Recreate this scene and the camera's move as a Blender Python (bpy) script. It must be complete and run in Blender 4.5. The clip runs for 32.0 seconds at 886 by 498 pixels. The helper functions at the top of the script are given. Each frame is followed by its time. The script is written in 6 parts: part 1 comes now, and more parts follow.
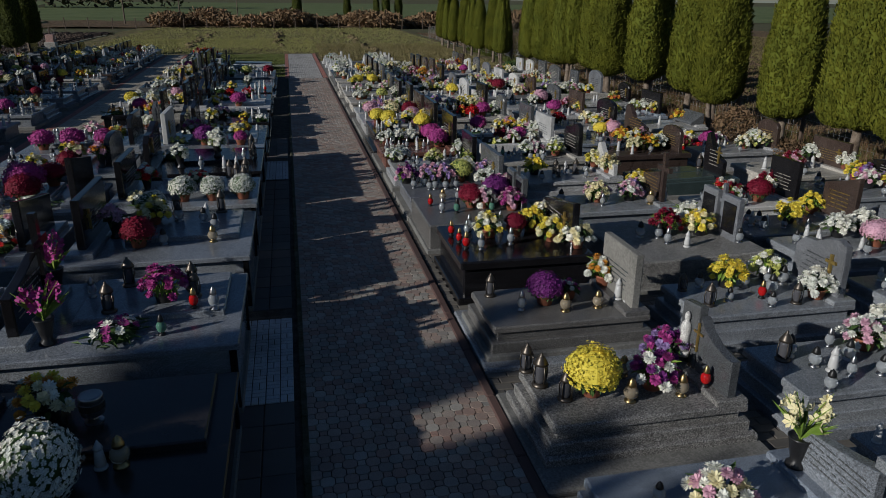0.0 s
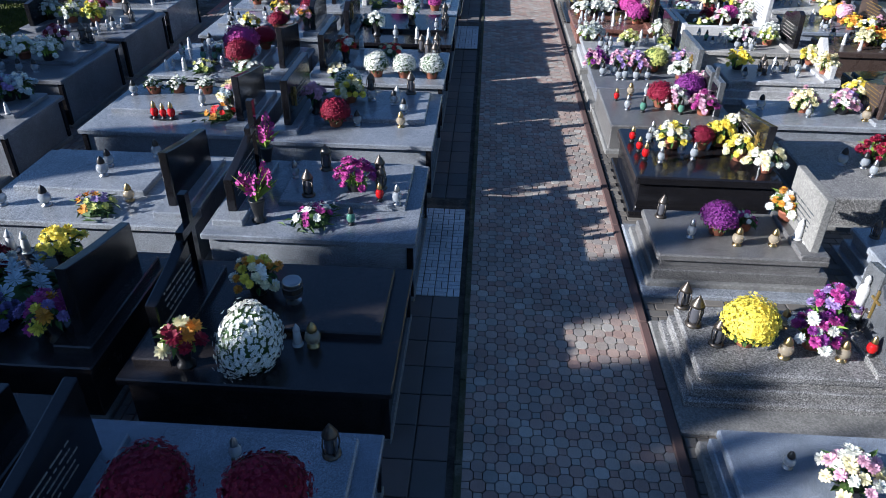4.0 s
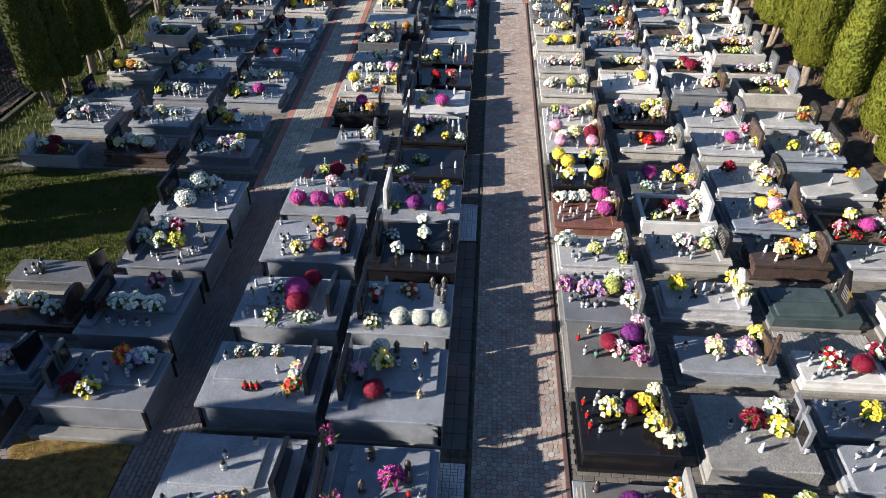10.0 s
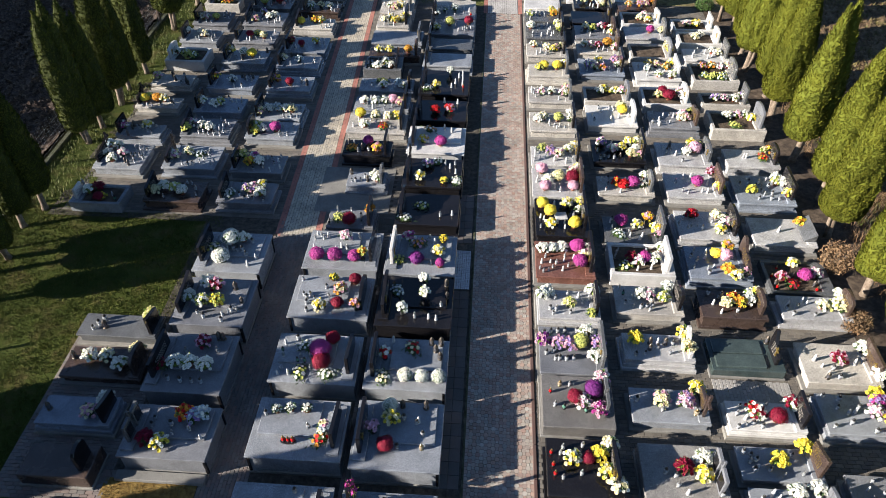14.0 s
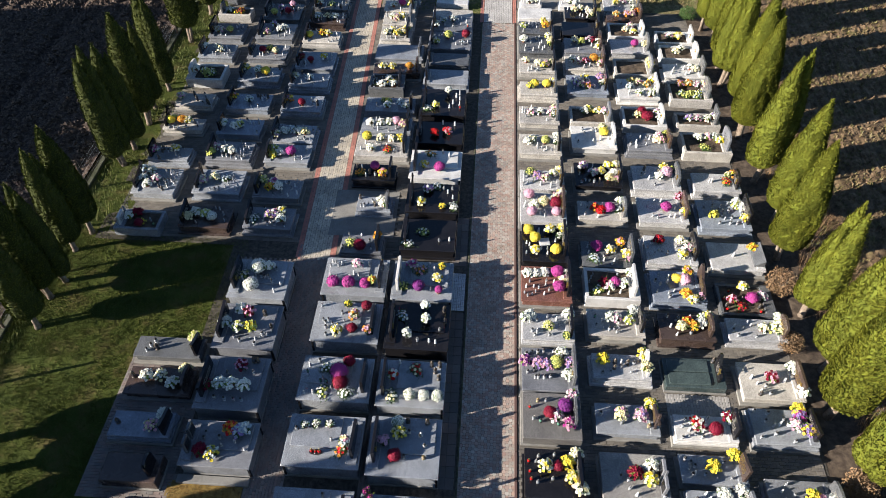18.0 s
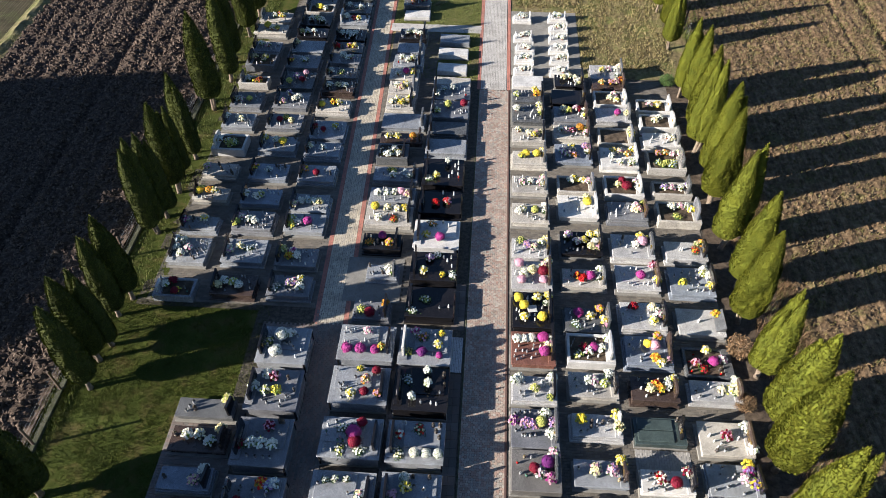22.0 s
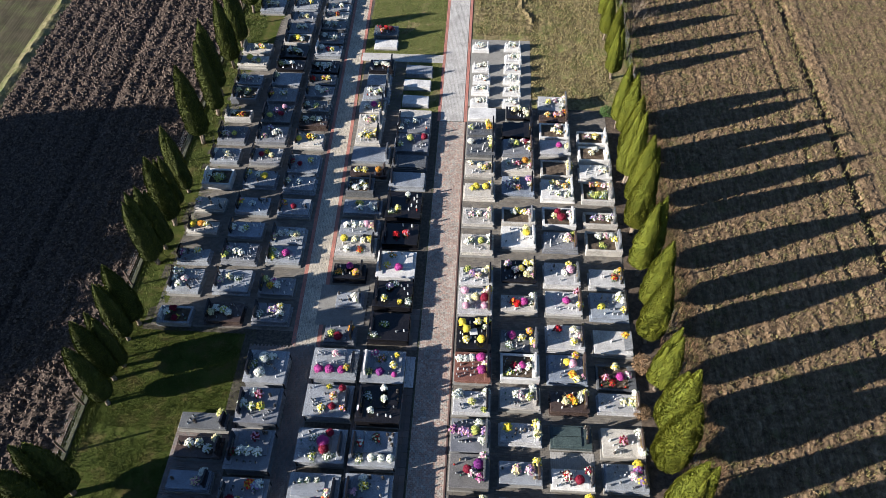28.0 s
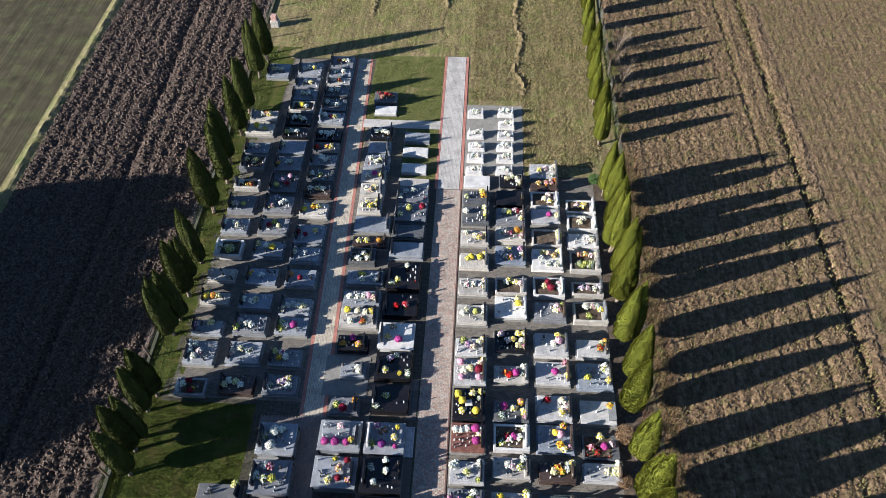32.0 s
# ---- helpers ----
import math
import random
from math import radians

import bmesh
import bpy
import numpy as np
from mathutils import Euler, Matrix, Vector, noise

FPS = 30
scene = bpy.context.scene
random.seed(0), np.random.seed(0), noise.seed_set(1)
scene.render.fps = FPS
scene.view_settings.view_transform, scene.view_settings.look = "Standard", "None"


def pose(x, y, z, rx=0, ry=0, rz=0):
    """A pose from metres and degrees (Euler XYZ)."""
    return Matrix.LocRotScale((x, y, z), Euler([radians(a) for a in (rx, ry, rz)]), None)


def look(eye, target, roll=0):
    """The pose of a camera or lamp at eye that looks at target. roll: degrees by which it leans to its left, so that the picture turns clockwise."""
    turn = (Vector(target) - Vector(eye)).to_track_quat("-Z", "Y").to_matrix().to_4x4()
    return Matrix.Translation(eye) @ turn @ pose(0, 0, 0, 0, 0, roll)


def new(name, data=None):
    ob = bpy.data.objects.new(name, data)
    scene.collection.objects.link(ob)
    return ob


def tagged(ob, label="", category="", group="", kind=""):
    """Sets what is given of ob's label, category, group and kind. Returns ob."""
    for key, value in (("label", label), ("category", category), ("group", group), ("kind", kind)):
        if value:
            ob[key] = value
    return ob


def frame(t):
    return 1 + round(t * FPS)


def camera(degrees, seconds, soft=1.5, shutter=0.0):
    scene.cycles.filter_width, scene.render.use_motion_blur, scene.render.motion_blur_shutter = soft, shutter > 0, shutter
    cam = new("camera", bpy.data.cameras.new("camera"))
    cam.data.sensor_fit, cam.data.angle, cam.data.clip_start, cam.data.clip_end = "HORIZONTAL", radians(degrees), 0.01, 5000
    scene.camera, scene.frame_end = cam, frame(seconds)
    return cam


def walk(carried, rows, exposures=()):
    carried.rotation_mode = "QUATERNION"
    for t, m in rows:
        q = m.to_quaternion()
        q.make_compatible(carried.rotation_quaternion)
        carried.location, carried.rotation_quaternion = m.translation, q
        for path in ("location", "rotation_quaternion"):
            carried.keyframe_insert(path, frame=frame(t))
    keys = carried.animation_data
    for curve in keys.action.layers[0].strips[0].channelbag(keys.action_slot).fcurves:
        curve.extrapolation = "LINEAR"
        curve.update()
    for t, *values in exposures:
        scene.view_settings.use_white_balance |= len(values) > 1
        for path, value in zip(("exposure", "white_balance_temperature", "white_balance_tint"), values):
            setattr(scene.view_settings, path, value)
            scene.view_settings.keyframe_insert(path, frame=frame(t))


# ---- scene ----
cam = camera(64.1, 32.0, soft=0.5)
METRES, EYE, TILT, LEAN, TURN = 36.145, 3.782, -88.4103, -29.7763, -0.4034
ROWS = [
    (0.0, 0.0, 0.0, 0.0, 28.95, 68.88, 12.33),
    (0.5, -0.0005, 0.0004, 0.0003, 29.07, 68.94, 5.23),
    (1.0, -0.0008, 0.0008, 0.0004, 29.22, 68.96, -0.98),
    (1.5, -0.0006, 0.0012, 0.0003, 29.27, 68.26, -2.84),
    (2.0, -0.0007, 0.0016, 0.0003, 29.22, 67.26, -2.89),
    (2.5, -0.001, 0.0019, 0.0002, 29.18, 65.57, -2.96),
    (4.5, 0.0185, -0.0318, 0.0011, 29.11, 55.09, -3.21),
    (5.0, 0.0264, -0.0461, 0.0007, 29.13, 55.05, -3.21),
    (5.5, 0.0344, -0.0603, 0.0004, 29.14, 54.98, -3.22),
    (6.0, 0.0419, -0.0744, 0.0, 29.14, 54.88, -3.22),
    (6.5, 0.0489, -0.0875, 0.0002, 29.16, 54.81, -3.23),
    (7.0, 0.0568, -0.1015, 0.0002, 29.22, 54.7, -3.29),
    (7.5, 0.0644, -0.1154, 0.0007, 29.25, 54.54, -3.27),
    (8.0, 0.0723, -0.1291, 0.0007, 29.28, 54.21, -3.28),
    (8.5, 0.0806, -0.1428, 0.0003, 29.29, 53.81, -3.32),
    (9.0, 0.0879, -0.1567, 0.0003, 29.33, 53.35, -3.32),
    (9.5, 0.0951, -0.1705, 0.0004, 29.4, 52.64, -3.34),
    (10.0, 0.1027, -0.1846, 0.0001, 29.5, 51.82, -3.38),
    (10.5, 0.1108, -0.1989, -0.0001, 29.59, 50.84, -3.41),
    (11.0, 0.1196, -0.2128, -0.0005, 29.66, 49.75, -3.43),
    (11.5, 0.1288, -0.227, -0.0009, 29.69, 48.43, -3.44),
    (12.0, 0.1379, -0.2415, -0.001, 29.71, 46.92, -3.45),
    (12.5, 0.147, -0.2565, -0.0009, 29.72, 46.0, -3.45),
    (13.0, 0.1559, -0.2715, -0.0008, 29.74, 45.86, -3.46),
    (13.5, 0.1647, -0.2863, -0.0008, 29.76, 45.86, -3.46),
    (14.0, 0.1734, -0.3008, -0.0006, 29.75, 45.89, -3.43),
    (14.5, 0.1821, -0.3159, -0.0007, 29.78, 45.91, -3.42),
    (15.0, 0.191, -0.3305, -0.0008, 29.81, 45.93, -3.42),
    (15.5, 0.1994, -0.3449, -0.0013, 29.81, 45.82, -3.4),
    (17.5, 0.2347, -0.4021, -0.0035, 29.9, 41.78, -3.43),
    (18.0, 0.2431, -0.4167, -0.0033, 29.87, 40.62, -3.42),
    (18.5, 0.2512, -0.4319, -0.003, 29.87, 40.27, -3.4),
    (19.0, 0.2594, -0.4462, -0.0036, 29.88, 40.31, -3.42),
    (19.5, 0.2674, -0.4611, -0.0043, 29.88, 40.34, -3.44),
    (20.0, 0.2754, -0.4754, -0.0051, 29.89, 40.39, -3.45),
    (20.5, 0.2838, -0.4899, -0.0061, 29.92, 40.45, -3.44),
    (21.0, 0.2924, -0.5042, -0.0067, 29.93, 40.47, -3.44),
    (21.5, 0.302, -0.5182, -0.0075, 29.98, 40.49, -3.45),
    (22.0, 0.3126, -0.5315, -0.0078, 30.06, 40.51, -3.47),
    (22.5, 0.3259, -0.5432, -0.0081, 30.14, 40.54, -3.48),
    (23.0, 0.3421, -0.5535, -0.0081, 30.23, 40.56, -3.49),
    (23.5, 0.3624, -0.5612, -0.0085, 30.31, 40.61, -3.52),
    (24.0, 0.3859, -0.5674, -0.0093, 30.37, 40.67, -3.53),
    (24.5, 0.4074, -0.5753, -0.0105, 30.2, 40.73, -3.39),
    (25.0, 0.4202, -0.5881, -0.0128, 30.09, 40.77, -3.3),
    (25.5, 0.4296, -0.6026, -0.0155, 30.03, 40.78, -3.23),
    (27.5, 0.4608, -0.6627, -0.017, 30.15, 37.0, -2.99),
    (28.0, 0.4702, -0.6782, -0.0161, 30.16, 36.43, -2.96),
    (28.5, 0.4793, -0.6929, -0.0159, 30.16, 36.45, -2.92),
    (29.0, 0.4883, -0.7079, -0.0147, 30.17, 36.47, -2.9),
    (29.5, 0.4972, -0.7228, -0.0122, 30.19, 36.47, -2.88),
    (30.0, 0.5061, -0.7376, -0.0078, 30.22, 36.47, -2.85),
    (30.5, 0.515, -0.752, -0.0013, 30.25, 36.49, -2.83),
    (31.0, 0.5241, -0.7662, 0.0079, 30.3, 36.51, -2.81),
    (31.5, 0.5332, -0.7805, 0.02, 30.34, 36.51, -2.77),
    (32.0, 0.5426, -0.7943, 0.0345, 30.39, 36.52, -2.74),
]
walk(cam, [(t, pose(0, 0, EYE, TILT, LEAN, TURN) @ pose(METRES * x, METRES * y, METRES * z, 90 + pitch, roll, yaw)) for t, x, y, z, yaw, pitch, roll in ROWS],
     exposures=[(0.0, -0.5, 5950, 10), (0.5, 1.3, 5950, 11), (1.0, 1.28, 5950, 12), (2.5, 1.28, 5800, 12), (4.5, 1.32, 5500, 14), (7.0, 1.44, 5750, 15), (10.0, 1.5, 6300, 14), (13.0, 1.58, 6500, 13), (23.0, 1.62, 6480, 13), (32.0, 1.63, 6080, 13)])


# ---- sky, sun, exposure ----
SUN_ELEV, SUN_SLOPE = radians(19.8), 0.36
_sx = math.atan2(SUN_SLOPE, 1.0)
ray_dir = Vector((math.cos(_sx) * math.cos(SUN_ELEV), math.sin(_sx) * math.cos(SUN_ELEV), -math.sin(SUN_ELEV)))
sun = new("sun", bpy.data.lights.new("sun", "SUN"))
sun.data.energy, sun.data.angle, sun.data.color = 5.0, radians(0.53), (1.0, 0.93, 0.82)
sun.matrix_world = look((0, 0, 60), Vector((0, 0, 60)) + ray_dir)
world = bpy.data.worlds.new("sky")
scene.world = world
world.use_nodes = True
wn = world.node_tree.nodes
sky = wn.new("ShaderNodeTexSky")
sky.sky_type, sky.sun_disc = "NISHITA", False
sky.sun_elevation = SUN_ELEV
sky.dust_density, sky.ozone_density = 0.3, 4.5
sky.sun_rotation = math.atan2(-ray_dir.x, -ray_dir.y)
world.node_tree.links.new(sky.outputs[0], wn["Background"].inputs[0])
wn["Background"].inputs[1].default_value = 0.049


# ---- materials ----
def material(name, color, rough=0.6, metal=0.0, spec=0.5):
    m = bpy.data.materials.new(name)
    m.use_nodes = True
    b = m.node_tree.nodes["Principled BSDF"]
    b.inputs["Base Color"].default_value = (*color, 1)
    b.inputs["Roughness"].default_value = rough
    b.inputs["Metallic"].default_value = metal
    b.inputs["Specular IOR Level"].default_value = spec
    return m


def N(m, kind, **kw):
    n = m.node_tree.nodes.new(kind)
    for k, v in kw.items():
        n.inputs[k.replace("_", " ")].default_value = v
    return n


def L(m, a, b):
    m.node_tree.links.new(a, b)


def coords(m, scale=1.0):
    g = N(m, "ShaderNodeNewGeometry")
    if scale == 1.0:
        return g.outputs["Position"]
    mp = N(m, "ShaderNodeMapping")
    s = scale if isinstance(scale, tuple) else (scale,) * 3
    mp.inputs["Scale"].default_value = s
    L(m, g.outputs["Position"], mp.inputs["Vector"])
    return mp.outputs[0]


def ramp(m, fac, stops):
    r = N(m, "ShaderNodeValToRGB")
    e = r.color_ramp.elements
    while len(e) < len(stops):
        e.new(0.5)
    for el, (p, c) in zip(e, stops):
        el.position, el.color = p, (*c, 1)
    L(m, fac, r.inputs[0])
    return r.outputs[0]


def noise_tex(m, scale, detail=4.0, rough=0.6, space=1.0):
    n = N(m, "ShaderNodeTexNoise", Scale=scale, Detail=detail, Roughness=rough)
    L(m, coords(m, space), n.inputs["Vector"])
    return n.outputs["Fac"]


def mix(m, fac, a, b, mode="MIX"):
    n = N(m, "ShaderNodeMix")
    n.data_type, n.blend_type = "RGBA", mode
    if isinstance(fac, float):
        n.inputs[0].default_value = fac
    else:
        L(m, fac, n.inputs[0])
    for v, i in ((a, 6), (b, 7)):
        if isinstance(v, tuple):
            n.inputs[i].default_value = (*v, 1)
        else:
            L(m, v, n.inputs[i])
    return n.outputs[2]


def base(m, socket):
    L(m, socket, m.node_tree.nodes["Principled BSDF"].inputs["Base Color"])


def bump(m, height, strength=0.3, dist=0.01):
    b = N(m, "ShaderNodeBump", Strength=strength, Distance=dist)
    L(m, height, b.inputs["Height"])
    L(m, b.outputs[0], m.node_tree.nodes["Principled BSDF"].inputs["Normal"])


def roughness(m, socket, lo, hi):
    r = N(m, "ShaderNodeMapRange")
    r.inputs["To Min"].default_value, r.inputs["To Max"].default_value = lo, hi
    L(m, socket, r.inputs["Value"])
    L(m, r.outputs[0], m.node_tree.nodes["Principled BSDF"].inputs["Roughness"])


def tone(c, k):
    return tuple(min(1.0, v * k) for v in c)


def granite(name, c, speck=0.5, rough=0.25, grain=160.0):
    """Stone with fine crystals, cloudy tone, stains, and a little shift from one piece to the next."""
    m = material(name, c, rough)
    fine = noise_tex(m, grain, 2.0, 0.8)
    col = ramp(m, fine, [(0.40, tone(c, 1 - speck)), (0.5, c), (0.62, tone(c, 1 + 1.2 * speck))])
    pieces = N(m, "ShaderNodeTexVoronoi", Scale=grain * 0.75)
    L(m, coords(m), pieces.inputs["Vector"])
    grey = N(m, "ShaderNodeRGBToBW")
    L(m, pieces.outputs["Color"], grey.inputs[0])
    k = 0.5 * speck
    col = mix(m, 1.0, col, ramp(m, grey.outputs[0], [(0.22, (1 - k,) * 3), (0.5, (1.0,) * 3), (0.8, (1 + 0.7 * k,) * 3)]), "MULTIPLY")
    cloud = noise_tex(m, 1.7, 5.0, 0.65)
    col = mix(m, ramp(m, cloud, [(0.35, (0.72, 0.72, 0.72)), (0.65, (1.08, 1.08, 1.08))]), (0, 0, 0), col)
    info = N(m, "ShaderNodeObjectInfo")
    shift = ramp(m, info.outputs["Random"], [(0.0, (0.84, 0.85, 0.87)), (1.0, (1.06, 1.05, 1.02))])
    col = mix(m, 1.0, col, shift, "MULTIPLY")
    stain = noise_tex(m, 6.0, 6.0, 0.7)
    col = mix(m, ramp(m, stain, [(0.58, (0, 0, 0)), (0.78, (0.45, 0.45, 0.45))]), col, tone((0.12, 0.11, 0.085), min(1.0, 4 * c[1])))
    base(m, col)
    roughness(m, cloud, max(0.05, rough - 0.08), rough + 0.12)
    bump(m, fine, 0.08, 0.002)
    return m


STONE = {
    "lg": granite("granite_light", (0.238, 0.255, 0.277), 0.45, 0.16, 110.0),
    "pg": granite("granite_pale", (0.385, 0.385, 0.385), 0.55, 0.3, 95.0),
    "mg": granite("granite_grey", (0.165, 0.172, 0.187), 0.5, 0.3, 120.0),
    "dg": granite("granite_dark_grey", (0.10, 0.105, 0.11), 0.55, 0.22),
    "bk": granite("granite_black", (0.0115, 0.011, 0.0125), 0.5, 0.15),
    # a lifted, browner black for the near tombs left of the walk
    "bd": granite("granite_brown_black", (0.025, 0.0215, 0.021), 0.4, 0.22),
    "bg": granite("granite_brown_grey", (0.128, 0.124, 0.12), 0.6, 0.35, 100.0),
    "gn": granite("granite_dark_green", (0.05, 0.07, 0.068), 0.5, 0.15),
    "br": granite("granite_brown", (0.06, 0.042, 0.035), 0.5, 0.25),
    "rd": granite("granite_red", (0.165, 0.076, 0.058), 0.4, 0.25),
    "tz": granite("terrazzo_beige", (0.39, 0.37, 0.335), 0.45, 0.65, 80.0),
    "wh": granite("terrazzo_white", (0.53, 0.525, 0.51), 0.25, 0.45, 90.0),
    "ro": granite("granite_coarse", (0.205, 0.20, 0.192), 0.7, 0.5, 85.0),
    "bl": granite("granite_blue_grey", (0.22, 0.25, 0.295), 0.45, 0.2),
    "cc": granite("concrete", (0.19, 0.185, 0.17), 0.2, 0.9, 50.0),
}
STONE_WORDS = {"lg": "light grey granite", "pg": "pale grey granite", "mg": "grey granite", "dg": "dark grey granite", "bk": "polished black granite",
               "bd": "brownish black granite", "bg": "brownish grey granite", "gn": "dark green granite", "br": "brown granite", "rd": "red-brown granite", "tz": "beige terrazzo",
               "wh": "white terrazzo", "ro": "coarse grey stone", "bl": "blue-grey granite", "cc": "grey concrete"}


def pavers(name, colors, rough=0.85, per_object=False):
    """Concrete blocks: one colour of the range for each block, with grit and dirt."""
    m = material(name, colors[0], rough)
    src = N(m, "ShaderNodeObjectInfo").outputs["Random"] if per_object else N(m, "ShaderNodeNewGeometry").outputs["Random Per Island"]
    n = len(colors)
    col = ramp(m, src, [(i / max(1, n - 1), c) for i, c in enumerate(colors)])
    grit = noise_tex(m, 120.0, 3.0, 0.7)
    col = mix(m, 1.0, col, ramp(m, grit, [(0.3, (0.7, 0.7, 0.7)), (0.7, (1.25, 1.25, 1.25))]), "MULTIPLY")
    dirt = noise_tex(m, 0.9, 6.0, 0.7)
    col = mix(m, ramp(m, dirt, [(0.45, (0, 0, 0)), (0.75, (0.55, 0.55, 0.55))]), col, (0.055, 0.05, 0.042))
    base(m, col)
    bump(m, grit, 0.25, 0.004)
    return m


PATH_COLORS = [(0.30, 0.19, 0.15), (0.33, 0.31, 0.265), (0.28, 0.185, 0.15), (0.25, 0.245, 0.22), (0.36, 0.245, 0.19), (0.37, 0.345, 0.30), (0.29, 0.195, 0.155), (0.30, 0.28, 0.24)]
M_PATH1 = pavers("path_block", PATH_COLORS, per_object=True)
M_PATH = pavers("path_blocks", PATH_COLORS)
M_GREY = pavers("grey_blocks", [(0.10, 0.09, 0.077), (0.15, 0.136, 0.115), (0.122, 0.107, 0.088), (0.09, 0.083, 0.074)])
M_DARKB = pavers("dark_blocks", [(0.12, 0.115, 0.11), (0.18, 0.16, 0.145), (0.15, 0.125, 0.115), (0.20, 0.15, 0.13)])
M_DARKB1 = pavers("dark_block", [(0.085, 0.08, 0.076), (0.12, 0.107, 0.097), (0.10, 0.085, 0.078), (0.135, 0.105, 0.09)], per_object=True)
M_LIGHTB = pavers("light_blocks", [(0.35, 0.34, 0.32), (0.40, 0.385, 0.36), (0.33, 0.32, 0.305)])
M_MIDB = pavers("mid_grey_blocks", [(0.23, 0.225, 0.215), (0.28, 0.27, 0.255), (0.25, 0.24, 0.225)])
M_BUFF = pavers("buff_blocks", [(0.42, 0.37, 0.28), (0.47, 0.42, 0.33), (0.38, 0.34, 0.27), (0.34, 0.31, 0.26)])
M_REDB = pavers("red_blocks", [(0.34, 0.13, 0.10), (0.38, 0.16, 0.12), (0.29, 0.12, 0.095)])
M_KERB = pavers("red_kerb", [(0.075, 0.042, 0.036), (0.10, 0.056, 0.047)], per_object=True)
M_PAD = pavers("pale_slabs", [(0.46, 0.48, 0.50), (0.54, 0.56, 0.58), (0.48, 0.50, 0.51)], per_object=True)


def soil_like(name, lo, mid, hi, scale=3.0, grass=None, grass_at=0.6, rough=0.95, drill=None):
    m = material(name, mid, rough, spec=0.15)
    a = noise_tex(m, scale, 8.0, 0.7)
    col = ramp(m, a, [(0.37, lo), (0.5, mid), (0.64, hi)])
    fine = noise_tex(m, 45.0, 4.0, 0.8)
    col = mix(m, 1.0, col, ramp(m, fine, [(0.25, (0.55, 0.55, 0.55)), (0.75, (1.35, 1.35, 1.35))]), "MULTIPLY")
    if grass:
        g = noise_tex(m, 0.6, 7.0, 0.75)
        g = ramp(m, g, [(grass_at - 0.08, (0, 0, 0)), (grass_at + 0.08, (1, 1, 1))])
        gc = ramp(m, noise_tex(m, 9.0, 5.0, 0.8), [(0.3, tone(grass, 0.6)), (0.7, tone(grass, 1.4))])
        col = mix(m, g, col, gc)
    if drill:
        rows = noise_tex(m, 2.2, 6.0, 0.75, drill)
        col = mix(m, 1.0, col, ramp(m, rows, [(0.4, (0.62, 0.63, 0.62)), (0.6, (1.22, 1.22, 1.2))]), "MULTIPLY")
    base(m, col)
    bump(m, fine, 0.6, 0.03)
    return m


M_HAY = soil_like("raked_hay", (0.09, 0.068, 0.034), (0.14, 0.108, 0.055), (0.20, 0.16, 0.085), 7.0)
M_MOSSY = soil_like("mossy_concrete", (0.045, 0.05, 0.026), (0.07, 0.072, 0.046), (0.11, 0.108, 0.082), 4.0)
M_WALKJOINT = soil_like("walk_joint", (0.014, 0.013, 0.011), (0.024, 0.022, 0.019), (0.04, 0.036, 0.03), 6.0)
M_EARTH = soil_like("earth", (0.05, 0.038, 0.028), (0.085, 0.065, 0.048), (0.13, 0.10, 0.072), 4.0)
M_JOINT = soil_like("joint_sand", (0.045, 0.04, 0.033), (0.075, 0.067, 0.055), (0.115, 0.10, 0.08), 6.0)
M_PLOUGH = soil_like("ploughed_soil", (0.028, 0.020, 0.015), (0.058, 0.042, 0.033), (0.115, 0.087, 0.069), 5.0)
M_CLOD = soil_like("clod_soil", (0.034, 0.025, 0.019), (0.08, 0.059, 0.046), (0.17, 0.13, 0.103), 9.0)
M_STUBBLE = soil_like("stubble_soil", (0.085, 0.055, 0.032), (0.145, 0.098, 0.058), (0.215, 0.15, 0.09), 3.0, (0.115, 0.105, 0.04), 0.62, drill=(1.9, 0.22, 1.0))
M_STUBBLE2 = soil_like("harrowed_soil", (0.085, 0.057, 0.034), (0.145, 0.099, 0.058), (0.21, 0.148, 0.09), 4.0, (0.12, 0.11, 0.042), 0.60, drill=(3.0, 0.4, 1.0))
M_MEADOW = soil_like("dry_meadow", (0.115, 0.09, 0.044), (0.19, 0.15, 0.077), (0.27, 0.215, 0.115), 4.0, (0.13, 0.14, 0.045), 0.55, drill=(0.9, 0.13, 1.0))
M_LITTER = soil_like("leaf_litter", (0.10, 0.06, 0.018), (0.19, 0.12, 0.036), (0.29, 0.20, 0.065), 6.0, (0.13, 0.10, 0.03), 0.62)
M_VERGE = soil_like("verge_grass", (0.12, 0.105, 0.05), (0.17, 0.15, 0.075), (0.22, 0.195, 0.105), 2.5, (0.10, 0.12, 0.04), 0.57)
M_LAWN2 = soil_like("far_lawn_soil", (0.075, 0.085, 0.024), (0.11, 0.115, 0.036), (0.15, 0.14, 0.055), 1.3)
M_LAWN = soil_like("lawn_soil", (0.036, 0.049, 0.008), (0.052, 0.068, 0.011), (0.095, 0.078, 0.027), 0.9)
M_FIELD = soil_like("winter_field", (0.08, 0.072, 0.04), (0.105, 0.094, 0.053), (0.135, 0.12, 0.068), 0.5, (0.10, 0.115, 0.045), 0.55)
M_SOWN = soil_like("sown_soil", (0.042, 0.036, 0.021), (0.056, 0.049, 0.029), (0.074, 0.062, 0.038), 0.8, (0.072, 0.076, 0.033), 0.56, drill=(4.2, 0.05, 1.0))
M_GREENFIELD = soil_like("green_field", (0.10, 0.13, 0.05), (0.13, 0.165, 0.065), (0.17, 0.19, 0.085), 0.12)


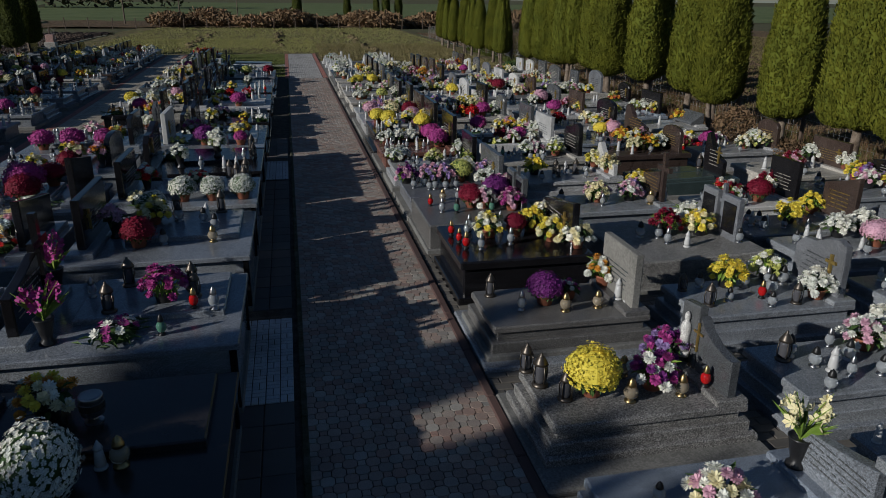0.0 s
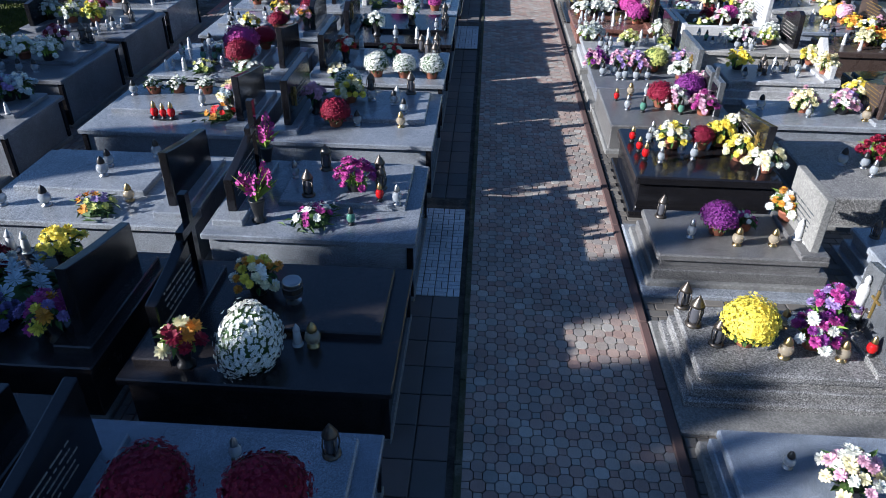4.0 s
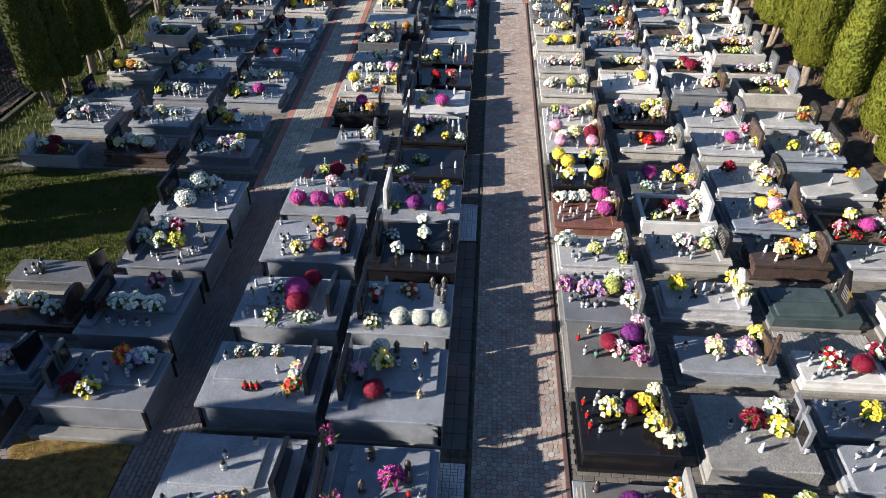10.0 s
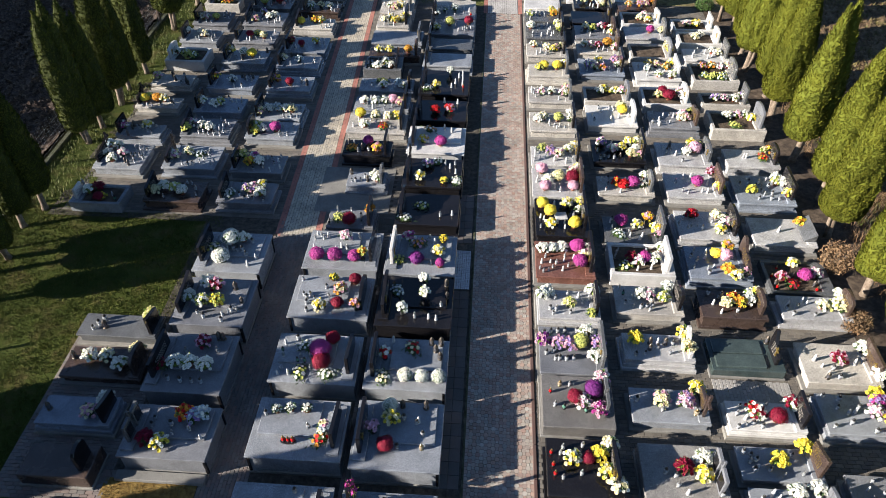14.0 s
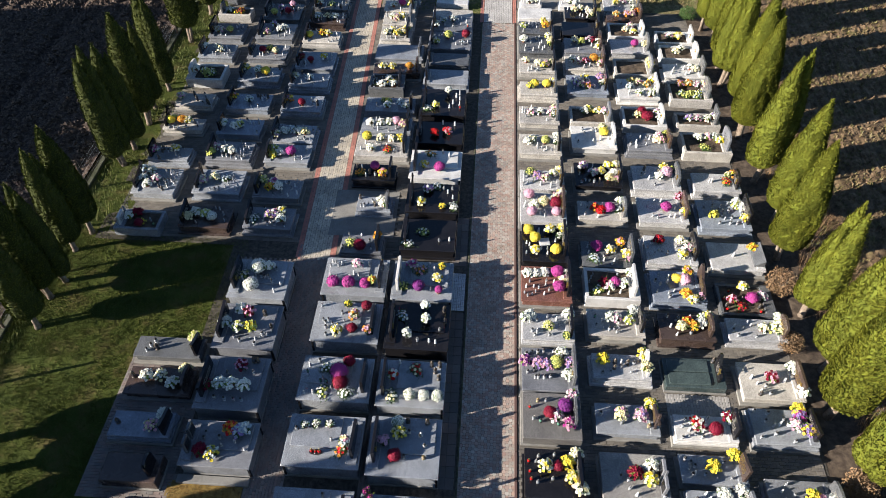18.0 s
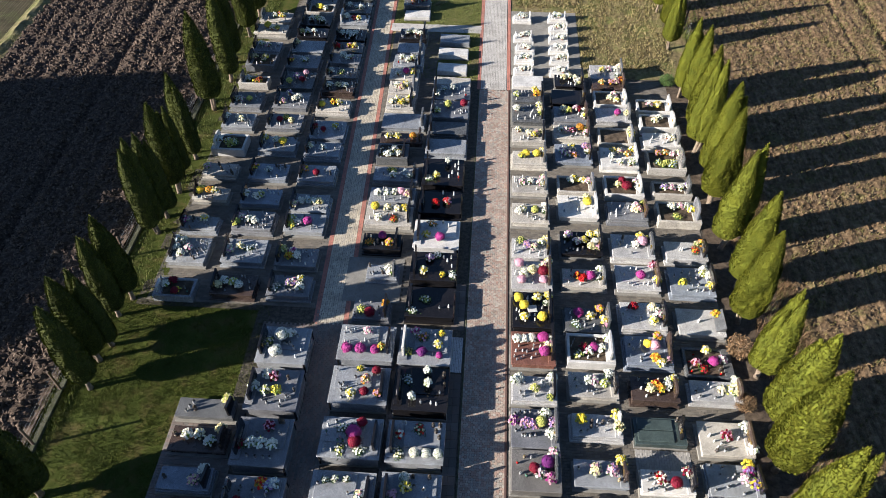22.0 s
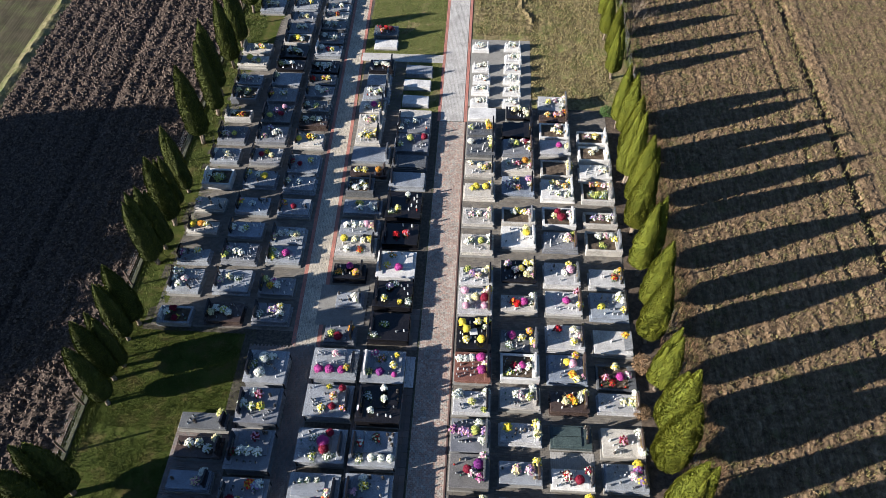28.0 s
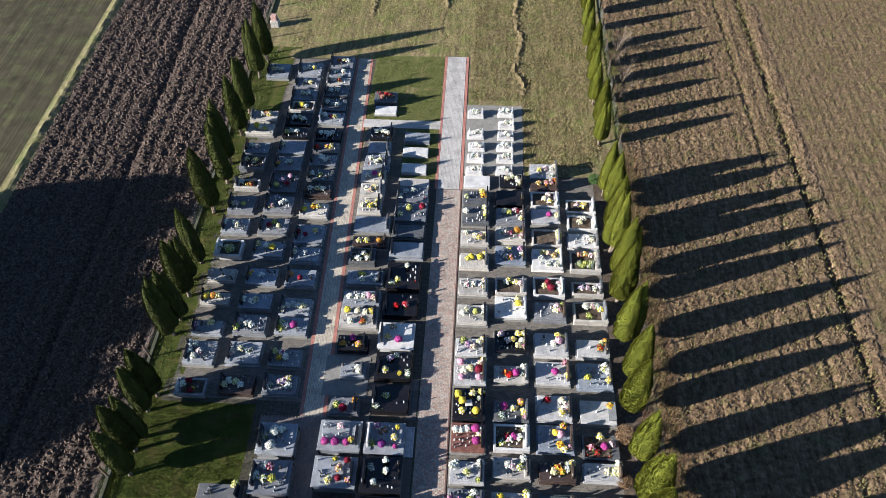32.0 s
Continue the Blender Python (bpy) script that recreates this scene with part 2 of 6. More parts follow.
def leafy(name, colors, rough=0.6, trans=0.0):
    m = material(name, colors[0], rough, spec=0.25)
    isl = N(m, "ShaderNodeNewGeometry").outputs["Random Per Island"]
    n = len(colors)
    col = ramp(m, isl, [(i / max(1, n - 1), c) for i, c in enumerate(colors)])
    big = noise_tex(m, 1.6, 3.0, 0.6)
    col = mix(m, 1.0, col, ramp(m, big, [(0.3, (0.75, 0.78, 0.75)), (0.7, (1.2, 1.15, 1.05))]), "MULTIPLY")
    base(m, col)
    return m


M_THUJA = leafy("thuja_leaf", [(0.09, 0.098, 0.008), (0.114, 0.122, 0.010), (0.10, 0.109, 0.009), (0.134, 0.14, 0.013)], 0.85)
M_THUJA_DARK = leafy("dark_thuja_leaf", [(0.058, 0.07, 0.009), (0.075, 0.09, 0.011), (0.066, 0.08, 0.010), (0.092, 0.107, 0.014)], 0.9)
# crown body under the dark sprays: shade between them is put into its colour
M_THUJA_SHADE = leafy("dark_thuja_inner_shade", [(0.03, 0.038, 0.007), (0.036, 0.045, 0.008)], 0.95)
M_THUJA_IN = leafy("thuja_inner", [(0.094, 0.11, 0.011), (0.10, 0.117, 0.012)], 0.9)
M_GRASS = leafy("grass_blade", [(0.058, 0.082, 0.011), (0.076, 0.103, 0.013), (0.10, 0.098, 0.024), (0.066, 0.09, 0.012)])
M_GRASS2 = leafy("light_blade", [(0.09, 0.125, 0.026), (0.12, 0.15, 0.035), (0.15, 0.15, 0.055)])
M_DRYGRASS = leafy("dry_blade", [(0.21, 0.165, 0.08), (0.165, 0.15, 0.06), (0.24, 0.19, 0.10), (0.125, 0.13, 0.042)])
M_WEED = leafy("field_weed", [(0.13, 0.105, 0.042), (0.10, 0.098, 0.031), (0.17, 0.133, 0.063), (0.082, 0.086, 0.026), (0.15, 0.106, 0.056)])
M_MEADOWBLADE = leafy("meadow_blade", [(0.27, 0.255, 0.09), (0.22, 0.235, 0.07), (0.32, 0.28, 0.12), (0.19, 0.215, 0.06)])
M_LEAF = leafy("flower_leaf", [(0.03, 0.065, 0.018), (0.05, 0.10, 0.025), (0.07, 0.12, 0.035), (0.04, 0.075, 0.03)], 0.45)
M_LEAFB = leafy("bright_leaf", [(0.13, 0.22, 0.03), (0.18, 0.28, 0.05), (0.24, 0.32, 0.07)], 0.45)
M_SHRUB = leafy("dry_shrub", [(0.14, 0.085, 0.05), (0.20, 0.13, 0.075), (0.16, 0.10, 0.055)], 0.8)
M_REDSHRUB = leafy("russet_shrub", [(0.19, 0.115, 0.066), (0.24, 0.155, 0.09), (0.155, 0.11, 0.062)], 0.8)
M_WOODS = leafy("far_woods", [(0.045, 0.05, 0.03), (0.07, 0.065, 0.035), (0.10, 0.075, 0.04)], 0.9)

PETAL_RGB = {"w": (0.78, 0.78, 0.74), "y": (0.74, 0.61, 0.075), "m": (0.36, 0.045, 0.235), "p": (0.15, 0.022, 0.17), "r": (0.19, 0.006, 0.028),
             "o": (0.62, 0.27, 0.035), "c": (0.74, 0.68, 0.44), "k": (0.62, 0.36, 0.48), "v": (0.30, 0.21, 0.46), "s": (0.55, 0.015, 0.02), "g": (0.52, 0.54, 0.16), "b": (0.45, 0.53, 0.60), "n": (0.15, 0.125, 0.29)}
PETAL_WORDS = {"w": "white", "y": "yellow", "m": "magenta", "p": "purple", "r": "dark red", "o": "orange", "c": "cream", "k": "pink", "v": "violet",
               "s": "scarlet", "g": "green-yellow", "b": "pale blue", "n": "blue-violet"}
PETAL = {k: leafy("petal_" + PETAL_WORDS[k].replace(" ", "_").replace("-", "_"), [tone(c, 0.72), c, tone(c, 1.14), tone(c, 0.9)], 0.6) for k, c in PETAL_RGB.items()}

M_POT = material("terracotta", (0.25, 0.085, 0.045), 0.75)
M_POTB = material("black_pot", (0.015, 0.015, 0.016), 0.35)
M_SILVER = material("silver_metal", (0.36, 0.36, 0.36), 0.35, 1.0)
M_GOLD = material("gold_metal", (0.38, 0.28, 0.13), 0.35, 1.0)
M_BRONZE = material("dark_bronze", (0.10, 0.085, 0.07), 0.4, 0.8)
M_BLACKM = material("black_metal", (0.02, 0.02, 0.02), 0.4, 0.4)
M_WHITEP = material("white_plastic", (0.48, 0.48, 0.47), 0.4)
M_GILT = material("gilt_letters", (0.45, 0.32, 0.10), 0.35, 0.8)
M_GREYLET = material("grey_letters", (0.24, 0.22, 0.19), 0.6)
M_BARK = soil_like("bark", (0.12, 0.09, 0.065), (0.19, 0.15, 0.115), (0.27, 0.22, 0.17), 8.0)
M_WIRE = material("galvanised_wire", (0.32, 0.33, 0.33), 0.5, 0.7)
M_POST = material("concrete_post", (0.33, 0.32, 0.30), 0.9)
M_PINK = granite("pink_stone", (0.40, 0.25, 0.22), 0.3, 0.6, 90.0)
M_RUSTPOST = material("rusty_post", (0.10, 0.07, 0.05), 0.8)


def glassy(name, c, t=0.6):
    m = material(name, c, 0.08)
    m.node_tree.nodes["Principled BSDF"].inputs["Transmission Weight"].default_value = t
    return m


GLASS = {"l": glassy("clear_glass", (0.50, 0.53, 0.55), 0.6), "r": glassy("red_glass", (0.55, 0.012, 0.012), 0.35), "d": glassy("smoked_glass", (0.10, 0.10, 0.11), 0.3),
         "g": glassy("amber_glass", (0.50, 0.42, 0.30), 0.6), "s": M_WHITEP, "e": glassy("green_glass", (0.12, 0.28, 0.20), 0.4)}


# ---- geometry helpers ----
def geo():
    return [], []


def add(g, vs, fs):
    o = len(g[0])
    g[0].extend(vs)
    g[1].extend([tuple(i + o for i in f) for f in fs])
    return g


def ring_box(g, x0, x1, y0, y1, z0, z1, c=0.012, dz=0.0):
    """A block with chamfered upright and top edges. dz: how much lower its top is at x0 than at x1."""
    vs = []

    def top(x, z):
        return z - dz * (x1 - x) / max(1e-6, x1 - x0)

    for z, ins, is_top in ((z0, 0, 0), (z1 - c, 0, 1), (z1, c, 1)):
        a0, a1, b0, b1 = x0 + ins, x1 - ins, y0 + ins, y1 - ins
        for x, y in ((a0 + c, b0), (a1 - c, b0), (a1, b0 + c), (a1, b1 - c), (a1 - c, b1), (a0 + c, b1), (a0, b1 - c), (a0, b0 + c)):
            vs.append((x, y, top(x, z) if is_top else z))
    fs = [tuple(range(7, -1, -1)), tuple(range(16, 24))]
    for r in (0, 8):
        for i in range(8):
            j = (i + 1) % 8
            fs.append((r + i, r + j, r + 8 + j, r + 8 + i))
    return add(g, vs, fs)


def block(x0, x1, y0, y1, z0, z1, c=0.012, dz=0.0):
    return ring_box(geo(), x0, x1, y0, y1, z0, z1, c, dz)


def profile(g, pts, x0, x1, c=0.012):
    """An outline in (y, z), given counter-clockwise as seen from -x, made into a slab from x0 to x1 with chamfered rims."""
    n = len(pts)
    cy, cz = sum(p[0] for p in pts) / n, sum(p[1] for p in pts) / n
    ext = max(max(abs(p[0] - cy) for p in pts), 0.05)
    k = 1 - c / ext
    rings = []
    for x, s in ((x0, k), (x0 + c, 1), (x1 - c, 1), (x1, k)):
        rings.append([(x, cy + (p[0] - cy) * s, cz + (p[1] - cz) * s if p[1] > 0.001 else p[1]) for p in pts])
    vs = [v for r in rings for v in r]
    fs = [tuple(range(n - 1, -1, -1)), tuple(range(3 * n, 4 * n))]
    for r in range(3):
        for i in range(n):
            j = (i + 1) % n
            fs.append((r * n + i, r * n + j, (r + 1) * n + j, (r + 1) * n + i))
    return add(g, vs, fs)


def lathe(g, prof, seg=12, cx=0, cy=0, cz=0, cap=True):
    """A turned form from (radius, height) pairs."""
    vs = [(cx + r * math.cos(2 * math.pi * i / seg), cy + r * math.sin(2 * math.pi * i / seg), cz + z) for r, z in prof for i in range(seg)]
    fs = []
    for k in range(len(prof) - 1):
        for i in range(seg):
            j = (i + 1) % seg
            fs.append((k * seg + i, k * seg + j, (k + 1) * seg + j, (k + 1) * seg + i))
    if cap:
        fs += [tuple(range(seg - 1, -1, -1)), tuple(range((len(prof) - 1) * seg, len(prof) * seg))]
    return add(g, vs, fs)


def tube(g, pts, radii, seg=6):
    """A tapering limb along points."""
    vs, fs = [], []
    for k, (p, r) in enumerate(zip(pts, radii)):
        p = Vector(p)
        d = (Vector(pts[min(k + 1, len(pts) - 1)]) - Vector(pts[max(k - 1, 0)])).normalized()
        a = d.orthogonal().normalized()
        b = d.cross(a)
        for i in range(seg):
            t = 2 * math.pi * i / seg
            vs.append(tuple(p + (a * math.cos(t) + b * math.sin(t)) * r))
    for k in range(len(pts) - 1):
        for i in range(seg):
            j = (i + 1) % seg
            fs.append((k * seg + i, k * seg + j, (k + 1) * seg + j, (k + 1) * seg + i))
    fs += [tuple(range(seg - 1, -1, -1)), tuple(range((len(pts) - 1) * seg, len(pts) * seg))]
    return add(g, vs, fs)


def mesh_of(name, g, mat, smooth=False):
    me = bpy.data.meshes.new(name)
    me.from_pydata(g[0], [], g[1])
    me.materials.append(mat)
    if smooth:
        me.polygons.foreach_set("use_smooth", [True] * len(me.polygons))
    me.update()
    return me


def part(name, g, mat, parent=None, label="", smooth=False):
    """One mesh object, under a thing or a part. g: geometry lists, or a mesh that is shared."""
    me = g if isinstance(g, bpy.types.Mesh) else mesh_of(name, g, mat, smooth)
    ob = new(name, me)
    if parent:
        ob.parent = parent
    if label:
        ob["label"] = label
    return ob


def setting(name, g, mat, label, category, smooth=False, kind="structure"):
    return tagged(part(name, g, mat, None, "", smooth), label, category, "", kind)


def quads(P4):
    """Geometry from an array of quads, shape (n, 4, 3)."""
    v = P4.reshape(-1, 3)
    n = len(P4)
    return v.tolist(), np.arange(4 * n).reshape(n, 4).tolist()


def tris(P3):
    v = P3.reshape(-1, 3)
    n = len(P3)
    return v.tolist(), np.arange(3 * n).reshape(n, 3).tolist()


NOISE = {}


def vnoise(x, y, seed):
    """Smooth value noise on arrays."""
    if seed not in NOISE:
        NOISE[seed] = np.random.RandomState(seed).rand(256, 256)
    tab = NOISE[seed]
    xi, yi = np.floor(x).astype(int), np.floor(y).astype(int)
    fx, fy = x - xi, y - yi
    fx, fy = fx * fx * (3 - 2 * fx), fy * fy * (3 - 2 * fy)
    a, b = tab[xi % 256, yi % 256], tab[(xi + 1) % 256, yi % 256]
    c, d = tab[xi % 256, (yi + 1) % 256], tab[(xi + 1) % 256, (yi + 1) % 256]
    return (a * (1 - fx) + b * fx) * (1 - fy) + (c * (1 - fx) + d * fx) * fy


def sheet(x0, x1, y0, y1, step, height):
    """A height field over a rectangle."""
    nx, ny = int(round((x1 - x0) / step)) + 1, int(round((y1 - y0) / step)) + 1
    X, Y = np.meshgrid(np.linspace(x0, x1, nx), np.linspace(y0, y1, ny), indexing="ij")
    Z = height(X, Y)
    v = np.stack([X, Y, Z], -1).reshape(-1, 3)
    i = np.arange(nx * ny).reshape(nx, ny)
    f = np.stack([i[:-1, :-1], i[1:, :-1], i[1:, 1:], i[:-1, 1:]], -1).reshape(-1, 4)
    return v.tolist(), f.tolist()


def flat(x0, x1, y0, y1, z):
    return [(x0, y0, z), (x1, y0, z), (x1, y1, z), (x0, y1, z)], [(0, 1, 2, 3)]


def strip(pts_l, pts_r, z):
    """A flat band between two lines of plan points."""
    n = len(pts_l)
    v = [(x, y, z) for x, y in pts_l] + [(x, y, z) for x, y in pts_r]
    return v, [(i, n + i, n + i + 1, i + 1) for i in range(n - 1)]


# ---- flowers ----
CACHE = {}


def cached(key, make):
    if key not in CACHE:
        CACHE[key] = make()
    return CACHE[key]


def floret(out, p, n, r, petals, rng, cup=0.35):
    """A flower head of flat petals round the direction n; triangles go to out."""
    n = n / np.linalg.norm(n)
    a = np.cross(n, (0.31, 0.87, 0.38))
    a /= np.linalg.norm(a)
    b = np.cross(n, a)
    t0 = rng.rand() * 6.28
    for k in range(petals):
        t = t0 + 6.283 * k / petals
        d0, d1, dm = (a * math.cos(q) + b * math.sin(q) for q in (t - 2.6 / petals, t + 2.6 / petals, t))
        rr = r * (0.85 + 0.3 * rng.rand())
        out.append((p, p + d0 * rr * 0.8 + n * cup * r * 0.7, p + dm * rr + n * cup * r))
        out.append((p, p + dm * rr + n * cup * r, p + d1 * rr * 0.8 + n * cup * r * 0.7))


def leaf_fan(out, p, d, ln, w):
    """A leaf folded along its rib."""
    d = d / np.linalg.norm(d)
    s = np.cross(d, (0, 0, 1.0))
    s /= max(1e-6, np.linalg.norm(s))
    up = np.cross(s, d)
    m = p + d * ln * 0.5
    tip = p + d * ln - up * ln * 0.15
    out.append((p, m + s * w + up * w * 0.4, tip))
    out.append((p, tip, m - s * w + up * w * 0.4))


def mum_meshes(col, fine, seed):
    """A round chrysanthemum bush: the dome of heads and the leaves below it. Radius about 1."""
    def make():
        rng = np.random.RandomState(seed)
        heads, leaves = [], []
        n = 820 if fine else 380
        for i in range(n):
            z = 1 - 1.35 * (i + 0.5) / n
            t = i * 2.39996
            r = math.sqrt(max(0, 1 - z * z))
            d = np.array((r * math.cos(t), r * math.sin(t), z)) + rng.normal(0, 0.05, 3)
            lump = 0.95 + 0.1 * math.sin(3.1 * d[0] + seed) * math.cos(2.7 * d[1] + 1.3 * d[2])
            floret(heads, d * lump * (0.93 + 0.09 * rng.rand()), d + rng.normal(0, 0.22, 3), 0.07 if fine else 0.112, 5, rng)
        for i in range(130):
            d = rng.normal(0, 1, 3)
            d[2] = d[2] * 0.6 - 0.1
            d /= np.linalg.norm(d)
            leaf_fan(leaves, d * 0.62, d + rng.normal(0, 0.3, 3), 0.36, 0.09)
        core, dome = geo(), geo()
        lathe(core, [(0.3, -0.6), (0.7, -0.4), (0.82, -0.12), (0.80, -0.05)], 12)
        lathe(dome, [(0.80, -0.22), (0.90, 0.0), (0.86, 0.25), (0.72, 0.52), (0.45, 0.77), (0.05, 0.89)], 14)
        lv = tris(np.array(leaves))
        g = add((list(core[0]), list(core[1])), lv[0], lv[1])
        hd = tris(np.array(heads))
        if col in "rmpkvy":
            add(hd, dome[0], dome[1])
        else:
            add(g, dome[0], dome[1])
        return mesh_of("blossoms", hd, PETAL[col]), mesh_of("leaves", g, M_LEAF)
    return cached(("mum", col, fine, seed), make)


def pot_mesh(kind):
    def make():
        g = geo()
        if kind == "clay":
            lathe(g, [(0.075, 0), (0.085, 0.01), (0.105, 0.10), (0.115, 0.105), (0.118, 0.13), (0.10, 0.13), (0.095, 0.115)], 14)
            return mesh_of("clay_pot", g, M_POT, True)
        if kind == "black":
            lathe(g, [(0.08, 0), (0.085, 0.015), (0.10, 0.11), (0.108, 0.115), (0.105, 0.13), (0.09, 0.12)], 14)
            return mesh_of("black_pot", g, M_POTB, True)
        lathe(g, [(0.075, 0), (0.078, 0.02), (0.045, 0.05), (0.06, 0.12), (0.085, 0.24), (0.095, 0.26), (0.085, 0.265), (0.07, 0.24)], 12)
        return mesh_of("stone_vase", g, M_POTB, True)
    return cached(("pot", kind), make)


def at(ob, x, y, z, turn=0.0, size=1.0):
    ob.location, ob.rotation_euler, ob.scale = (x, y, z), (0, 0, turn), (size,) * 3
    return ob


def mum(x, y, z, col, r=0.25, fine=False, turn=0.0):
    """A ball chrysanthemum in a pot."""
    r *= 0.96
    pot = at(part("potted_chrysanthemum", pot_mesh("clay"), None), x, y, z, turn)
    heads, leaves = mum_meshes(col, fine, int(turn * 10) % 3)
    for nm, me in (("blossom_dome", heads), ("foliage", leaves)):
        o = part(nm, me, None, pot)
        o.location, o.scale = (0, 0, 0.09 + r * 0.55), (r, r, r * 0.82)
    if fine and col == "w" and r > 0.28:
        for o in pot.children:
            o.location, o.rotation_euler, o.scale = (0, -0.04, 0.2), (radians(24), radians(6), 0), (r * 0.92, r * 1.12, r * 0.9)
        pot.rotation_euler = (0, 0, 0)
    return tagged(pot, "%s ball chrysanthemum in a brown clay pot on a grave" % PETAL_WORDS[col], "potted flowers")


def spray_meshes(cols, seed, wide, tall, big, n):
    """Large flower heads on stems among leaves: one mesh for each colour and one for the green."""
    def make():
        rng = np.random.RandomState(seed + 17)
        heads = {c: [] for c in cols}
        green, stems = [], geo()
        for i in range(n):
            c = cols[i % len(cols)]
            t, rr = i * 2.39996 + rng.rand() * 0.6, wide * math.sqrt((i + 0.5) / n)
            p = np.array((rr * math.cos(t), rr * math.sin(t), tall * (1.05 - 0.72 * (rr / wide) ** 2) + rng.normal(0, 0.025)))
            d = np.array((p[0] * 1.6, p[1] * 1.6, 0.35 + 0.5 * tall))
            s = big * (0.8 + 0.4 * rng.rand())
            dn = d / np.linalg.norm(d)
            for k, (rad, cup, pet, up) in enumerate(((0.98, -0.35, 10, 0.10), (1.0, 0.12, 10, 0.16), (0.86, 0.55, 8, 0.24), (0.6, 1.0, 6, 0.34))):
                floret(heads[c], p + dn * s * up, dn, s * rad, pet, rng, cup)
            tube(stems, [(p[0] * 0.2, p[1] * 0.2, 0.02), tuple(p * np.array((0.7, 0.7, 0.6))), tuple(p)], (0.006, 0.005, 0.004), 4)
        for i in range(46):
            t, rr = rng.rand() * 6.28, wide * (0.3 + 0.7 * rng.rand())
            p = np.array((rr * 0.6 * math.cos(t), rr * 0.6 * math.sin(t), tall * (0.25 + 0.6 * rng.rand())))
            leaf_fan(green, p, np.array((math.cos(t), math.sin(t), 0.5 * rng.normal())), 0.08 + 0.07 * rng.rand(), 0.024)
        lv = tris(np.array(green))
        add(stems, lv[0], lv[1])
        return [(c, mesh_of("blooms", tris(np.array(h)), PETAL[c])) for c, h in heads.items()], mesh_of("leaves", stems, M_LEAFB if seed % 3 == 0 else M_LEAF)
    return cached(("spray", cols, seed, wide, tall, big, n), make)


def words(cols):
    w = [PETAL_WORDS[c] for c in dict.fromkeys(cols)]
    return w[0] if len(w) == 1 else ", ".join(w[:-1]) + " and " + w[-1]


def spray(x, y, z, cols, kind="clay", wide=0.205, tall=0.23, big=0.066, n=12, turn=0.0, seed=0):
    """Cut or potted large-headed flowers in a pot or vase."""
    pot = at(part({"vase": "flower_vase", "clay": "flower_pot", "black": "flower_bowl"}[kind], pot_mesh(kind), None), x, y, z, turn)
    lift = 0.19 if kind == "vase" else 0.05
    heads, green = spray_meshes(cols, seed, wide, tall, big, n)
    for c, me in heads:
        tagged(part("bloom", me, None, pot, PETAL_WORDS[c] + " flower heads"), kind="stuff").location = (0, 0, lift)
    part("foliage", green, None, pot).location = (0, 0, lift)
    return tagged(pot, "%s flowers in a %s" % (words(cols), {"clay": "clay pot", "black": "black pot", "vase": "black stone vase"}[kind]), "flowers")


def wreath(x, y, z, cols, turn=0.0, seed=0, size=1.0):
    """A low grave arrangement of twigs and flower heads, lying on the stone."""
    def make():
        rng = np.random.RandomState(seed + 91)
        green, heads = [], {c: [] for c in cols}
        for i in range(90):
            t = rng.rand() * 6.28
            p = np.array((0.2 * rng.normal() * 0.6, 0.13 * rng.normal() * 0.6, 0.02 + 0.05 * rng.rand()))
            leaf_fan(green, p, np.array((1.4 * math.cos(t), math.sin(t), 0.25 * rng.rand())), 0.12 + 0.06 * rng.rand(), 0.017)
        base_g = geo()
        lathe(base_g, [(0.16, 0), (0.17, 0.02), (0.12, 0.06), (0.03, 0.075)], 9)
        for i in range(13):
            c = cols[i % len(cols)]
            t, r = i * 2.4, 0.2 * math.sqrt((i + 0.5) / 13)
            p = np.array((1.25 * r * math.cos(t), 0.9 * r * math.sin(t), 0.15 - 1.6 * r * r))
            for k, (rad, cup, pet) in enumerate(((1.0, 0.25, 10), (0.62, 0.9, 7))):
                floret(heads[c], p + np.array((0, 0, 0.012 * k)), np.array((p[0], p[1], 0.25)), 0.052 * (0.8 + 0.5 * rng.rand()) * rad, pet, rng, cup)
        lv = tris(np.array(green))
        add(base_g, lv[0], lv[1])
        return [(c, mesh_of("blooms", tris(np.array(h)), PETAL[c])) for c, h in heads.items()], mesh_of("twigs", base_g, M_LEAF)
    heads, green = cached(("wreath", cols, seed), make)
    root = at(part("grave_wreath", green, None), x, y, z, turn, size)
    for c, me in heads:
        tagged(part("bloom", me, None, root, PETAL_WORDS[c] + " flower heads"), kind="stuff")
    return tagged(root, "low twig wreath with %s flowers on a grave" % words(cols), "wreath")


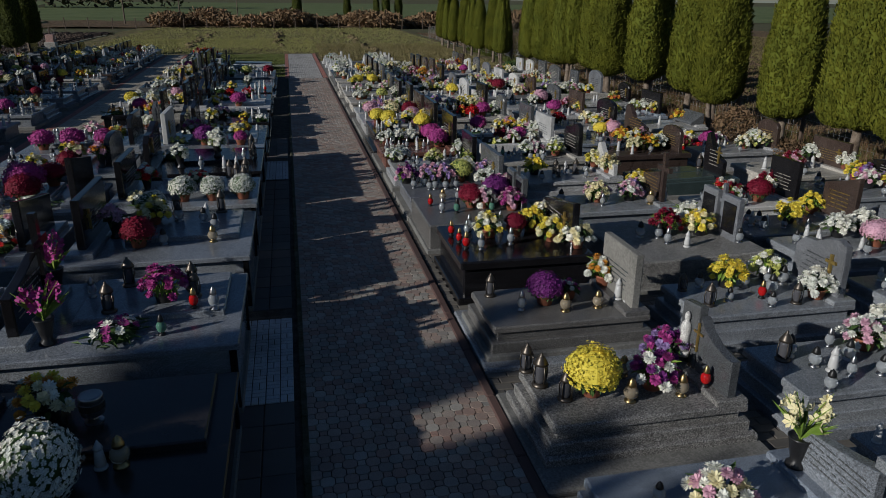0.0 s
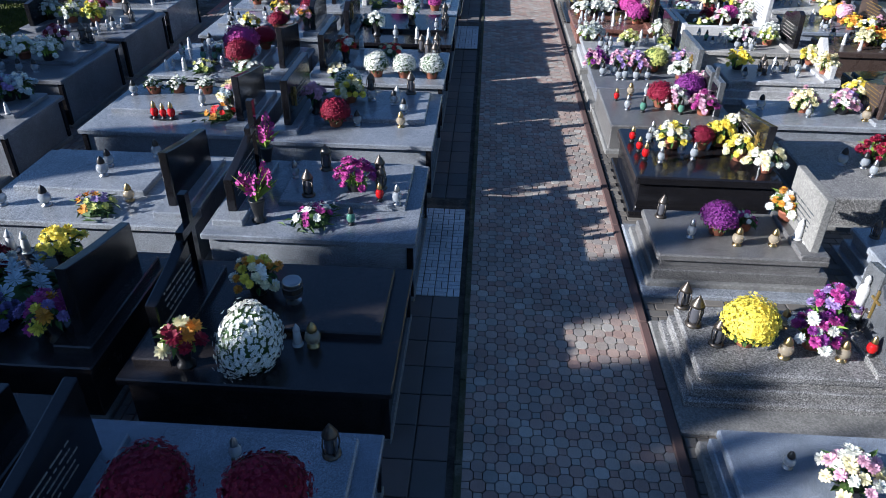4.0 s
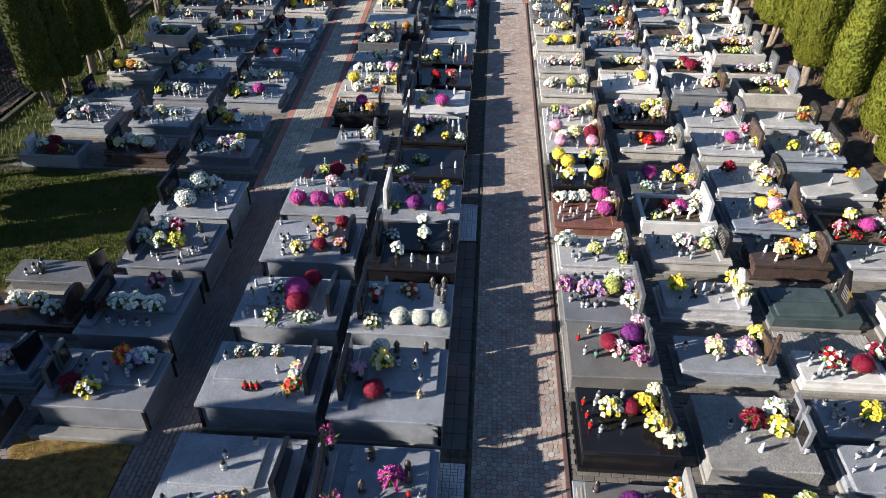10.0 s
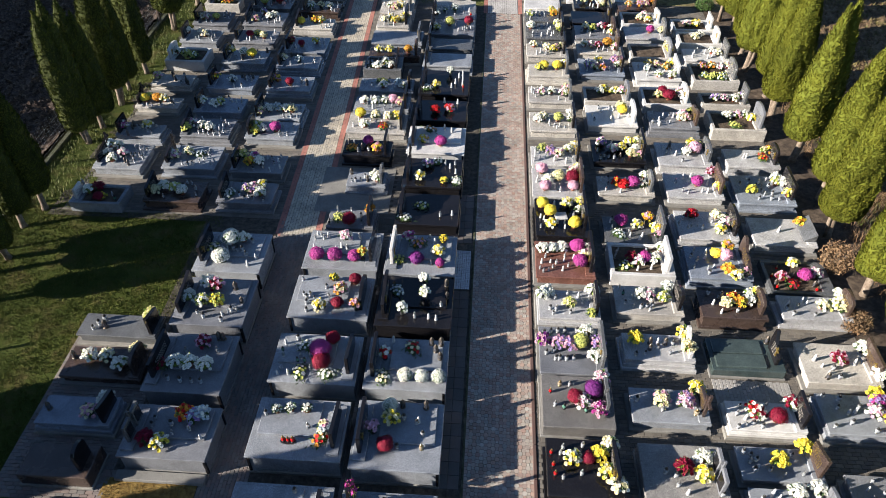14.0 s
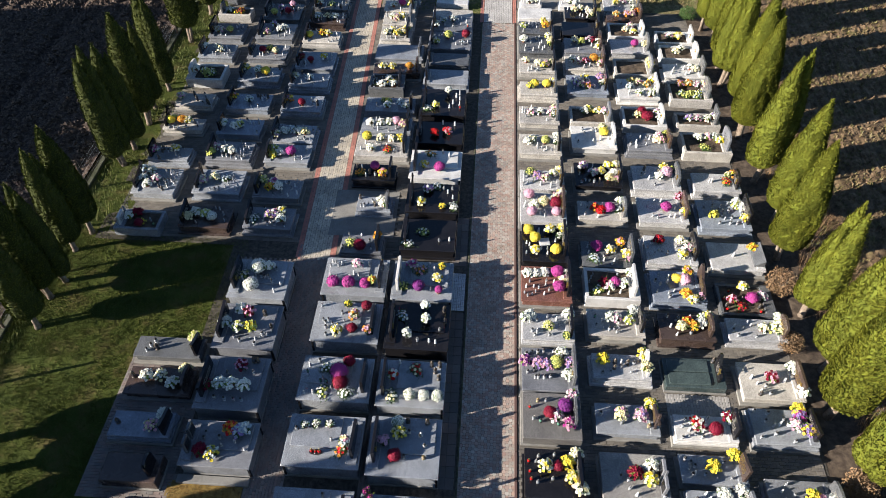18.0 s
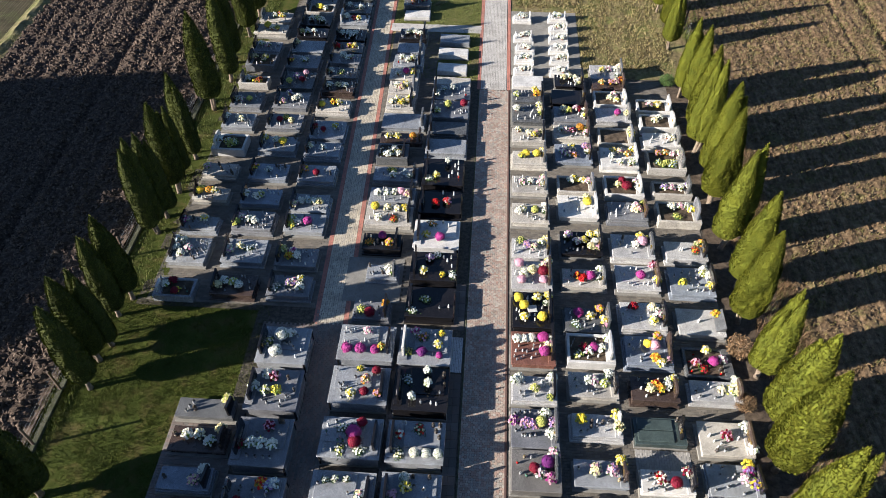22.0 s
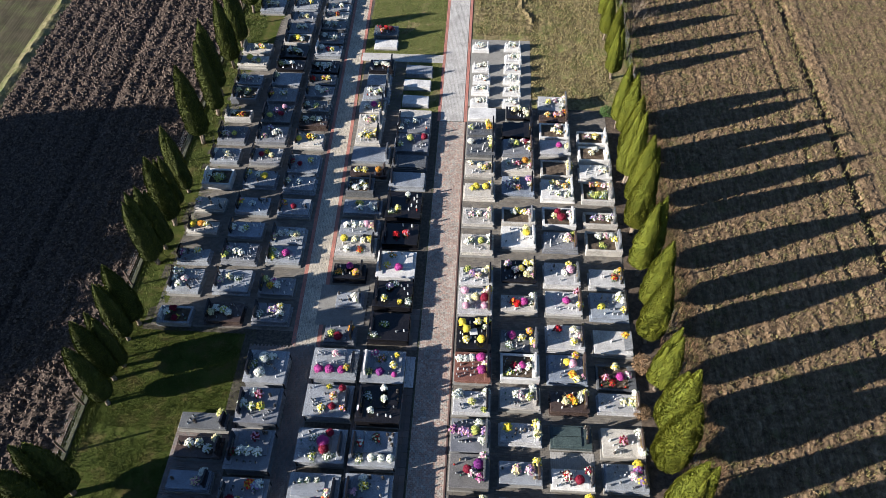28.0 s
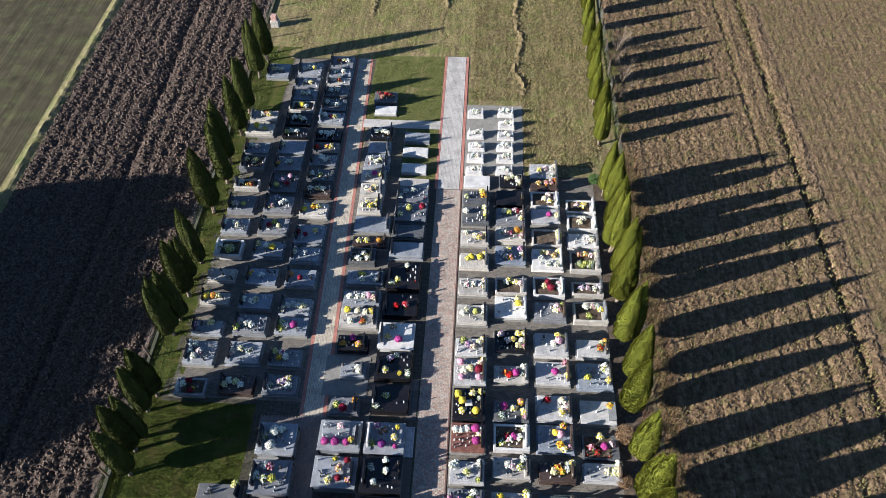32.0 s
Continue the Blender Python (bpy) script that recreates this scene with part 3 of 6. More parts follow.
def spikes(x, y, z, cols, turn=0.0, seed=0):
    """Tall lily and gladiolus stems in a dark vase."""
    pot = at(part("flower_vase", pot_mesh("vase"), None), x, y, z, turn)

    def make():
        rng = np.random.RandomState(seed + 5)
        green, heads, st = [], [], geo()
        for i in range(5):
            t = i * 1.3 + rng.rand()
            top = np.array((0.16 * math.cos(t), 0.16 * math.sin(t), 0.32 + 0.12 * rng.rand()))
            tube(st, [(0, 0, 0), tuple(top * np.array((0.4, 0.4, 0.6))), tuple(top)], (0.007, 0.006, 0.003), 4)
            for k in range(6):
                p = top * (0.45 + 0.1 * k)
                floret(heads, p + rng.normal(0, 0.02, 3), np.array((math.cos(t + k * 2.1), math.sin(t + k * 2.1), 0.4)), 0.06 - 0.005 * k, 6, rng, 0.8)
        for i in range(16):
            t = rng.rand() * 6.28
            leaf_fan(green, np.array((0, 0, 0.02)), np.array((math.cos(t), math.sin(t), 0.9 + 1.2 * rng.rand())), 0.25 + 0.12 * rng.rand(), 0.02)
        lv = tris(np.array(green))
        add(st, lv[0], lv[1])
        return mesh_of("blooms", tris(np.array(heads)), PETAL[cols[0]]), mesh_of("leaves", st, M_LEAFB)
    heads, green = cached(("spikes", cols[0], seed), make)
    tagged(part("bloom", heads, None, pot), kind="stuff").location = (0, 0, 0.22)
    part("foliage", green, None, pot).location = (0, 0, 0.22)
    return tagged(pot, "%s gladiolus stems with long leaves in a dark vase" % PETAL_WORDS[cols[0]], "flowers")


# ---- grave lanterns ----
def lantern_meshes(kind):
    def make():
        body, lid, foot = geo(), geo(), geo()
        if kind == "d":
            lathe(body, [(0.045, 0.03), (0.05, 0.06), (0.05, 0.17), (0.042, 0.19)], 8)
            lathe(foot, [(0.07, 0), (0.072, 0.012), (0.055, 0.03), (0.045, 0.034)], 12)
            lathe(lid, [(0.046, 0.19), (0.062, 0.195), (0.055, 0.215), (0.035, 0.25), (0.03, 0.262), (0.012, 0.275), (0.014, 0.29), (0.004, 0.30)], 12)
            for k in range(4):
                t = k * math.pi / 2
                tube(lid, [(0.055 * math.cos(t), 0.055 * math.sin(t), 0.03), (0.066 * math.cos(t), 0.066 * math.sin(t), 0.11), (0.055 * math.cos(t), 0.055 * math.sin(t), 0.20)], (0.006,) * 3, 5)
            return mesh_of("glass", body, GLASS["d"], True), mesh_of("lid", lid, M_BRONZE, True), mesh_of("foot", foot, M_BRONZE, True)
        if kind == "s":
            lathe(body, [(0.035, 0.02), (0.042, 0.05), (0.036, 0.11), (0.028, 0.16)], 10)
            lathe(foot, [(0.05, 0), (0.052, 0.01), (0.036, 0.022)], 10)
            lathe(lid, [(0.03, 0.158), (0.036, 0.165), (0.026, 0.19), (0.012, 0.215), (0.003, 0.235)], 10)
            return mesh_of("glass", body, GLASS["s"], True), mesh_of("lid", lid, M_WHITEP, True), mesh_of("foot", foot, M_WHITEP, True)
        fat = kind in "lg"
        w = 0.06 if fat else 0.046
        lathe(body, [(w * 0.5, 0.028), (w * 0.9, 0.05), (w * 1.1, 0.085), (w * 0.95, 0.12), (w * 0.52, 0.145)], 12)
        lathe(foot, [(w * 0.85, 0), (w * 0.87, 0.01), (w * 0.55, 0.018), (w * 0.52, 0.032)], 12)
        lathe(lid, [(w * 0.54, 0.142), (w * 0.68, 0.147), (w * 0.66, 0.168), (w * 0.5, 0.188), (w * 0.46, 0.2), (w * 0.16, 0.218), (0.002, 0.228)], 12)
        top = {"l": M_BLACKM, "r": M_GOLD, "g": M_GOLD, "e": M_BLACKM, "c": M_SILVER}.get(kind, M_SILVER)
        bot = {"l": M_SILVER, "r": M_BLACKM, "g": M_GOLD, "e": M_BLACKM, "c": M_SILVER}.get(kind, M_SILVER)
        return mesh_of("glass", body, GLASS.get(kind, GLASS["l"]), True), mesh_of("lid", lid, top, True), mesh_of("foot", foot, bot, True)
    return cached(("lantern", kind), make)


LANTERN_WORDS = {"d": "dark bronze grave lantern with smoked glass and a peaked lid", "s": "small white plastic grave candle with a pointed lid", "l": "clear glass grave lantern with a black lid",
                 "c": "clear glass grave lantern with a silver lid", "r": "red glass grave candle with a gold lid", "g": "amber glass grave lantern with a gold lid", "e": "dark green glass grave candle with a black lid"}


LANTERN_NAMES = {"d": "bronze_lantern", "s": "white_candle", "l": "glass_lantern", "c": "silver_lantern", "r": "red_candle", "g": "amber_lantern", "e": "green_candle"}


def lantern(x, y, z, kind, size=1.0, turn=0.0):
    glass, lid, foot = lantern_meshes(kind)
    root = at(part(LANTERN_NAMES[kind], glass, None), x, y, z, turn, size)
    part("lid", lid, None, root)
    part("foot", foot, None, root)
    return tagged(root, LANTERN_WORDS[kind], "grave lantern", "lanterns on the graves")


# ---- tombs ----
RECTS = []
RNG = random.Random(7)


def letter_bars(g, y0, y1, z0, z1, x, rows, rng):
    """Lines of unreadable lettering as thin raised bars on a face that looks to -x."""
    for i in range(rows):
        z = z1 - (i + 0.5) * (z1 - z0) / rows
        hh = (z1 - z0) / rows * 0.12
        pos = y0 + (y1 - y0) * rng.uniform(0.02, 0.15)
        end = y1 - (y1 - y0) * rng.uniform(0.02, 0.2)
        while pos < end:
            w = min(rng.uniform(0.02, 0.07), end - pos)
            add(g, [(x, pos, z - hh), (x - 0.004, pos, z - hh), (x - 0.004, pos + w, z - hh), (x, pos + w, z - hh),
                    (x, pos, z + hh), (x - 0.004, pos, z + hh), (x - 0.004, pos + w, z + hh), (x, pos + w, z + hh)],
                [(1, 2, 6, 5), (4, 5, 6, 7), (0, 3, 2, 1), (0, 1, 5, 4), (2, 3, 7, 6)])
            pos += w + rng.choice((0.008, 0.008, 0.03))


def stone_outline(kind, w, h):
    """Outlines of headstones, in (y, z)."""
    a = w / 2
    if kind == "ar":
        return [(a, 0), (a, h * 0.72)] + [(a * math.cos(t), h * 0.72 + h * 0.28 * math.sin(t)) for t in (0.35, 0.8, 1.25, 1.57, 1.9, 2.35, 2.8)] + [(-a, h * 0.72), (-a, 0)]
    if kind == "sl":
        return [(a, 0), (a, h * 0.70), (a * 0.55, h * 0.76), (0, h * 0.83), (-a * 0.6, h * 0.93), (-a, h), (-a, 0)]
    if kind == "wv":
        return [(a, 0), (a * 1.02, h * 0.62), (a * 0.7, h * 0.80), (a * 0.2, h * 0.82), (-a * 0.2, h * 0.93), (-a * 0.6, h), (-a * 0.95, h * 0.93), (-a, h * 0.6), (-a, 0)]
    if kind == "wi":
        return [(a, 0), (a * 1.05, h * 0.5), (a * 0.95, h * 0.95), (a * 0.7, h), (a * 0.1, h * 0.55), (-a * 0.7, h * 0.42), (-a, h * 0.36), (-a, 0)]
    if kind == "pk":
        return [(a, 0), (a, h * 0.74), (0, h), (-a, h * 0.74), (-a, 0)]
    return [(a, 0), (a, h), (-a, h), (-a, 0)]


def cross_geo(h, w, t, y, x, z):
    """An upright cross with its foot at (x, y, z)."""
    a = t / 2
    arm0, arm1 = h * 0.62, h * 0.62 + t
    pts = [(a, 0), (a, arm0), (w / 2, arm0), (w / 2, arm1), (a, arm1), (a, h), (-a, h), (-a, arm1), (-w / 2, arm1), (-w / 2, arm0), (-a, arm0), (-a, 0)]
    g = geo()
    vs = []
    for xx in (x - t * 0.4, x + t * 0.4):
        vs += [(xx, y + p[0], z + p[1]) for p in pts]
    n = len(pts)
    fs = [(11, 0, 1, 10), (10, 1, 4, 7), (1, 2, 3, 4), (10, 7, 8, 9), (7, 4, 5, 6)]
    fs += [tuple(n + i for i in reversed(f)) for f in fs[:5]]
    fs += [(i, i + n, (i + 1) % n + n, (i + 1) % n) for i in range(n)]
    return add(g, vs, fs)


def statue_geo(h, x, y, z):
    """A plain draped upright form, with no likeness."""
    g = geo()
    lathe(g, [(0.075, 0), (0.075, 0.05), (0.05, 0.06), (0.062, 0.1 * h), (0.045, 0.45 * h), (0.055, 0.62 * h), (0.045, 0.74 * h), (0.02, 0.8 * h), (0.03, 0.87 * h), (0.025, 0.95 * h), (0.008, h)], 10, x, y, z)
    return g


GRAVE_WORDS = {"V": "double family tomb", "S": "single tomb", "K": "box tomb", "B": "bordered soil bed", "F": "plain flat grave slab", "C": "child's grave"}
HEAD_WORDS = {"sl": "a slanted headstone", "ar": "a round-topped headstone", "re": "a square headstone", "wv": "a curved headstone", "wi": "a winged headstone", "pk": "a pointed headstone",
              "cr": "a stone cross and headstone", "tw": "two joined headstones", "du": "a pillar and curved headstone", "st": "a headstone and statue", "no": "no headstone", "pl": "a low sloping plaque"}


def tomb(x0, x1, y0, y1, h, head, style="S", stone="lg", hs="sl", hstone="dg", items="", n=0, kinds="llcsd", hh=None):
    """A grave between x0 and x1, y0 and y1, with its top at h. head: 1 if its headstone stands at x1, -1 at x0.
    items: things on it, by kind, colours and place: along from the foot and across, in hundredths."""
    rng = random.Random(int(x0 * 97 + y0 * 1013))
    cx, cy, a, b = (x0 + x1) / 2, (y0 + y1) / 2, (x1 - x0) / 2, (y1 - y0) / 2
    root = new("tomb")
    root.location = (cx, cy, 0)
    if head < 0:
        root.rotation_euler = (0, 0, math.pi)
    tagged(root, "%s %s with %s" % (STONE_WORDS[stone], GRAVE_WORDS[style], HEAD_WORDS[hs]), "grave", "graves in rows")
    m, hm = STONE[stone], STONE[hstone]
    RECTS.append((x0 - 0.02, x1 + 0.02, y0 - 0.02, y1 + 0.02))
    plate = 0.0
    hx = a - 0.24
    if style == "V":
        part("plinth", block(-a + 0.02, a - 0.02, -b + 0.02, b - 0.02, -0.03, 0.06), STONE["cc"], root)
        part("chest_wall", block(-a + 0.06, a - 0.06, -b + 0.06, b - 0.06, 0.055, h - 0.055, 0.006), m, root)
        part("top_slab", block(-a, a, -b, b, h - 0.06, h, 0.012), m, root)
        for sy in (-1, 1):
            part("corner_post", block(-a + 0.03, -a + 0.10, sy * (b - 0.065) - 0.035, sy * (b - 0.065) + 0.035, 0.055, h - 0.058, 0.006), STONE["bk"], root, "black granite corner post")
        plate = 0.065
        part("cover_plate", block(-a + 0.17, a * 0.42, *((-0.27 * b, b - 0.1) if head > 0 else (-b + 0.1, 0.27 * b)), h - 0.004, h + plate, 0.014), m, root)
        part("headstone_foot", block(hx - 0.17, hx + 0.17, -b * 0.8, b * 0.8, h - 0.004, h + 0.07), m, root)
        hz, hw = h + 0.066, b * 1.25
    elif style == "K":
        part("plinth", block(-a, a, -b, b, -0.03, 0.10), m, root)
        part("body", block(-a + 0.08, a - 0.08, -b + 0.08, b - 0.08, 0.095, h - 0.10, 0.02), m, root)
        part("top_slab", block(-a + 0.03, a - 0.03, -b + 0.03, b - 0.03, h - 0.105, h, 0.02), m, root)
        hz, hw = h - 0.005, b * 1.35
    elif style == "B":
        t = 0.13
        for nm, r in (("border", (-a, a, -b, -b + t)), ("border", (-a, a, b - t, b)), ("border", (-a, -a + t, -b + t, b - t)), ("border", (a - 0.4, a, -b + t, b - t))):
            part(nm, block(*r, -0.03, h, 0.015), m, root)
        bed = sheet(-a + t - 0.01, a - 0.39, -b + t - 0.01, b - t + 0.01, 0.12, lambda X, Y: h - 0.10 + 0.035 * vnoise(X * 5 + cx, Y * 5 + cy, 3))
        part("soil", bed, M_EARTH, root, "dark garden soil")
        hz, hw = h - 0.005, b * 1.5
    elif style == "F":
        part("plinth", block(-a - 0.04, a + 0.04, -b - 0.04, b + 0.04, -0.03, 0.07), STONE["cc"], root)
        part("slab", block(-a, a, -b, b, 0.065, h, 0.02, 0.05), m, root)
        if stone == "gn":
            for q in (-1, 1):
                part("cover_plate", block(-a + 0.12, a * 0.5, min(q * 0.015, q * (b - 0.1)), max(q * 0.015, q * (b - 0.1)), h - 0.06, h + 0.045, 0.02, 0.04), m, root)
        hz, hw = h - 0.02, b * 1.2
    elif style == "C":
        part("kerb", block(-a, a, -b, b, -0.03, 0.10), m, root)
        part("slab", block(-a + 0.07, a - 0.2, -b + 0.07, b - 0.07, 0.095, h, 0.02), m, root)
        part("head_block", block(a - 0.24, a - 0.04, -b + 0.05, b - 0.05, 0.095, h + 0.05), m, root)
        hx = a - 0.14
        hz, hw = h + 0.045, b * 1.1
    else:
        if y1 < 9 or rng.random() < 0.3:
            part("plinth", block(-a, a, -b, b, -0.03, 0.11), m if rng.random() < 0.6 else STONE["cc"], root)
            z1 = 0.11 + (h - 0.11) * 0.42
            part("step", block(-a + 0.06, a - 0.06, -b + 0.06, b - 0.06, 0.105, z1), m, root)
            part("body", block(-a + 0.14, a - 0.14, -b + 0.13, b - 0.13, z1 - 0.005, h - 0.065, 0.008), m, root)
            part("top_slab", block(-a + 0.09, a - 0.08, -b + 0.09, b - 0.09, h - 0.07, h, 0.016), m, root)
        else:
            part("plinth", block(-a, a, -b, b, -0.03, 0.08), STONE["cc"] if rng.random() < 0.6 else m, root)
            part("body", block(-a + 0.12, a - 0.12, -b + 0.11, b - 0.11, 0.075, h - 0.075, 0.008), m, root)
            part("top_slab", block(-a + 0.05, a - 0.06, -b + 0.05, b - 0.05, h - 0.08, h, 0.016), m, root)
        part("headstone_foot", block(hx - 0.16, hx + 0.15, -b * 0.84, b * 0.84, h - 0.004, h + 0.055), m, root)
        hz, hw = h + 0.05, b * 1.4

    # headstone
    hh = (hh or rng.uniform(0.62, 0.85)) * (0.84 if style == "V" else 0.92)
    if style == "C":
        hh = hh * 0.55
    th = 0.05
    if hs != "no":
        if hs == "pl":
            g = geo()
            add(g, [(hx - 0.28, -hw / 2, hz), (hx - 0.28, hw / 2, hz), (hx + 0.1, hw / 2, hz), (hx + 0.1, -hw / 2, hz),
                    (hx - 0.26, -hw / 2, hz + 0.06), (hx - 0.26, hw / 2, hz + 0.06), (hx + 0.1, hw / 2, hz + 0.3), (hx + 0.1, -hw / 2, hz + 0.3)],
                [(0, 1, 2, 3), (4, 7, 6, 5), (0, 4, 5, 1), (2, 6, 7, 3), (0, 3, 7, 4), (1, 5, 6, 2)])
            part("headstone", g, hm, root)
        elif hs == "tw":
            for s in (-1, 1):
                o = profile(geo(), stone_outline("re", hw * 0.36, hh), hx - th, hx + th)
                st = part("headstone", o, hm, root)
                st.location = (0, s * hw * 0.25, hz)
                p2 = block(hx - th - 0.012, hx - th + 0.002, -hw * 0.14, hw * 0.14, 0.12, hh * 0.85, 0.004)
                part("plaque", p2, STONE["bk"], st, "black lettered plaque")
            part("cross", cross_geo(hh * 1.2, 0.26, 0.06, 0, hx + 0.02, hz), hm, root)
        elif hs == "cr":
            st = part("headstone", profile(geo(), stone_outline("sl", hw * 0.7, hh * 0.8), hx - th, hx + th), hm, root)
            st.location = (0, hw * 0.12, hz)
            part("cross", cross_geo(hh * 1.35, hh * 0.62, 0.085, -hw * 0.36, hx - 0.02, hz), hm, root)
        elif hs == "du":
            pil = part("pillar", profile(geo(), [(0.15, 0), (0.15, 0.6), (-0.13, 0.64), (-0.15, 0)], hx - th, hx + th), hm, root)
            pil.location = (0, 0.27, hz)
            part("relief", statue_geo(0.46, 0, 0, 0), STONE["wh"], pil, "pale plain relief figure", True).location = (hx - th - 0.03, 0, 0.08)
            st = part("headstone", profile(geo(), [(0.27, 0), (0.27, 0.56), (0.17, 0.46), (0.02, 0.39), (-0.16, 0.36), (-0.27, 0.36), (-0.27, 0)], hx - th, hx + th), hm, root)
            st.location = (0, -0.17, hz)
            part("cross", cross_geo(0.3, 0.14, 0.02, 0.085, hx - th - 0.015, hz + 0.2), M_GILT, root, "small bronze cross")
        elif hs == "st":
            st = part("headstone", profile(geo(), stone_outline("re", hw * 0.62, hh * 0.8), hx - th, hx + th), hm, root)
            st.location = (0, hw * 0.15, hz)
            part("statue", statue_geo(hh * 0.78, hx, -hw * 0.36, hz), STONE["wh" if stone == "wh" else "lg"], root, "pale plain statue", True)
        else:
            st = part("headstone", profile(geo(), stone_outline(hs, hw, hh), hx - th, hx + th), hm, root)
            st.location = (0, 0, hz)
            if rng.random() < 0.5:
                part("cross", cross_geo(hh * 0.42, hh * 0.24, 0.035, -hw * 0.28 * head, hx - th - 0.02, hz + hh * 0.3), M_GILT, root, "small gilt cross")
        if hs not in ("pl", "tw", "du"):
            g = geo()
            letter_bars(g, -hw * 0.34, hw * 0.34, hh * 0.18, hh * 0.62, hx - th - 0.001, 5, rng)
            o = part("inscription", g, (M_GILT if hstone in ("gn", "br") else M_GREYLET) if hstone in ("bk", "dg", "gn", "br") else STONE["dg"], root)
            o["kind"] = "stuff"
            o.location = (0, hw * 0.1 if hs in ("cr", "st") else 0, hz)

    # things on it
    foot, top = (x0, x1) if head > 0 else (x1, x0)
    taken = []
    if n > 0:
        n += 2

    def height(u, v):
        lx, ly = (u - 0.5) * 2 * a, (v - 0.5) * 2 * b
        if style == "V" and -a + 0.19 < lx < a * 0.42 - 0.02 and -0.25 * b < ly < b - 0.12:
            return h + plate
        if style == "V" and hx - 0.16 < lx < hx + 0.16 and abs(ly) < b * 0.79:
            return h + 0.07
        if style in "S" and hx - 0.15 < lx and abs(ly) < b * 0.83:
            return h + 0.055
        if style == "B" and -a + 0.14 < lx < a - 0.41 and abs(ly) < b - 0.14:
            return h - 0.085
        if style == "F":
            return h - 0.05 * (1 - u) - 0.002
        if style == "C" and lx > a - 0.24:
            return h + 0.05
        return h

    def spot(u, v):
        return foot + (top - foot) * u, y0 + (y1 - y0) * v, height(u, v)

    near = y0 < 13
    for tok in items.split():
        kind, cols = tok[0], "".join(c for c in tok[1:] if c.isalpha())
        u, v = (int(d) / 100 for d in (tok[1 + len(cols):3 + len(cols)], tok[3 + len(cols):5 + len(cols)]))
        size = int(tok[5 + len(cols):]) / 100 if len(tok) > 5 + len(cols) else None
        if kind == "A" and y0 > 13 and len(cols) == 1 and cols in "yomkv":
            cols += {"y": "cw", "o": "ky", "m": "wk", "k": "wc", "v": "wk"}[cols]
        x, y, z = spot(u, v)
        taken.append((u, v, 0.24))
        turn = rng.uniform(0, 6.2)
        sd = rng.randrange(4)
        if kind == "B":
            mum(x, y, z, cols[0], size or rng.uniform(0.21, 0.26), near, turn)
        elif kind == "A":
            spray(x, y, z, cols, ("clay", "black")[sd % 2], turn=turn, seed=sd, n=19 if y0 > 26 else 30 if near else 24, big=0.052 if near else 0.056, wide=0.225 if near else 0.205, tall=0.27 if near else 0.23)
        elif kind == "T":
            spray(x, y, z, cols, "vase", 0.16, 0.2, turn=turn, seed=sd)
        elif kind == "P":
            spray(x, y, z, cols, "clay", 0.14, 0.16, 0.032, 22, turn=turn, seed=sd)
        elif kind == "W":
            wreath(x, y, z, cols, turn, sd, size or 1.0)
        elif kind == "Q":
            plate = at(part("memorial_plate", block(-0.21, 0.21, -0.19, 0.19, 0, 0.03, 0.008), STONE["wh"]), x, y, z, 0.15)
            part("inner_frame", block(-0.17, 0.17, -0.15, 0.15, 0.026, 0.036, 0.004), M_WHITEP, plate)
            tagged(plate, "square white memorial plate lying on the slab", "plaque")
        elif kind == "D":
            drum = at(part("candle_holder", lathe(geo(), [(0.05, 0.07), (0.085, 0.075), (0.09, 0.09), (0.088, 0.2), (0.092, 0.22), (0.085, 0.235), (0.06, 0.23)], 20), M_SILVER, None, "", True), x, y, z, turn)
            part("stand", lathe(geo(), [(0.07, 0), (0.072, 0.012), (0.03, 0.03), (0.028, 0.06), (0.05, 0.075)], 14), M_SILVER, drum)
            part("band", lathe(geo(), [(0.09, 0.12), (0.096, 0.125), (0.096, 0.175), (0.09, 0.18)], 20), M_BRONZE, drum)
            tagged(drum, "round chased silver candle holder on a foot", "candle holder")
        elif kind == "Y":
            tray = at(part("tray", lathe(geo(), [(0.10, 0), (0.13, 0.004), (0.14, 0.018), (0.13, 0.02), (0.12, 0.01)], 18), M_POTB), x, y, z - 0.001)
            tray.scale = (1.5, 0.7, 1.0)
            tagged(tray, "black oval tray under three grave candles", "tray")
            taken.pop()
        elif kind == "V":
            spikes(x, y, z, cols, turn, sd)
        else:
            lantern(x, y, z, cols, size or rng.uniform(0.95, 1.15), turn)
            taken[-1] = (u, v, 0.1)
    if x0 > 1.0 and y0 > 12 and style in "SK" and len(items) > 20:
        u, v = rng.uniform(0.76, 0.86), rng.uniform(0.15, 0.85)
        if all(math.hypot((u - p) * 2 * a, (v - q) * 2 * b) > 0.2 for p, q, r in taken):
            x, y, z = spot(u, v)
            spray(x, y, z, rng.choice("wwckwg"), "black", 0.14, 0.2, 0.04, 16, turn=rng.uniform(0, 6), seed=rng.randrange(3))
            taken.append((u, v, 0.15))
    tries = 0
    while n > 0 and tries < 200:
        tries += 1
        u, v = rng.uniform(0.08, 0.74), rng.uniform(0.13, 0.87)
        if all(math.hypot((u - p) * 2 * a, (v - q) * 2 * b) > r + 0.06 for p, q, r in taken):
            x, y, z = spot(u, v)
            z = height(u, v)
            lantern(x, y, z, rng.choice(kinds), rng.uniform(0.75, 1.05), rng.uniform(0, 6))
            taken.append((u, v, 0.08))
            n -= 1
    return root


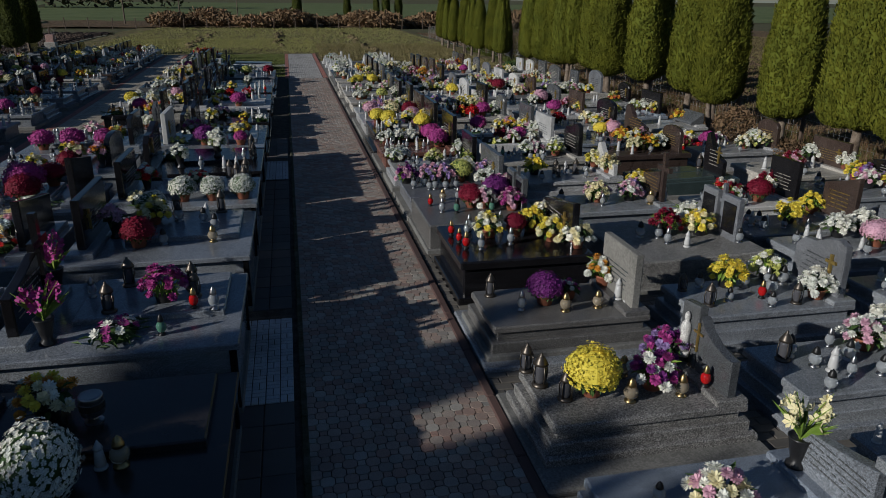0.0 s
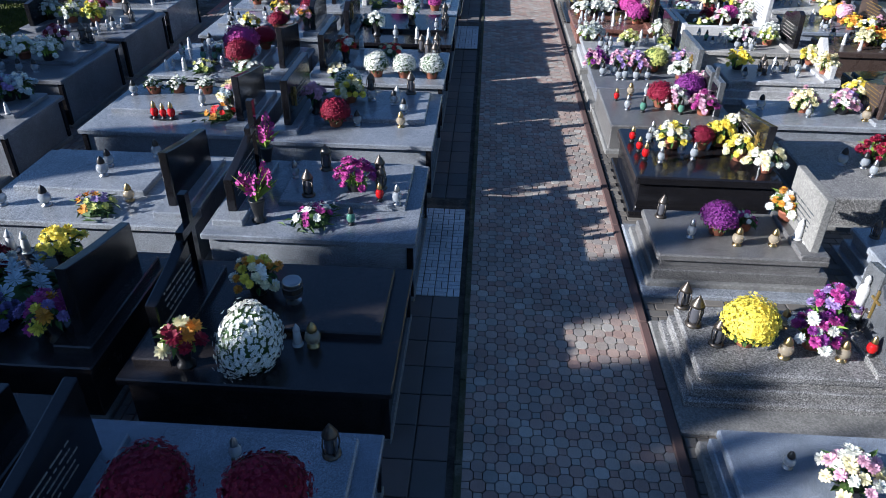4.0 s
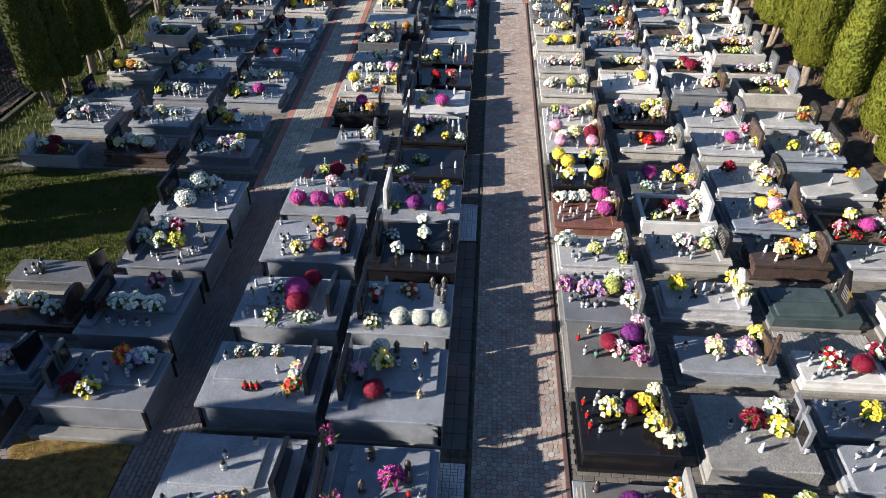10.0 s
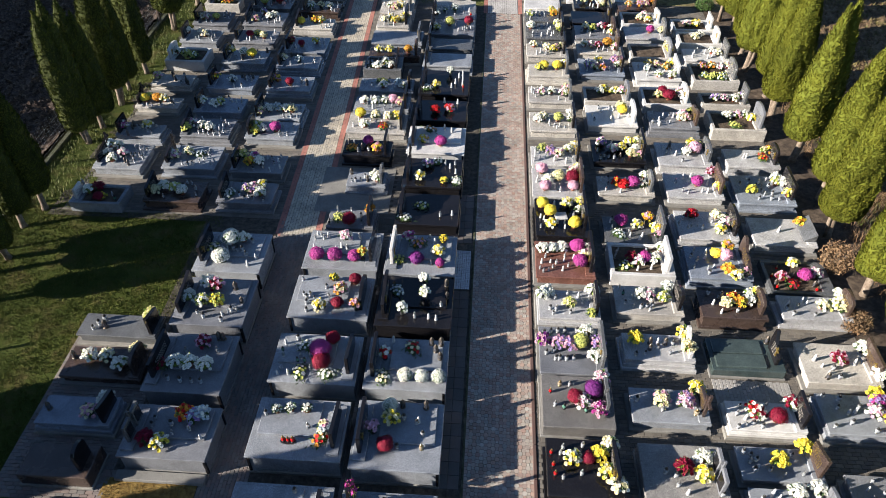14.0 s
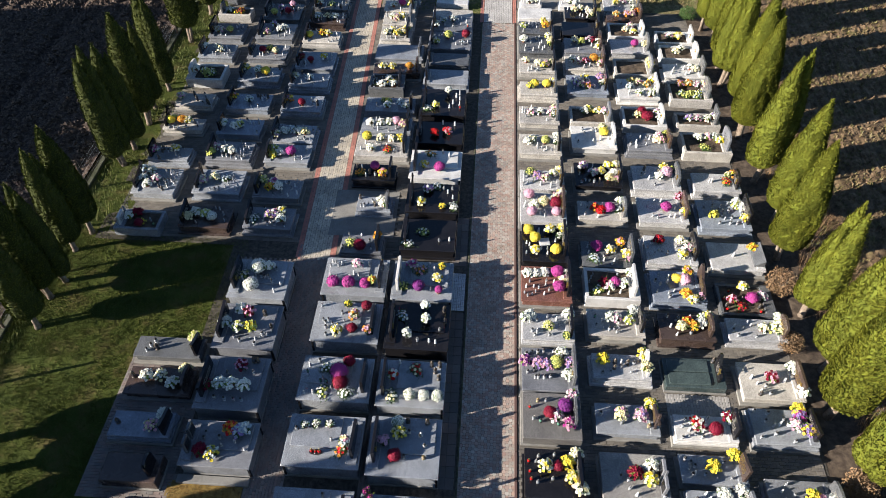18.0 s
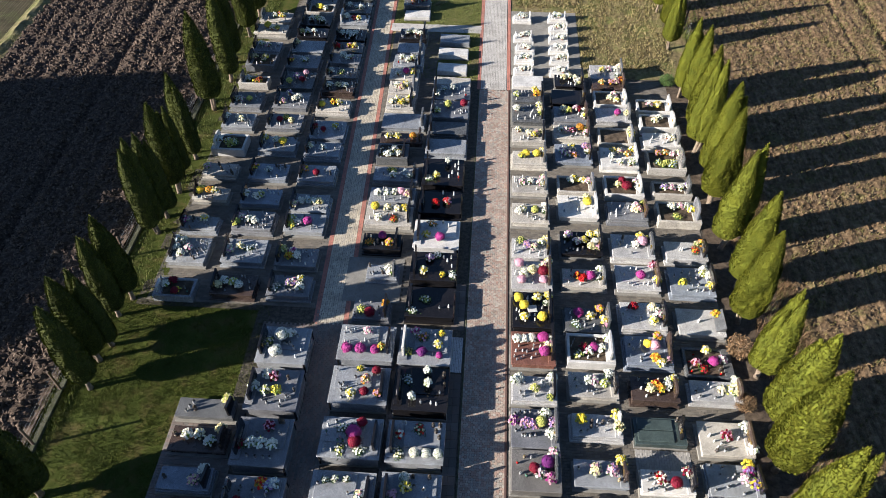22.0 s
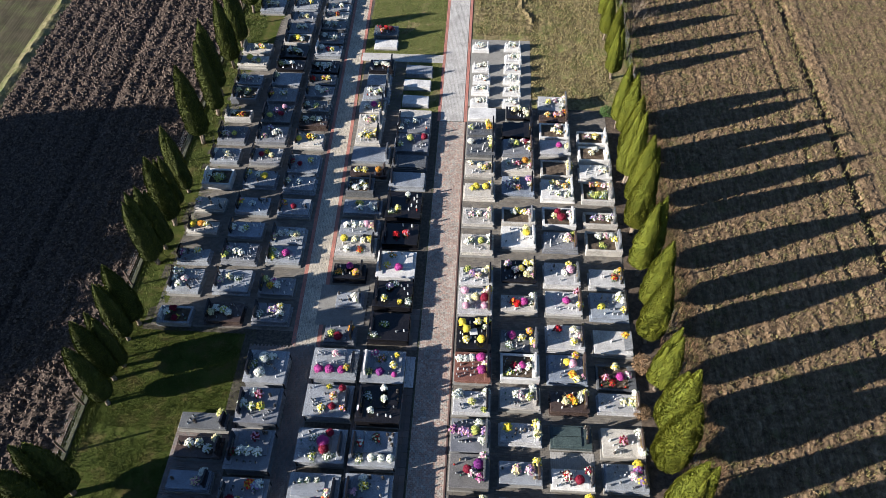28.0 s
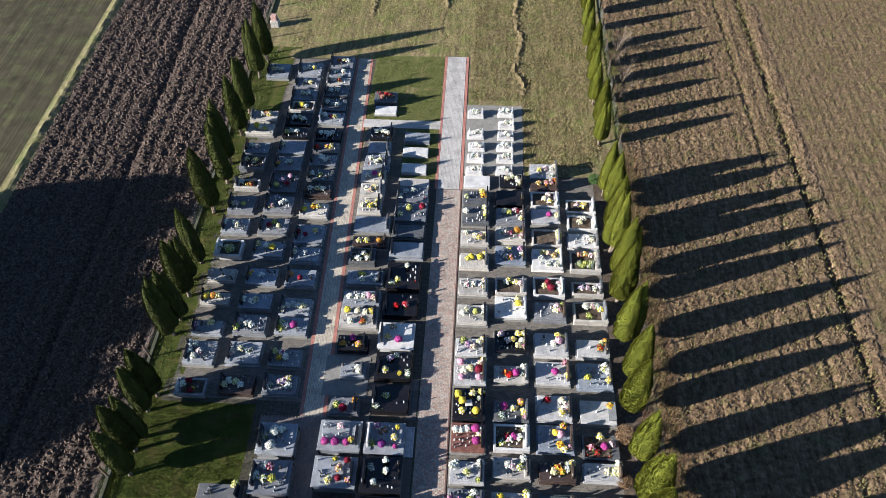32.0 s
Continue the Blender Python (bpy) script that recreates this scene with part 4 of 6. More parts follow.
# ---- ground ----
big = geo()
for gx0, gx1, gy0, gy1 in ((-700, -31.0, -400, 80), (60, 700, -400, 80), (-31.0, -17.3, -400, 4.5), (14.2, 60, -400, 3.0), (-17.3, 14.2, -400, 80), (-700, 700, 80, 1100)):
    add(big, [(gx0, gy0, -0.12), (gx1, gy0, -0.12), (gx1, gy1, -0.12), (gx0, gy1, -0.12)], [(0, 1, 2, 3)])
setting("ground", big, M_FIELD, "green-brown fields reaching to the horizon", "ground")
setting("meadow", sheet(-17.2, 13.6, 36.0, 95.0, 0.7, lambda X, Y: -0.045 + 0.03 * vnoise(X, Y, 5)), M_MEADOW, "dry yellow-green mown meadow", "meadow")
setting("dirt_margin", sheet(11.2, 14.2, -6.0, 37.2, 0.3, lambda X, Y: -0.04 + 0.04 * vnoise(X * 2, Y * 2, 6)), M_EARTH, "bare brown dirt under the tree row", "dirt")
setting("lawn_earth", sheet(-17.2, -8.8, -6.0, 18.6, 0.4, lambda X, Y: -0.045 + 0.02 * vnoise(X * 2, Y * 2, 8)), M_LAWN, "short green lawn with worn patches", "lawn")
setting("lawn_far", sheet(-4.0, -0.12, 36.8, 51.6, 0.4, lambda X, Y: -0.03 + 0.02 * vnoise(X * 2, Y * 2, 9)), M_LAWN2, "green lawn between two walks", "lawn")
setting("lawn_far_west", sheet(-6.3, -3.98, 43.32, 51.6, 0.4, lambda X, Y: -0.03 + 0.02 * vnoise(X * 2, Y * 2, 9)), M_LAWN2, "green lawn beside the second walk", "lawn")
setting("lawn_side", sheet(-17.0, -13.0, 43.4, 52.5, 0.4, lambda X, Y: -0.03 + 0.02 * vnoise(X * 2, Y * 2, 10)), M_LAWN, "green lawn beside the tree row", "lawn")
setting("fringe_earth", sheet(-17.0, -14.2, 18.6, 43.5, 0.35, lambda X, Y: -0.03 + 0.03 * vnoise(X * 2, Y * 2, 11)), M_LAWN, "thin grass strip under the tree row", "grass strip")


def clods(X, Y, sx, sy, seed, amp):
    n = 0.55 * vnoise(X * sx, Y * sy, seed) + 0.3 * vnoise(X * sx * 2.3 + 9, Y * sy * 2.3, seed + 1) + 0.15 * vnoise(X * sx * 5, Y * sy * 5, seed + 2)
    return amp * (n - 0.35)


def plough(X, Y):
    rows = 0.10 * np.sin(X * 2 * math.pi / 1.15 + 0.7 * vnoise(X * 0.3, Y * 0.2, 21))
    furrow = -0.3 * np.exp(-((X + 23.6 + 0.015 * (Y - 30)) / 0.35) ** 2)
    return 0.02 + rows * 0.5 + clods(X, Y, 4.0, 3.6, 22, 0.26) + furrow


def stubble(X, Y):
    furrow = -0.42 * np.exp(-((X - 26.9) / 0.22) ** 2) + 0.05 * np.exp(-((X - 27.6) / 0.35) ** 2) - 0.12 * np.exp(-((X - 24.6) / 0.2) ** 2)
    return 0.0 + 0.02 * np.sin(X * 2 * math.pi / 0.9 + 2 * vnoise(X * 0.4, Y * 0.3, 33)) + clods(X, Y, 5.0, 4.4, 31, 0.17) + furrow


def harrowed(X, Y):
    return 0.0 + 0.015 * np.sin(X * 2 * math.pi / 0.75) + clods(X, Y, 4.2, 3.6, 41, 0.13)


setting("ploughed_field", sheet(-31.35, -17.2, 4.0, 81.0, 0.125, plough), M_PLOUGH, "freshly ploughed dark brown soil in coarse clods", "ploughed field")
setting("stubble_field", sheet(14.0, 28.3, 2.6, 81.0, 0.13, stubble), M_STUBBLE, "rough brown tilled strip with weeds", "field")
setting("harrowed_field", sheet(28.2, 60.0, 2.0, 90.0, 0.25, harrowed), M_STUBBLE2, "harrowed light brown field with thin green", "field")
setting("field_verge", sheet(-32.5, -31.25, -6.0, 110.0, 0.2, lambda X, Y: 0.02 + 0.2 * np.exp(-((X + 31.85) / 0.35) ** 2) * (0.6 + 0.8 * vnoise(X * 2, Y * 2, 51))), M_VERGE, "pale grassy bank between two fields", "verge")
setting("sown_field", sheet(-90.0, -32.4, 20.0, 120.0, 0.6, lambda X, Y: -0.03 + 0.014 * np.sin(X * 2 * math.pi / 1.4) + 0.02 * vnoise(X, Y * 0.3, 52)), M_SOWN, "smooth sown field in faint drill rows", "field")


def lumps(x0, x1, y0, y1, count, lo, hi, seed, ground):
    """Loose clods: small uneven eight-sided lumps lying on a field."""
    rng = np.random.RandomState(seed)
    x, y = x0 + (x1 - x0) * rng.rand(count), y0 + (y1 - y0) * rng.rand(count)
    size = lo + (hi - lo) * rng.rand(count) ** 2
    c = np.stack([x, y, ground(x, y) + 0.25 * size], -1)
    t, tilt = rng.rand(count) * 6.283, rng.normal(0, 0.5, count)
    u = np.stack([np.cos(t) * np.cos(tilt), np.sin(t) * np.cos(tilt), np.sin(tilt)], -1)
    v = np.stack([-np.sin(t), np.cos(t), 0 * t], -1)
    w = np.cross(u, v)
    k = size[:, None] * (0.7 + 0.6 * rng.rand(count, 6))
    V = np.stack([c + u * k[:, :1] * 1.3, c + v * k[:, 1:2], c - u * k[:, 2:3] * 1.3, c - v * k[:, 3:4], c + w * k[:, 4:5] * 0.75, c - w * k[:, 5:6] * 0.6], 1)
    f = np.array([(0, 1, 4), (1, 2, 4), (2, 3, 4), (3, 0, 4), (1, 0, 5), (2, 1, 5), (3, 2, 5), (0, 3, 5)])
    F = (f[None] + 6 * np.arange(count)[:, None, None]).reshape(-1, 3)
    return V.reshape(-1, 3).tolist(), F.tolist()


setting("plough_clods", lumps(-31.3, -17.8, 6.0, 76.0, 30000, 0.04, 0.155, 81, plough), M_CLOD, "turned clods of dark brown soil", "clods", kind="stuff")
setting("stubble_clods", lumps(14.3, 28.0, 6.0, 66.0, 20000, 0.03, 0.085, 82, stubble), M_STUBBLE, "small clods on the tilled strip", "clods", kind="stuff")
setting("harrowed_clods", lumps(28.4, 46.0, 14.0, 72.0, 9000, 0.03, 0.07, 83, harrowed), M_STUBBLE2, "small clods on the harrowed field", "clods", kind="stuff")
setting("far_field", sheet(-300.0, 300.0, 118.0, 420.0, 20.0, lambda X, Y: -0.05 + 0 * X), M_GREENFIELD, "bright green field beyond the meadow", "field")
setting("rough_strip", sheet(-60.0, 60.0, 94.5, 118.5, 1.0, lambda X, Y: -0.04 + 0.2 * vnoise(X * 0.5, Y * 0.5, 61)), M_STUBBLE, "overgrown fallow strip behind the meadow", "fallow land")


def blades(x0, x1, y0, y1, count, h, seed, keep=None, w=0.012):
    """Tufts of three leaning blades, thinner where the ground is worn."""
    rng = np.random.RandomState(seed)
    P, n = [], 0
    while n < count:
        x, y = x0 + (x1 - x0) * rng.rand(count), y0 + (y1 - y0) * rng.rand(count)
        ok = vnoise(x * 0.9, y * 0.9, 77) >= 0.35 * rng.rand(count)
        if keep:
            ok &= np.array([bool(keep(p, q)) for p, q in zip(x, y)])
        P.append(np.stack([x[ok], y[ok]], -1))
        n += len(P[-1])
    P = np.repeat(np.concatenate(P)[:count], 3, 0)
    n = len(P)
    t = rng.rand(n) * 2 * math.pi
    d = np.stack([np.cos(t), np.sin(t), 0 * t], -1)
    p = np.concatenate([P + 0.05 * rng.normal(0, 1, (n, 2)), np.full((n, 1), -0.05)], 1)
    s = np.stack([-d[:, 1], d[:, 0], 0 * t], -1) * w
    tip = p + d * h * 0.6 + np.stack([0 * t, 0 * t, 0.05 + h * (0.5 + 0.6 * rng.rand(n))], -1)
    return tris(np.stack([p - s, p + s, tip], 1))


setting("lawn_grass", blades(-16.6, -9.0, 2.0, 18.5, 26000, 0.035, 1, lambda x, y: x < -11.8 or y > 13.6 or y < 7.0), M_GRASS, "short green grass blades on the lawn", "grass", kind="stuff")
setting("footing_grass", blades(-17.35, -16.25, -2.0, 19.0, 4200, 0.17, 17), M_GRASS, "ragged green grass along the fence footing", "grass", kind="stuff")
setting("far_lawn_grass", blades(-6.1, -0.2, 36.9, 51.5, 9000, 0.06, 2, lambda x, y: x > -4.0 or y > 43.4), M_GRASS2, "short green grass on the far lawn", "grass", kind="stuff")
setting("fringe_grass", blades(-16.8, -14.6, 18.6, 52.0, 5000, 0.16, 3), M_GRASS, "ragged grass along the fence", "grass", kind="stuff")
setting("meadow_grass", blades(2.2, 12.4, 38.6, 62.0, 9000, 0.13, 4, lambda x, y: x > 6.4 or y > 46.0, 0.03), M_DRYGRASS, "dry mown grass tufts on the meadow", "grass", kind="stuff")
setting("meadow_grass_far", blades(-14.0, 2.2, 52.2, 70.0, 8000, 0.14, 5), M_MEADOWBLADE, "dry grass tufts on the meadow", "grass", kind="stuff")
setting("meadow_grass_end", blades(-15.0, 13.0, 58.0, 94.0, 14000, 0.16, 12), M_MEADOWBLADE, "pale green grass on the far meadow", "grass", kind="stuff")
setting("field_edge_grass", blades(13.4, 14.8, 6.0, 56.0, 4000, 0.28, 6), M_GRASS, "rank green weeds along the field edge", "weeds", kind="stuff")
setting("dead_weeds", blades(12.9, 15.2, 4.0, 40.0, 5200, 0.38, 16), M_SHRUB, "dead brown weeds behind the tree row", "weeds", kind="stuff")
setting("stubble_weeds", blades(15.0, 27.5, 6.0, 72.0, 13000, 0.16, 7, w=0.045), M_WEED, "thin yellowing weeds in the tilled strip", "weeds", kind="stuff")
setting("harrowed_weeds", blades(28.4, 50.0, 12.0, 84.0, 24000, 0.15, 18, w=0.045), M_WEED, "thin yellow-green growth in the harrowed field", "weeds", kind="stuff")
setting("verge_grass", blades(-32.3, -31.4, 20.0, 75.0, 5000, 0.22, 8), M_DRYGRASS, "long pale grass on the field bank", "grass", kind="stuff")


def mound_line(x, y0, y1, seed):
    def f(X, Y):
        c = x + 0.25 * np.sin(Y * 0.9 + seed)
        c = c + 0.3 * (vnoise(Y * 1.3, 0 * Y, seed) - 0.5)
        lump = np.clip(1.6 * vnoise(X * 5, Y * 4, seed) - 0.25, 0, 1) * np.clip(2.2 * vnoise(Y * 0.7, X * 0 + 4, seed + 1) - 0.4, 0.15, 1)
        return -0.06 + (0.05 + 0.26 * lump) * np.exp(-((X - c) / 0.28) ** 2)
    return sheet(x - 0.8, x + 0.8, y0, y1, 0.11, f)


for i, (mx, ma, mb) in enumerate(((6.2, 46.5, 80.0), (-0.6, 54.5, 80.0), (-7.4, 57.0, 80.0))):
    tagged(part("hay_windrow", mound_line(mx, ma, mb, 3 + i), M_HAY), "low line of raked dry grass on the meadow", "windrow", "windrows on the meadow")


# ---- trees ----
def crown(seed, h0, h1, rad, count, cones, power, mat, core_mat, grow=1.0):
    """A columnar conifer crown: a few upright cones grown together, each a rounded, finely knobbled body under short upright sprays.
    cones: for each, how far it stands out and in which direction, and its share of the height and of the radius."""
    rng = np.random.RandomState(seed)
    spread = [(rad * off * math.cos(turn), rad * off * math.sin(turn), (h1 - h0) * hi, rad * wide) for off, turn, hi, wide in cones]

    def body(q):
        q = np.clip(q, 0.0, 1.0)
        low = np.sqrt(np.clip(1 - (1 - np.minimum(q, 0.1) / 0.1) ** 2, 0.05, 1))
        return low * np.clip(1 - (np.maximum(0, q - 0.2) / 0.8) ** power, 0.03, 1)

    def knobs(t, z, k):
        return 1 + 0.17 * (vnoise(t * 1.9 + 7 * k, z * 1.7, seed) - 0.5) + 0.13 * (vnoise(t * 5.1, z * 3.2 + 5 * k, seed + 1) - 0.5) + 0.07 * (vnoise(t * 11.0, z * 8.0, seed + 2) - 0.5)

    core, P, D, O = geo(), [], [], []
    nt, nz = 30, 34
    for k, (ox, oy, hi, wide) in enumerate(spread):
        q = np.linspace(0, 1, nz)[:, None] + np.zeros((1, nt))
        t = np.linspace(0, 2 * math.pi, nt, endpoint=False)[None, :] + np.zeros((nz, 1))
        r = wide * 0.95 * body(q) * knobs(np.abs(t - math.pi), hi * q, k)
        v = np.stack([ox + r * np.cos(t), oy + r * np.sin(t), h0 + hi * q], -1).reshape(-1, 3)
        i = np.arange(nz * nt).reshape(nz, nt)
        j = np.roll(i, -1, 1)
        f = np.stack([i[:-1], j[:-1], j[1:], i[1:]], -1).reshape(-1, 4)
        add(core, v.tolist(), f.tolist() + [tuple(range(nt - 1, -1, -1))])
        n = int(count * hi * wide / sum(c[2] * c[3] for c in spread))
        q, t = 1 - rng.rand(n) ** 0.62, rng.rand(n) * 2 * math.pi
        r = wide * body(q) * knobs(np.abs(t - math.pi), hi * q, k) * (0.93 + 0.09 * rng.rand(n))
        p = np.stack([ox + r * np.cos(t), oy + r * np.sin(t), h0 + hi * q], -1)
        keep = np.ones(n, bool)
        for m, (ax, ay, ah, aw) in enumerate(spread):
            if m != k:
                qq = (p[:, 2] - h0) / ah
                keep &= (qq > 1) | (np.hypot(p[:, 0] - ax, p[:, 1] - ay) > 0.9 * aw * body(qq))
        out = np.stack([np.cos(t), np.sin(t), 0.25 + 0 * t], -1)
        P.append(p[keep]), O.append(out[keep]), D.append((out * 0.5 + np.array((0, 0, 0.75)))[keep])
    P, D, O = np.concatenate(P), np.concatenate(D), np.concatenate(O)
    n = len(P)
    D = D + rng.normal(0, 0.2, (n, 3))
    D /= np.linalg.norm(D, axis=1)[:, None]
    Q = []
    for k in range(2):
        S = np.cross(D, O + rng.normal(0, 0.2 + 0.3 * k, (n, 3)))
        S /= np.linalg.norm(S, axis=1)[:, None]
        ln, w = grow * (0.055 + 0.075 * rng.rand(n, 1)), grow * (0.02 + 0.02 * rng.rand(n, 1))
        Q.append(np.stack([P + S * w, P + D * ln, P - S * w], 1))
    return mesh_of("crown", tris(np.concatenate(Q)), mat), mesh_of("crown_core", core, core_mat)


def trunk_mesh(seed):
    rng = np.random.RandomState(seed)
    g = geo()
    tube(g, [(0, 0, -0.08), (0.01, 0, 0.15), (0.04, 0.02, 0.8), (0.02, 0.03, 1.6), (0, 0, 3.6), (0, 0, 5.2)], (0.16, 0.12, 0.10, 0.085, 0.05, 0.015), 8)
    for k in range(7):
        t, z = k * 2.4, 0.85 + 0.3 * k
        tube(g, [(0.03, 0.02, z), (0.3 * math.cos(t), 0.3 * math.sin(t), z + 0.25), (0.42 * math.cos(t), 0.42 * math.sin(t), z + 0.75)], (0.035, 0.025, 0.008), 5)
    if rng.rand() < 0.5:
        tube(g, [(0.02, 0.05, -0.05), (0.10, 0.16, 0.7), (0.14, 0.2, 1.8)], (0.09, 0.07, 0.04), 7)
    return mesh_of("trunk", g, M_BARK, True)


CROWNS = {"broad": [crown(11, 0.95, 6.0, 0.72, 16000, ((0.10, 0.3, 1.0, 0.95), (0.42, 3.4, 0.86, 0.72)), 1.9, M_THUJA, M_THUJA_IN, 0.8),
                    crown(12, 1.0, 6.0, 0.72, 16000, ((0.25, 1.2, 1.0, 0.82), (0.30, 4.3, 0.97, 0.80), (0.45, 2.7, 0.80, 0.6)), 1.8, M_THUJA, M_THUJA_IN, 0.8),
                    crown(13, 0.9, 6.0, 0.72, 16000, ((0.0, 0.0, 1.0, 1.0),), 2.0, M_THUJA, M_THUJA_IN, 0.8)],
          "slim": [crown(31, 0.75, 6.0, 0.66, 5500, ((0.15, 0.5, 1.0, 0.9), (0.55, 2.2, 0.9, 0.66)), 2.6, M_THUJA_DARK, M_THUJA_SHADE),
                   crown(32, 0.85, 6.0, 0.66, 5500, ((0.0, 0.0, 1.0, 1.0),), 2.4, M_THUJA_DARK, M_THUJA_SHADE),
                   crown(33, 0.7, 6.0, 0.66, 5500, ((0.30, 5.2, 1.0, 0.8), (0.35, 1.9, 0.94, 0.78)), 2.8, M_THUJA_DARK, M_THUJA_SHADE)],
          "wild": [crown(51, 0.3, 6.0, 1.35, 3000, ((0.0, 0.0, 1.0, 1.0),), 4.0, M_THUJA_DARK, M_THUJA_SHADE, 3.0)] * 3}
TRUNKS = [trunk_mesh(k) for k in range(3)]


def cypress(x, y, kind, k, size, words_):
    root = at(part("thuja_tree", TRUNKS[k % 3], None), x, y, 0, 1.7 * k, size)
    c, core = CROWNS[kind][k % 3]
    cr = part("crown", c, None, root, "bushy scale-leaf foliage")
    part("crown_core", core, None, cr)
    return tagged(root, words_, "tree", "thuja trees in a row")


for k, (y, high) in enumerate(((7.6, 6.2), (9.7, 6.3), (11.9, 7.0), (13.7, 6.6), (16.1, 5.7), (18.9, 6.0), (21.0, 6.25), (23.4, 6.6), (26.5, 6.2), (28.3, 6.4), (30.6, 6.2), (32.2, 5.9), (34.6, 5.6), (35.9, 5.4))):
    cypress(12.35 + 0.2 * math.sin(k * 2.3), y, "broad", k, high / 6.0, "dense sunlit yellow-green columnar thuja on a bare trunk")
for k, y in enumerate((41.2, 43.3, 45.9, 48.3, 50.6, 53.0, 55.8, 58.4)):
    cypress(12.25 + 0.15 * math.sin(k * 2.1), y, "broad", k + 1, 0.74 + 0.05 * math.sin(k * 1.9), "smaller yellow-green thuja beside the meadow")
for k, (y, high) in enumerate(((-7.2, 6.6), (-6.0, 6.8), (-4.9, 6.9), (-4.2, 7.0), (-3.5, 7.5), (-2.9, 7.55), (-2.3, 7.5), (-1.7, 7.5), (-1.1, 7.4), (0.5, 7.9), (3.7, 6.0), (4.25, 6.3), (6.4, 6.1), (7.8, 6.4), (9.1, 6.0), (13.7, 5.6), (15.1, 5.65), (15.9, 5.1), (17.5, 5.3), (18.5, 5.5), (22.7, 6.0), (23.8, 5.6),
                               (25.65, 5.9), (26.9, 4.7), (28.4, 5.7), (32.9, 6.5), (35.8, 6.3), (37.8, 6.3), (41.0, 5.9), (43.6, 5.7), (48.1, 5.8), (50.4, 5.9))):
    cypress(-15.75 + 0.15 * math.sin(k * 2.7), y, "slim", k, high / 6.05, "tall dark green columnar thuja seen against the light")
for k, (x, y, s) in enumerate(((1.6, 101.0, 0.95), (9.3, 114.0, 0.85), (13.5, 112.0, 0.75), (15.4, 116.0, 1.05), (17.0, 113.0, 0.9))):
    cypress(x, y, "slim", k, s, "lone dark conifer on the field edge")
# the grove beside the ploughed field, whose shade lies on the soil
for k in range(13):
    cypress(-52.5 - 2.4 * (k % 2), 5.4 + 1.5 * k, "wild", k, 2.2 + 0.1 * math.sin(k * 2.1), "tall dense dark conifer of a grove beside the field")


def bush(x, y, r, h, mat, seed, label, bare=False):
    rng = np.random.RandomState(seed)
    g = geo()
    for k in range(26 if bare else 12):
        t, e = rng.rand() * 6.28, 0.35 + 0.65 * rng.rand()
        tip = (x + r * e * math.cos(t), y + r * e * math.sin(t), h * (0.5 + 0.5 * rng.rand()))
        mid = (x + 0.45 * (tip[0] - x) + 0.06 * rng.normal(), y + 0.45 * (tip[1] - y), tip[2] * 0.6)
        tube(g, [(x, y, -0.05), mid, tip], (0.02, 0.012, 0.004), 4)
        if bare:
            for j in range(3):
                q = (tip[0] + 0.3 * rng.normal(), tip[1] + 0.3 * rng.normal(), tip[2] + 0.2 * rng.rand())
                tube(g, [mid, q], (0.008, 0.003), 3)
    root = part("bush", g, M_BARK)
    if not bare:
        Q, leaf = [], 0.022 * max(1.0, 2.4 * r)
        for k in range(2200):
            d = rng.normal(0, 1, 3)
            d /= np.linalg.norm(d)
            p = np.array((x, y, h * 0.5)) + d * np.array((r, r, h * 0.5)) * (0.55 + 0.5 * rng.rand())
            s, e = rng.normal(0, leaf, 3), rng.normal(0, leaf, 3)
            Q.append((p, p + s, p + s + e, p + e))
        part("foliage", quads(np.array(Q)), mat, root)
    return tagged(root, label, "bush")


bush(11.75, 17.2, 0.55, 1.1, M_SHRUB, 4, "dry brown shrub between the trees and graves")
bush(11.5, 14.6, 0.45, 0.7, M_SHRUB, 5, "dry brown shrub at the foot of a thuja")
bush(12.2, 9.3, 0.5, 0.9, M_SHRUB, 6, "dry brown shrub at the foot of a thuja")
for k in range(4):
    bush(14.3 + 0.5 * (k % 2), 46.5 + 2.2 * k, 1.3, 2.4, M_BARK, 60 + k, "leafless grey-brown shrub by the field", True)
bush(11.6, 37.2, 0.5, 0.6, M_LEAF, 9, "low green plant by the tree row")
for k in range(16):
    bush(-14.0 + 3.4 * k + 1.2 * math.sin(k * 2.2), 98.0 + 3.0 * math.sin(k * 1.4), 2.8, 1.7 + 0.5 * math.sin(k * 1.9), M_REDSHRUB, 100 + k, "russet autumn thicket on the fallow strip")


def woods(x0, x1, y, h, seed):
    rng = np.random.RandomState(seed)
    Q = []
    for k in range(int((x1 - x0) * 26)):
        x = x0 + (x1 - x0) * rng.rand()
        hh = h * (0.65 + 0.5 * vnoise(np.array([x * 0.12]), np.array([0.5]), seed)[0])
        p = np.array((x, y + 6 * rng.normal(), hh * rng.rand() ** 0.7))
        s, e = rng.normal(0, 0.7, 3), rng.normal(0, 0.7, 3)
        Q.append((p, p + s, p + s + e, p + e))
    return quads(np.array(Q))


setting("far_woods", woods(-140.0, -30.0, 235.0, 13.0, 71), M_WOODS, "dark line of bare autumn woods", "woods", kind="stuff")


def utility_pole(x, y, h):
    root = part("utility_pole", tube(geo(), [(x, y, -0.1), (x, y, h)], (0.10, 0.06), 8), M_RUSTPOST)
    part("crossarm", block(x - 0.7, x + 0.7, y - 0.05, y + 0.05, h - 0.5, h - 0.4, 0.01), M_RUSTPOST, root)
    return tagged(root, "plain weathered wooden utility pole in the field", "pole")


